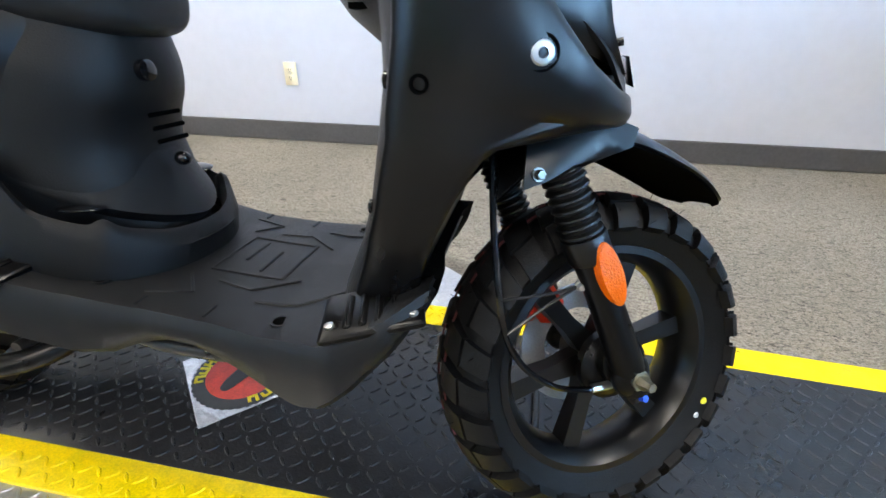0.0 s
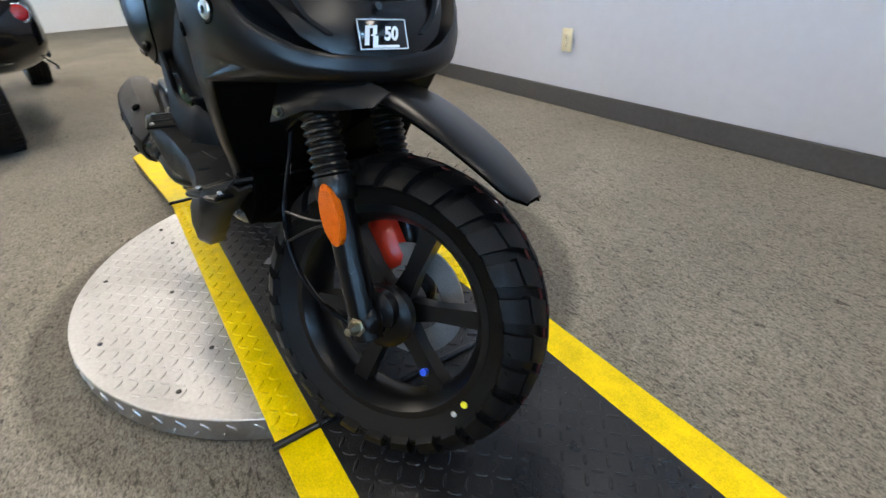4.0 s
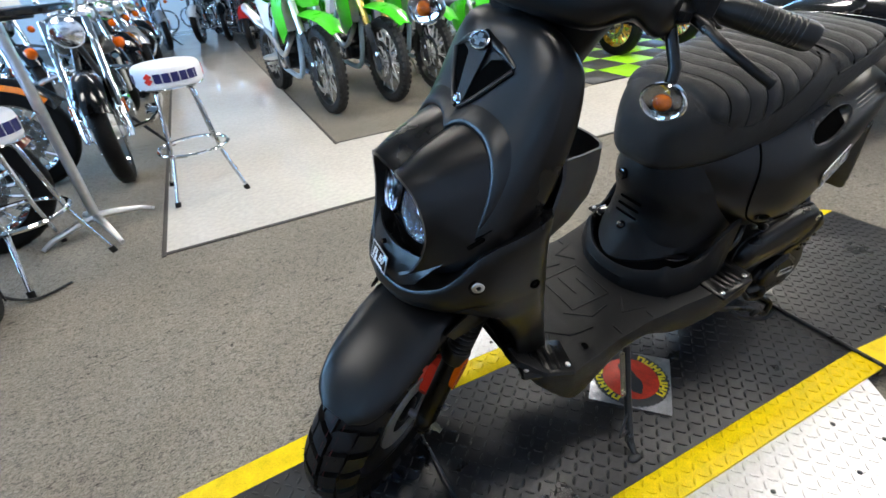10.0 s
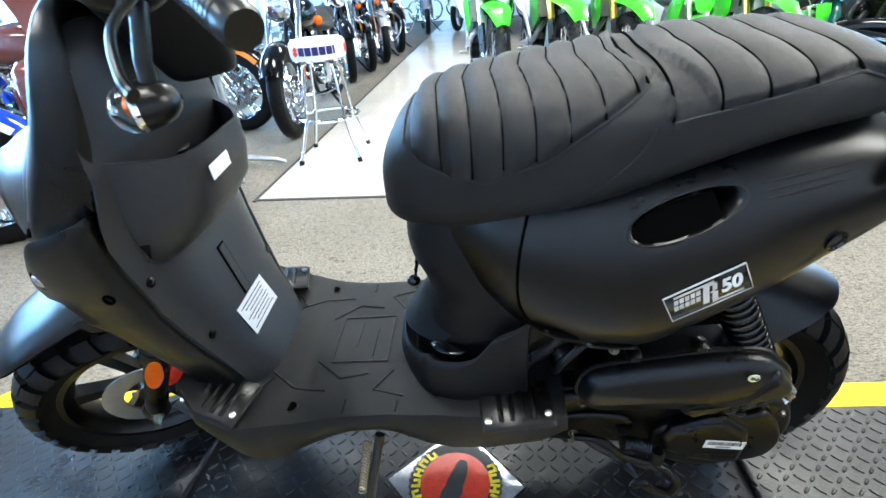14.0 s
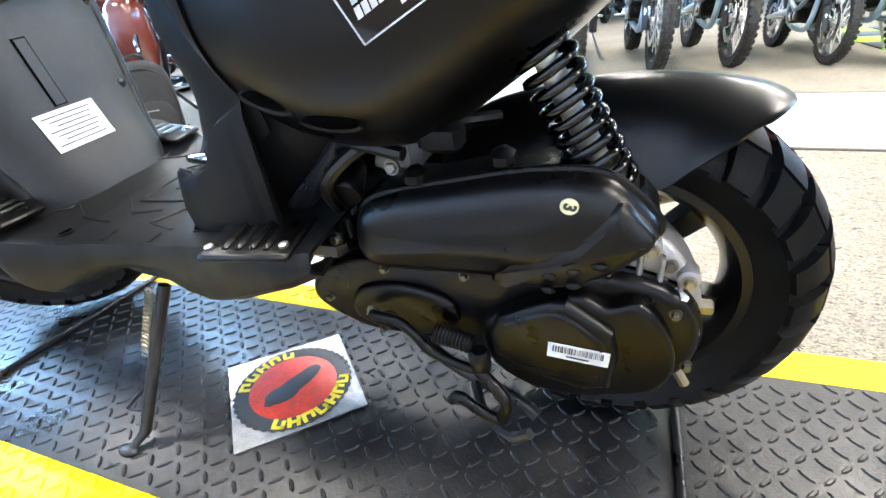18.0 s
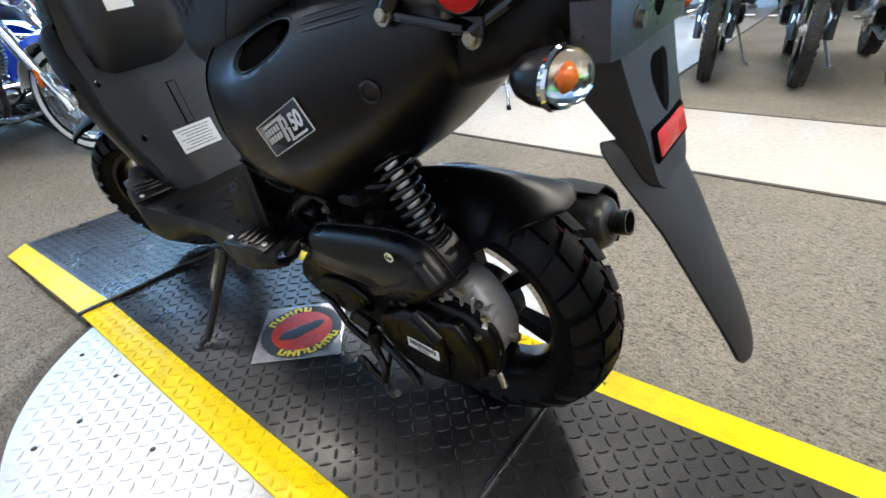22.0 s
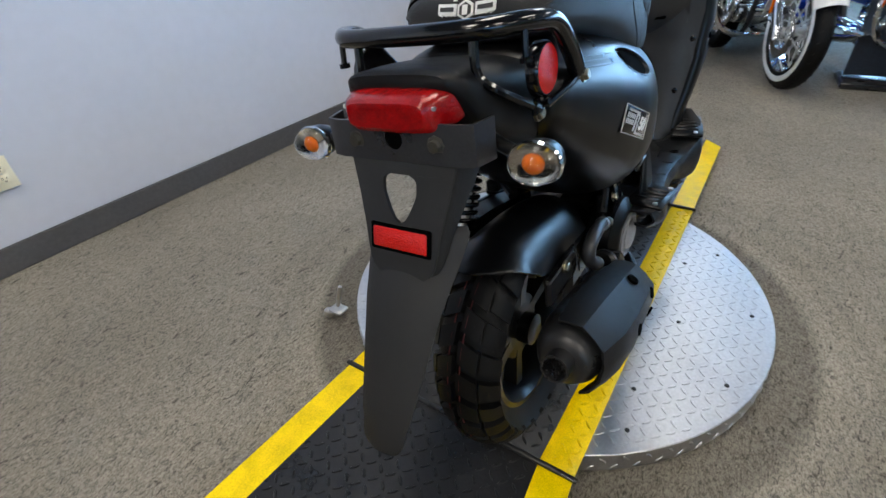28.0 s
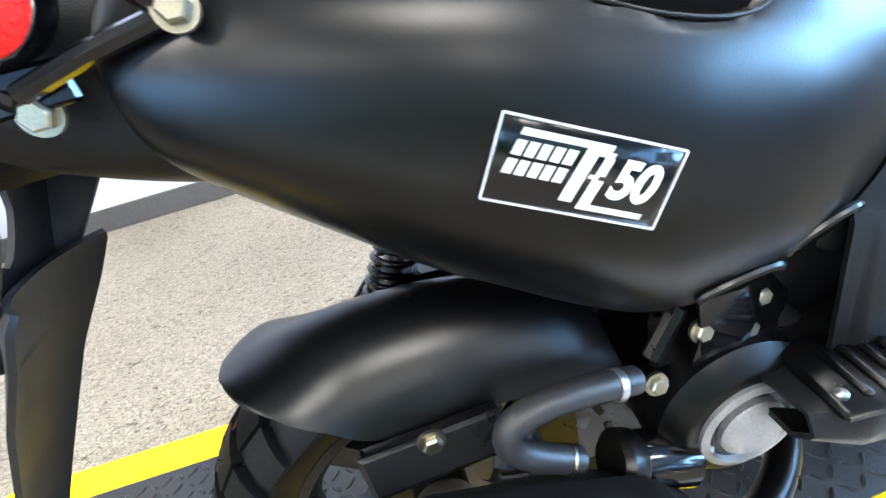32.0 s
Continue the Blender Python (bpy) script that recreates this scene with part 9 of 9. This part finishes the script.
tb = thing("bistro_table", "high round black table on a steel pole with four-legged foot", "table", at(1.57, -2.17, 25))
part("tabletop", G().lathe([(0.02, 1.03), (0.285, 1.03), (0.30, 1.038), (0.30, 1.052), (0.285, 1.06), (0.02, 1.06)], 48), M_GLOSS, tb)
part("pole", G().tube([(0, 0, 0.075), (0, 0, 1.03)], 0.024, 16), M_ALUM, tb)
part("mount_plate", G().box((0, 0, 1.022), (0.24, 0.24, 0.014), b=0.004), M_BLACKSTEEL, tb)
for k in range(4):
    part("foot", G().tube([tuple(Matrix.Rotation(k * math.pi / 2, 4, "Z") @ Vector(p)) for p in ((0.01, 0, 0.085), (0.08, 0, 0.075), (0.22, 0, 0.04), (0.27, 0, 0.012))], [0.022, 0.02, 0.014, 0.012], 8), M_ALUM, tb)
cd = thing("table_card", "folded white card with orange and teal print on high table", "card", at(1.50, -2.10, 70, z=1.06))
part("panel", G().box((0, 0.03, 0.09), (0.15, 0.002, 0.18), m=Matrix.Rotation(radians(12), 4, "X")), M_PAPER, cd)
part("panel", G().box((0, -0.03, 0.09), (0.15, 0.002, 0.18), m=Matrix.Rotation(radians(-12), 4, "X")), M_PAPER, cd)
part("print_block", G().box((0.0, 0.0325, 0.135), (0.14, 0.002, 0.06), m=Matrix.Rotation(radians(12), 4, "X")), P_ORANGE, cd)
part("print_bar", G().box((0.0, 0.0325, 0.06), (0.10, 0.002, 0.03), m=Matrix.Rotation(radians(12), 4, "X")), P_TEAL, cd)

# backpack leaning beside the stool
bp = thing("backpack", "black fabric backpack standing on the carpet beside bikes", "backpack", at(1.94, -1.43, 140))
part("body", blob([(-0.11, 0.09, 0.05, 0.36), (-0.09, 0.125, 0.012, 0.43), (0.0, 0.14, 0.0, 0.465), (0.06, 0.135, 0.0, 0.45), (0.09, 0.11, 0.03, 0.40)], 24, 3.2), M_FABRIC, bp)
part("pocket", blob([(0.065, 0.09, 0.05, 0.24), (0.095, 0.11, 0.035, 0.27), (0.115, 0.085, 0.05, 0.25)], 20, 3.2), M_FABRIC, bp)
part("zip", G().tube([tuple(q) for q in spl([(0.075, -0.125, 0.08), (0.078, -0.125, 0.32), (0.08, -0.06, 0.415), (0.08, 0.06, 0.415), (0.078, 0.125, 0.32), (0.075, 0.125, 0.08)], 4)], 0.004, 6), M_BLACKSTEEL, bp)
part("top_handle", G().tube([tuple(q) for q in spl([(0.0, -0.05, 0.45), (0.0, -0.03, 0.485), (0.0, 0.03, 0.485), (0.0, 0.05, 0.45)], 4)], 0.008, 8), M_FABRIC, bp)
part("strap", G().tube([tuple(q) for q in spl([(-0.05, 0.15, 0.10), (-0.02, 0.19, 0.03), (0.06, 0.24, 0.008), (0.10, 0.36, 0.008)], 5)], 0.010, 8, flat=0.4), M_FABRIC, bp)
part("light_strip", G().box((0.116, 0, 0.225), (0.004, 0.07, 0.006)), P_SILVER, bp)


# banner behind the black cruiser
bn = thing("text_banner", "black hanging banner with white lettering between bikes", "banner", at(3.95, 0.62, 6))
part("panel", G().box((0, 0, 1.05), (0.012, 0.80, 1.9), b=0.004), M_BANNER, bn)
part("stand_foot", G().box((0, 0, 0.035), (0.36, 0.9, 0.07), b=0.012), M_ALUM, bn)
bm_ = frame_from((-0.0075, 0.0, 0.0), (0, -1, 0), (0, 0, 1))
for z, txt, sz in ((0.97, "LONG-TRAVEL SUSPENSION", 0.052), (0.87, "17\" FRONT & REAR", 0.052), (0.81, "WITH RO", 0.052)):
    writing("lettering", txt, sz, M_PAPER, bn, bm_ @ Matrix.Translation((0, z, 0)), bold=0.001)
bn2 = thing("dark_banner", "dark blue-black standing banner beside white cruiser", "banner", at(2.78, -0.88, 5))
part("panel", G().box((0, 0, 1.0), (0.012, 0.30, 1.9), b=0.004), mat("dark_blue_vinyl", (0.012, 0.018, 0.03), 0.4, var=0.3, scale=6), bn2)
part("stand_foot", G().box((0, 0, 0.02), (0.30, 0.34, 0.04), b=0.01), M_BLACKSTEEL, bn2)

# steel display rack against the grey wall
rk = thing("steel_rack", "black steel display bench with board shelves against the grey wall", "rack", at(2.62, 1.52, -2))
for x in (-0.22, 0.22):
    for y in (-0.25, 0.25):
        part("post", G().box((x, y, 0.52 if x < 0 else 0.8), (0.045, 0.045, 1.04 if x < 0 else 1.6), b=0.004), M_BLACKSTEEL, rk)
        part("caster", G().ball((x, y, 0.02), (0.03, 0.02, 0.02), n=12, k=7), M_BOOT, rk)
for z in (0.10, 0.62):
    part("shelf", G().box((0, 0, z), (0.46, 0.54, 0.022), b=0.004), M_WOOD, rk)
    for y in (-0.262, 0.262):
        part("shelf_rail", G().box((0, y, z - 0.025), (0.40, 0.024, 0.05), b=0.004), M_BLACKSTEEL, rk)
    for x in (-0.232, 0.232):
        part("shelf_rail", G().box((x, 0, z - 0.025), (0.024, 0.48, 0.05), b=0.004), M_BLACKSTEEL, rk)
part("back_panel", G().box((0.232, 0, 1.15), (0.012, 0.46, 0.86), b=0.003), M_BLACKSTEEL, rk)
for k in range(5):
    part("brace", G().tube([(-0.2 + 0.09 * k, 0.245, 0.66), (-0.12 + 0.09 * k, 0.245, 1.0)], 0.010, 6), M_BLACKSTEEL, rk)
wr = thing("alloy_rim", "loose black alloy wheel rim lying on the lower rack shelf", "rim", at(2.60, 1.50, 0, z=0.111))
part("barrel", G().lathe([(0.205, 0.0), (0.215, 0.006), (0.20, 0.03), (0.195, 0.12), (0.215, 0.165), (0.21, 0.175), (0.195, 0.165), (0.178, 0.12), (0.178, 0.03), (0.19, 0.0)], 48, caps=False, loop=True), M_GLOSS, wr)
for k in range(9):
    a = 2 * math.pi * k / 9
    part("spoke", G().tube([(0.03 * math.cos(a), 0.03 * math.sin(a), 0.13), (0.19 * math.cos(a), 0.19 * math.sin(a), 0.155)], [0.018, 0.010], 6), M_GLOSS, wr)
part("hub", G().lathe([(0.02, 0.06), (0.045, 0.06), (0.045, 0.15), (0.02, 0.15)], 20, caps=False, loop=True), M_GLOSS, wr)
bs = thing("price_sheet", "printed white price sheet leaning on the rack", "paper", at(2.52, 1.36, 20, z=0.632))
part("sheet", G().box((0.05, 0, 0.17), (0.004, 0.22, 0.34), m=Matrix.Rotation(radians(28), 4, "Y")), M_PAPER, bs)
for k in range(6):
    for y in (-0.05, 0.05):
        part("print_bar", G().box((0.0465, y, 0.05 + 0.045 * k), (0.002, 0.07, 0.014), m=Matrix.Rotation(radians(28), 4, "Y")), M_INK, bs)
fp = thing("spare_lever", "bare metal brake lever lying on the rack board", "lever", at(2.50, 1.62, 30, z=0.645))
part("arm", G().tube([tuple(q) for q in spl([(-0.13, 0, 0.01), (0, 0.02, 0.02), (0.10, 0.0, 0.10)], 4)], [0.012] * 8 + [0.009], 8), M_ALUM, fp)
part("pad", G().ball((-0.13, 0, 0.012), (0.05, 0.02, 0.014), n=12, k=7), mat("copper_pad", (0.55, 0.22, 0.08), 0.4, metal=0.8), fp)


# three-wheelers
def fat_wheel(th, x, y, R, w, name="front_wheel"):
    wh = part(name, G().lathe([(0.02, -w * 0.3), (0.07, -w * 0.3), (0.07, w * 0.3), (0.02, w * 0.3)], 20), M_RIM, th, m=Matrix.Translation((x, y, R)) @ ROT_Y)
    h = w / 2
    ty = G().lathe([(R * 0.66, -h * 0.92), (R * 0.80, -h), (R * 0.93, -h * 0.96), (R * 0.985, -h * 0.82), (R, -h * 0.45), (R, -0.012), (R - 0.01, -0.010), (R - 0.01, 0.010), (R, 0.012), (R, h * 0.45), (R * 0.985, h * 0.82), (R * 0.93, h * 0.96), (R * 0.80, h), (R * 0.66, h * 0.92)], 48, caps=False)
    tr = G()
    for k in range(48):
        for sg in (-1, 1):
            tr.box((R * 0.988, 0, sg * h * 0.72), (0.012, 0.012, h * 0.36), m=Matrix.Rotation(2 * math.pi * (k + 0.25 * sg) / 48, 4, "Z"))
    part("tyre", ty, M_RUBBER, wh)
    part("tread", tr, M_RUBBER, wh)["kind"] = "stuff"
    part("rim", G().lathe([(R * 0.67, -h * 0.9), (R * 0.60, -h * 0.7), (R * 0.58, 0), (R * 0.60, h * 0.7), (R * 0.67, h * 0.9)], 40, caps=False), M_RIM, wh)
    for k in range(5):
        a = 2 * math.pi * k / 5
        for sg in (-1, 1):
            part("cast_spoke", G().tube([(0.05 * math.cos(a), 0.05 * math.sin(a), sg * h * 0.5), (R * 0.6 * math.cos(a), R * 0.6 * math.sin(a), sg * h * 0.7)], [0.03, 0.022], 6), M_RIM, wh)
    return wh


tw = thing("three_wheeler", "white open three-wheeled roadster with black grille and wide tyres", "vehicle", at(-2.55, 0.86, 0))
for y in (-0.72, 0.72):
    fat_wheel(tw, 0, y, 0.33, 0.23)
    part("suspension_arm", G().tube([(-0.05, y * 0.85, 0.30), (-0.02, y * 0.5, 0.34)], 0.02, 8).tube([(0.06, y * 0.85, 0.24), (0.10, y * 0.45, 0.26)], 0.016, 8), M_BLACKSTEEL, tw)
    part("headlamp", G().lathe([(0.06, -0.03), (0.066, 0.03), (0.05, 0.045), (0.002, 0.05)], 20, m=Matrix.Translation((0.36, y * 0.52, 0.56)) @ Matrix.Rotation(radians(90), 4, "Y")), M_LAMPG, tw)
    part("side_pod", blob([(-0.5, 0.10, 0.16, 0.52), (-0.8, 0.16, 0.13, 0.62), (-1.4, 0.17, 0.13, 0.66), (-1.9, 0.12, 0.16, 0.6)], 20, 3), P_WHITE, tw, m=Matrix.Translation((0, y * 0.75, 0)))
part("nose", blob([(0.44, 0.34, 0.20, 0.40), (0.40, 0.42, 0.15, 0.52), (0.25, 0.44, 0.12, 0.62), (-0.2, 0.44, 0.12, 0.64), (-0.7, 0.48, 0.12, 0.62)], 28, 4), M_GLOSS, tw)
part("bonnet", blob([(0.47, 0.42, 0.60, 0.68), (0.40, 0.47, 0.58, 0.76), (0.2, 0.50, 0.57, 0.82), (-0.3, 0.50, 0.55, 0.90), (-0.8, 0.54, 0.50, 0.94), (-1.1, 0.50, 0.5, 0.90)], 28, 3.6), P_WHITE, tw)
for k in range(6):
    part("grille_slat", G().box((0.445, 0, 0.22 + 0.045 * k), (0.02, 0.56 - 0.02 * k, 0.012), b=0.004), M_CHROME if k < 4 else M_ALUM, tw)
part("air_intake", G().box((0.425, 0, 0.33), (0.03, 0.62, 0.26), b=0.01), M_INNER, tw)
part("tub", blob([(-0.9, 0.50, 0.12, 0.72), (-1.4, 0.55, 0.12, 0.70), (-2.0, 0.50, 0.14, 0.80), (-2.5, 0.30, 0.2, 0.7)], 24, 4), P_WHITE, tw)
fat_wheel(tw, -2.65, 0, 0.33, 0.3, "rear_wheel")
for y in (-0.3, 0.3):
    part("roll_hoop", G().tube([tuple(q) for q in spl([(-1.9, y - 0.2, 0.75), (-1.92, y - 0.18, 1.1), (-1.92, y, 1.18), (-1.92, y + 0.18, 1.1), (-1.9, y + 0.2, 0.75)], 4)], 0.03, 8), M_GLOSS, tw)

tk = thing("touring_trike", "gloss black three-wheeled cycle with fat rear tyre and red lamps", "vehicle", at(-2.05, -0.93, 10))
fat_wheel(tk, 0, 0, 0.32, 0.30, "rear_wheel")
fd = part("rear_fender", arch(0.385, 52, 165, 0.37, 0, 0.32, 0.12), M_GLOSS, tk)
part("fender_cap", blob([(0.10, 0.14, 0.66, 0.72), (0.0, 0.17, 0.66, 0.75), (-0.25, 0.18, 0.6, 0.78), (-0.5, 0.16, 0.55, 0.78)], 20, 3), M_GLOSS, fd)
part("body", blob([(0.02, 0.30, 0.46, 0.62), (-0.06, 0.42, 0.40, 0.72), (-0.35, 0.46, 0.32, 0.78), (-0.9, 0.44, 0.26, 0.76), (-1.4, 0.36, 0.26, 0.70), (-1.7, 0.2, 0.3, 0.6)], 28, 4), M_GLOSS, tk)
for y in (-0.36, 0.36):
    lp = part("tail_lamp", G().lathe([(0.035, 0), (0.04, 0.015), (0.03, 0.028), (0.002, 0.032)], 24, m=Matrix.Translation((-0.03, y, 0.62)) @ Matrix.Rotation(radians(80), 4, "Y")), M_REDLENS, tk, "round red lamp")
    part("lamp_ring", G().tube([tuple(Matrix.Translation((-0.025, y, 0.62)) @ Matrix.Rotation(radians(80), 4, "Y") @ Vector((0.042 * math.cos(a), 0.042 * math.sin(a), 0.006))) for a in (2 * math.pi * k / 28 for k in range(28))], 0.005, 6, loop=True), M_CHROME, lp)
    part("chrome_strip", G().box((-0.85, y * 1.27, 0.32), (1.0, 0.014, 0.03), b=0.005), M_CHROME, tk)
    # slate blue puts the black sides' blue-grey reflection into colour
    part("side_panel", G().box((-0.85, y * 1.245, 0.52), (0.9, 0.02, 0.30), b=0.008), paint("slate_blue_sheen", (0.05, 0.075, 0.11), 0.2, 0.4), tk)
    for k in range(5):
        part("shock_coil", G().lathe([(0.03, -0.008), (0.036, 0), (0.03, 0.008)], 16, m=Matrix.Translation((-0.1 - 0.012 * k, y * 0.62, 0.40 + 0.03 * k))), M_CHROME, tk)
part("saddle", blob([(-0.4, 0.2, 0.78, 0.92), (-0.7, 0.22, 0.72, 0.90), (-1.1, 0.22, 0.66, 0.80), (-1.4, 0.1, 0.68, 0.78)], 20), M_SEATB, tk)
part("fairing", blob([(-1.6, 0.25, 0.5, 0.9), (-1.9, 0.42, 0.55, 1.15), (-2.2, 0.36, 0.6, 1.1), (-2.35, 0.2, 0.7, 0.95)], 20, 3), M_GLOSS, tk)
for y in (-0.5, 0.5):
    fat_wheel(tk, -2.2, y, 0.30, 0.16)
    part("axle_arm", G().tube([(-2.2, y, 0.30), (-2.0, y * 0.3, 0.5)], 0.03, 10), M_BLACKSTEEL, tk)

# round dark logo printed on the floor
lg = thing("floor_decal", "round black floor sticker with pale ring marks on polished concrete", "decal", at(-3.36, -1.88, 0, z=0.0135))
part("disc", G().lathe([(0.45, 0.0), (0.449, 0.0012), (0.001, 0.0013)], 64), M_CHAR, lg)
part("ring", G().lathe([(0.43, 0.001), (0.43, 0.0022), (0.405, 0.0022), (0.405, 0.001)], 64, caps=False), M_PAPER, lg)
part("ring", G().lathe([(0.30, 0.001), (0.30, 0.0022), (0.285, 0.0022), (0.285, 0.001)], 64, caps=False), M_PAPER, lg)
for k in range(20):
    part("print_bar", G().box((0.352, 0, 0.0016), (0.06, 0.05, 0.001), m=Matrix.Rotation(2 * math.pi * k / 20, 4, "Z")), M_PAPER, lg)
part("emblem", G().prism([(0.22 * math.cos(a), (0.12 if k % 2 else 0.2) * math.sin(a)) for k, a in enumerate(2 * math.pi * j / 10 for j in range(10))], 0.001, 0.0022), M_PAPER, lg)
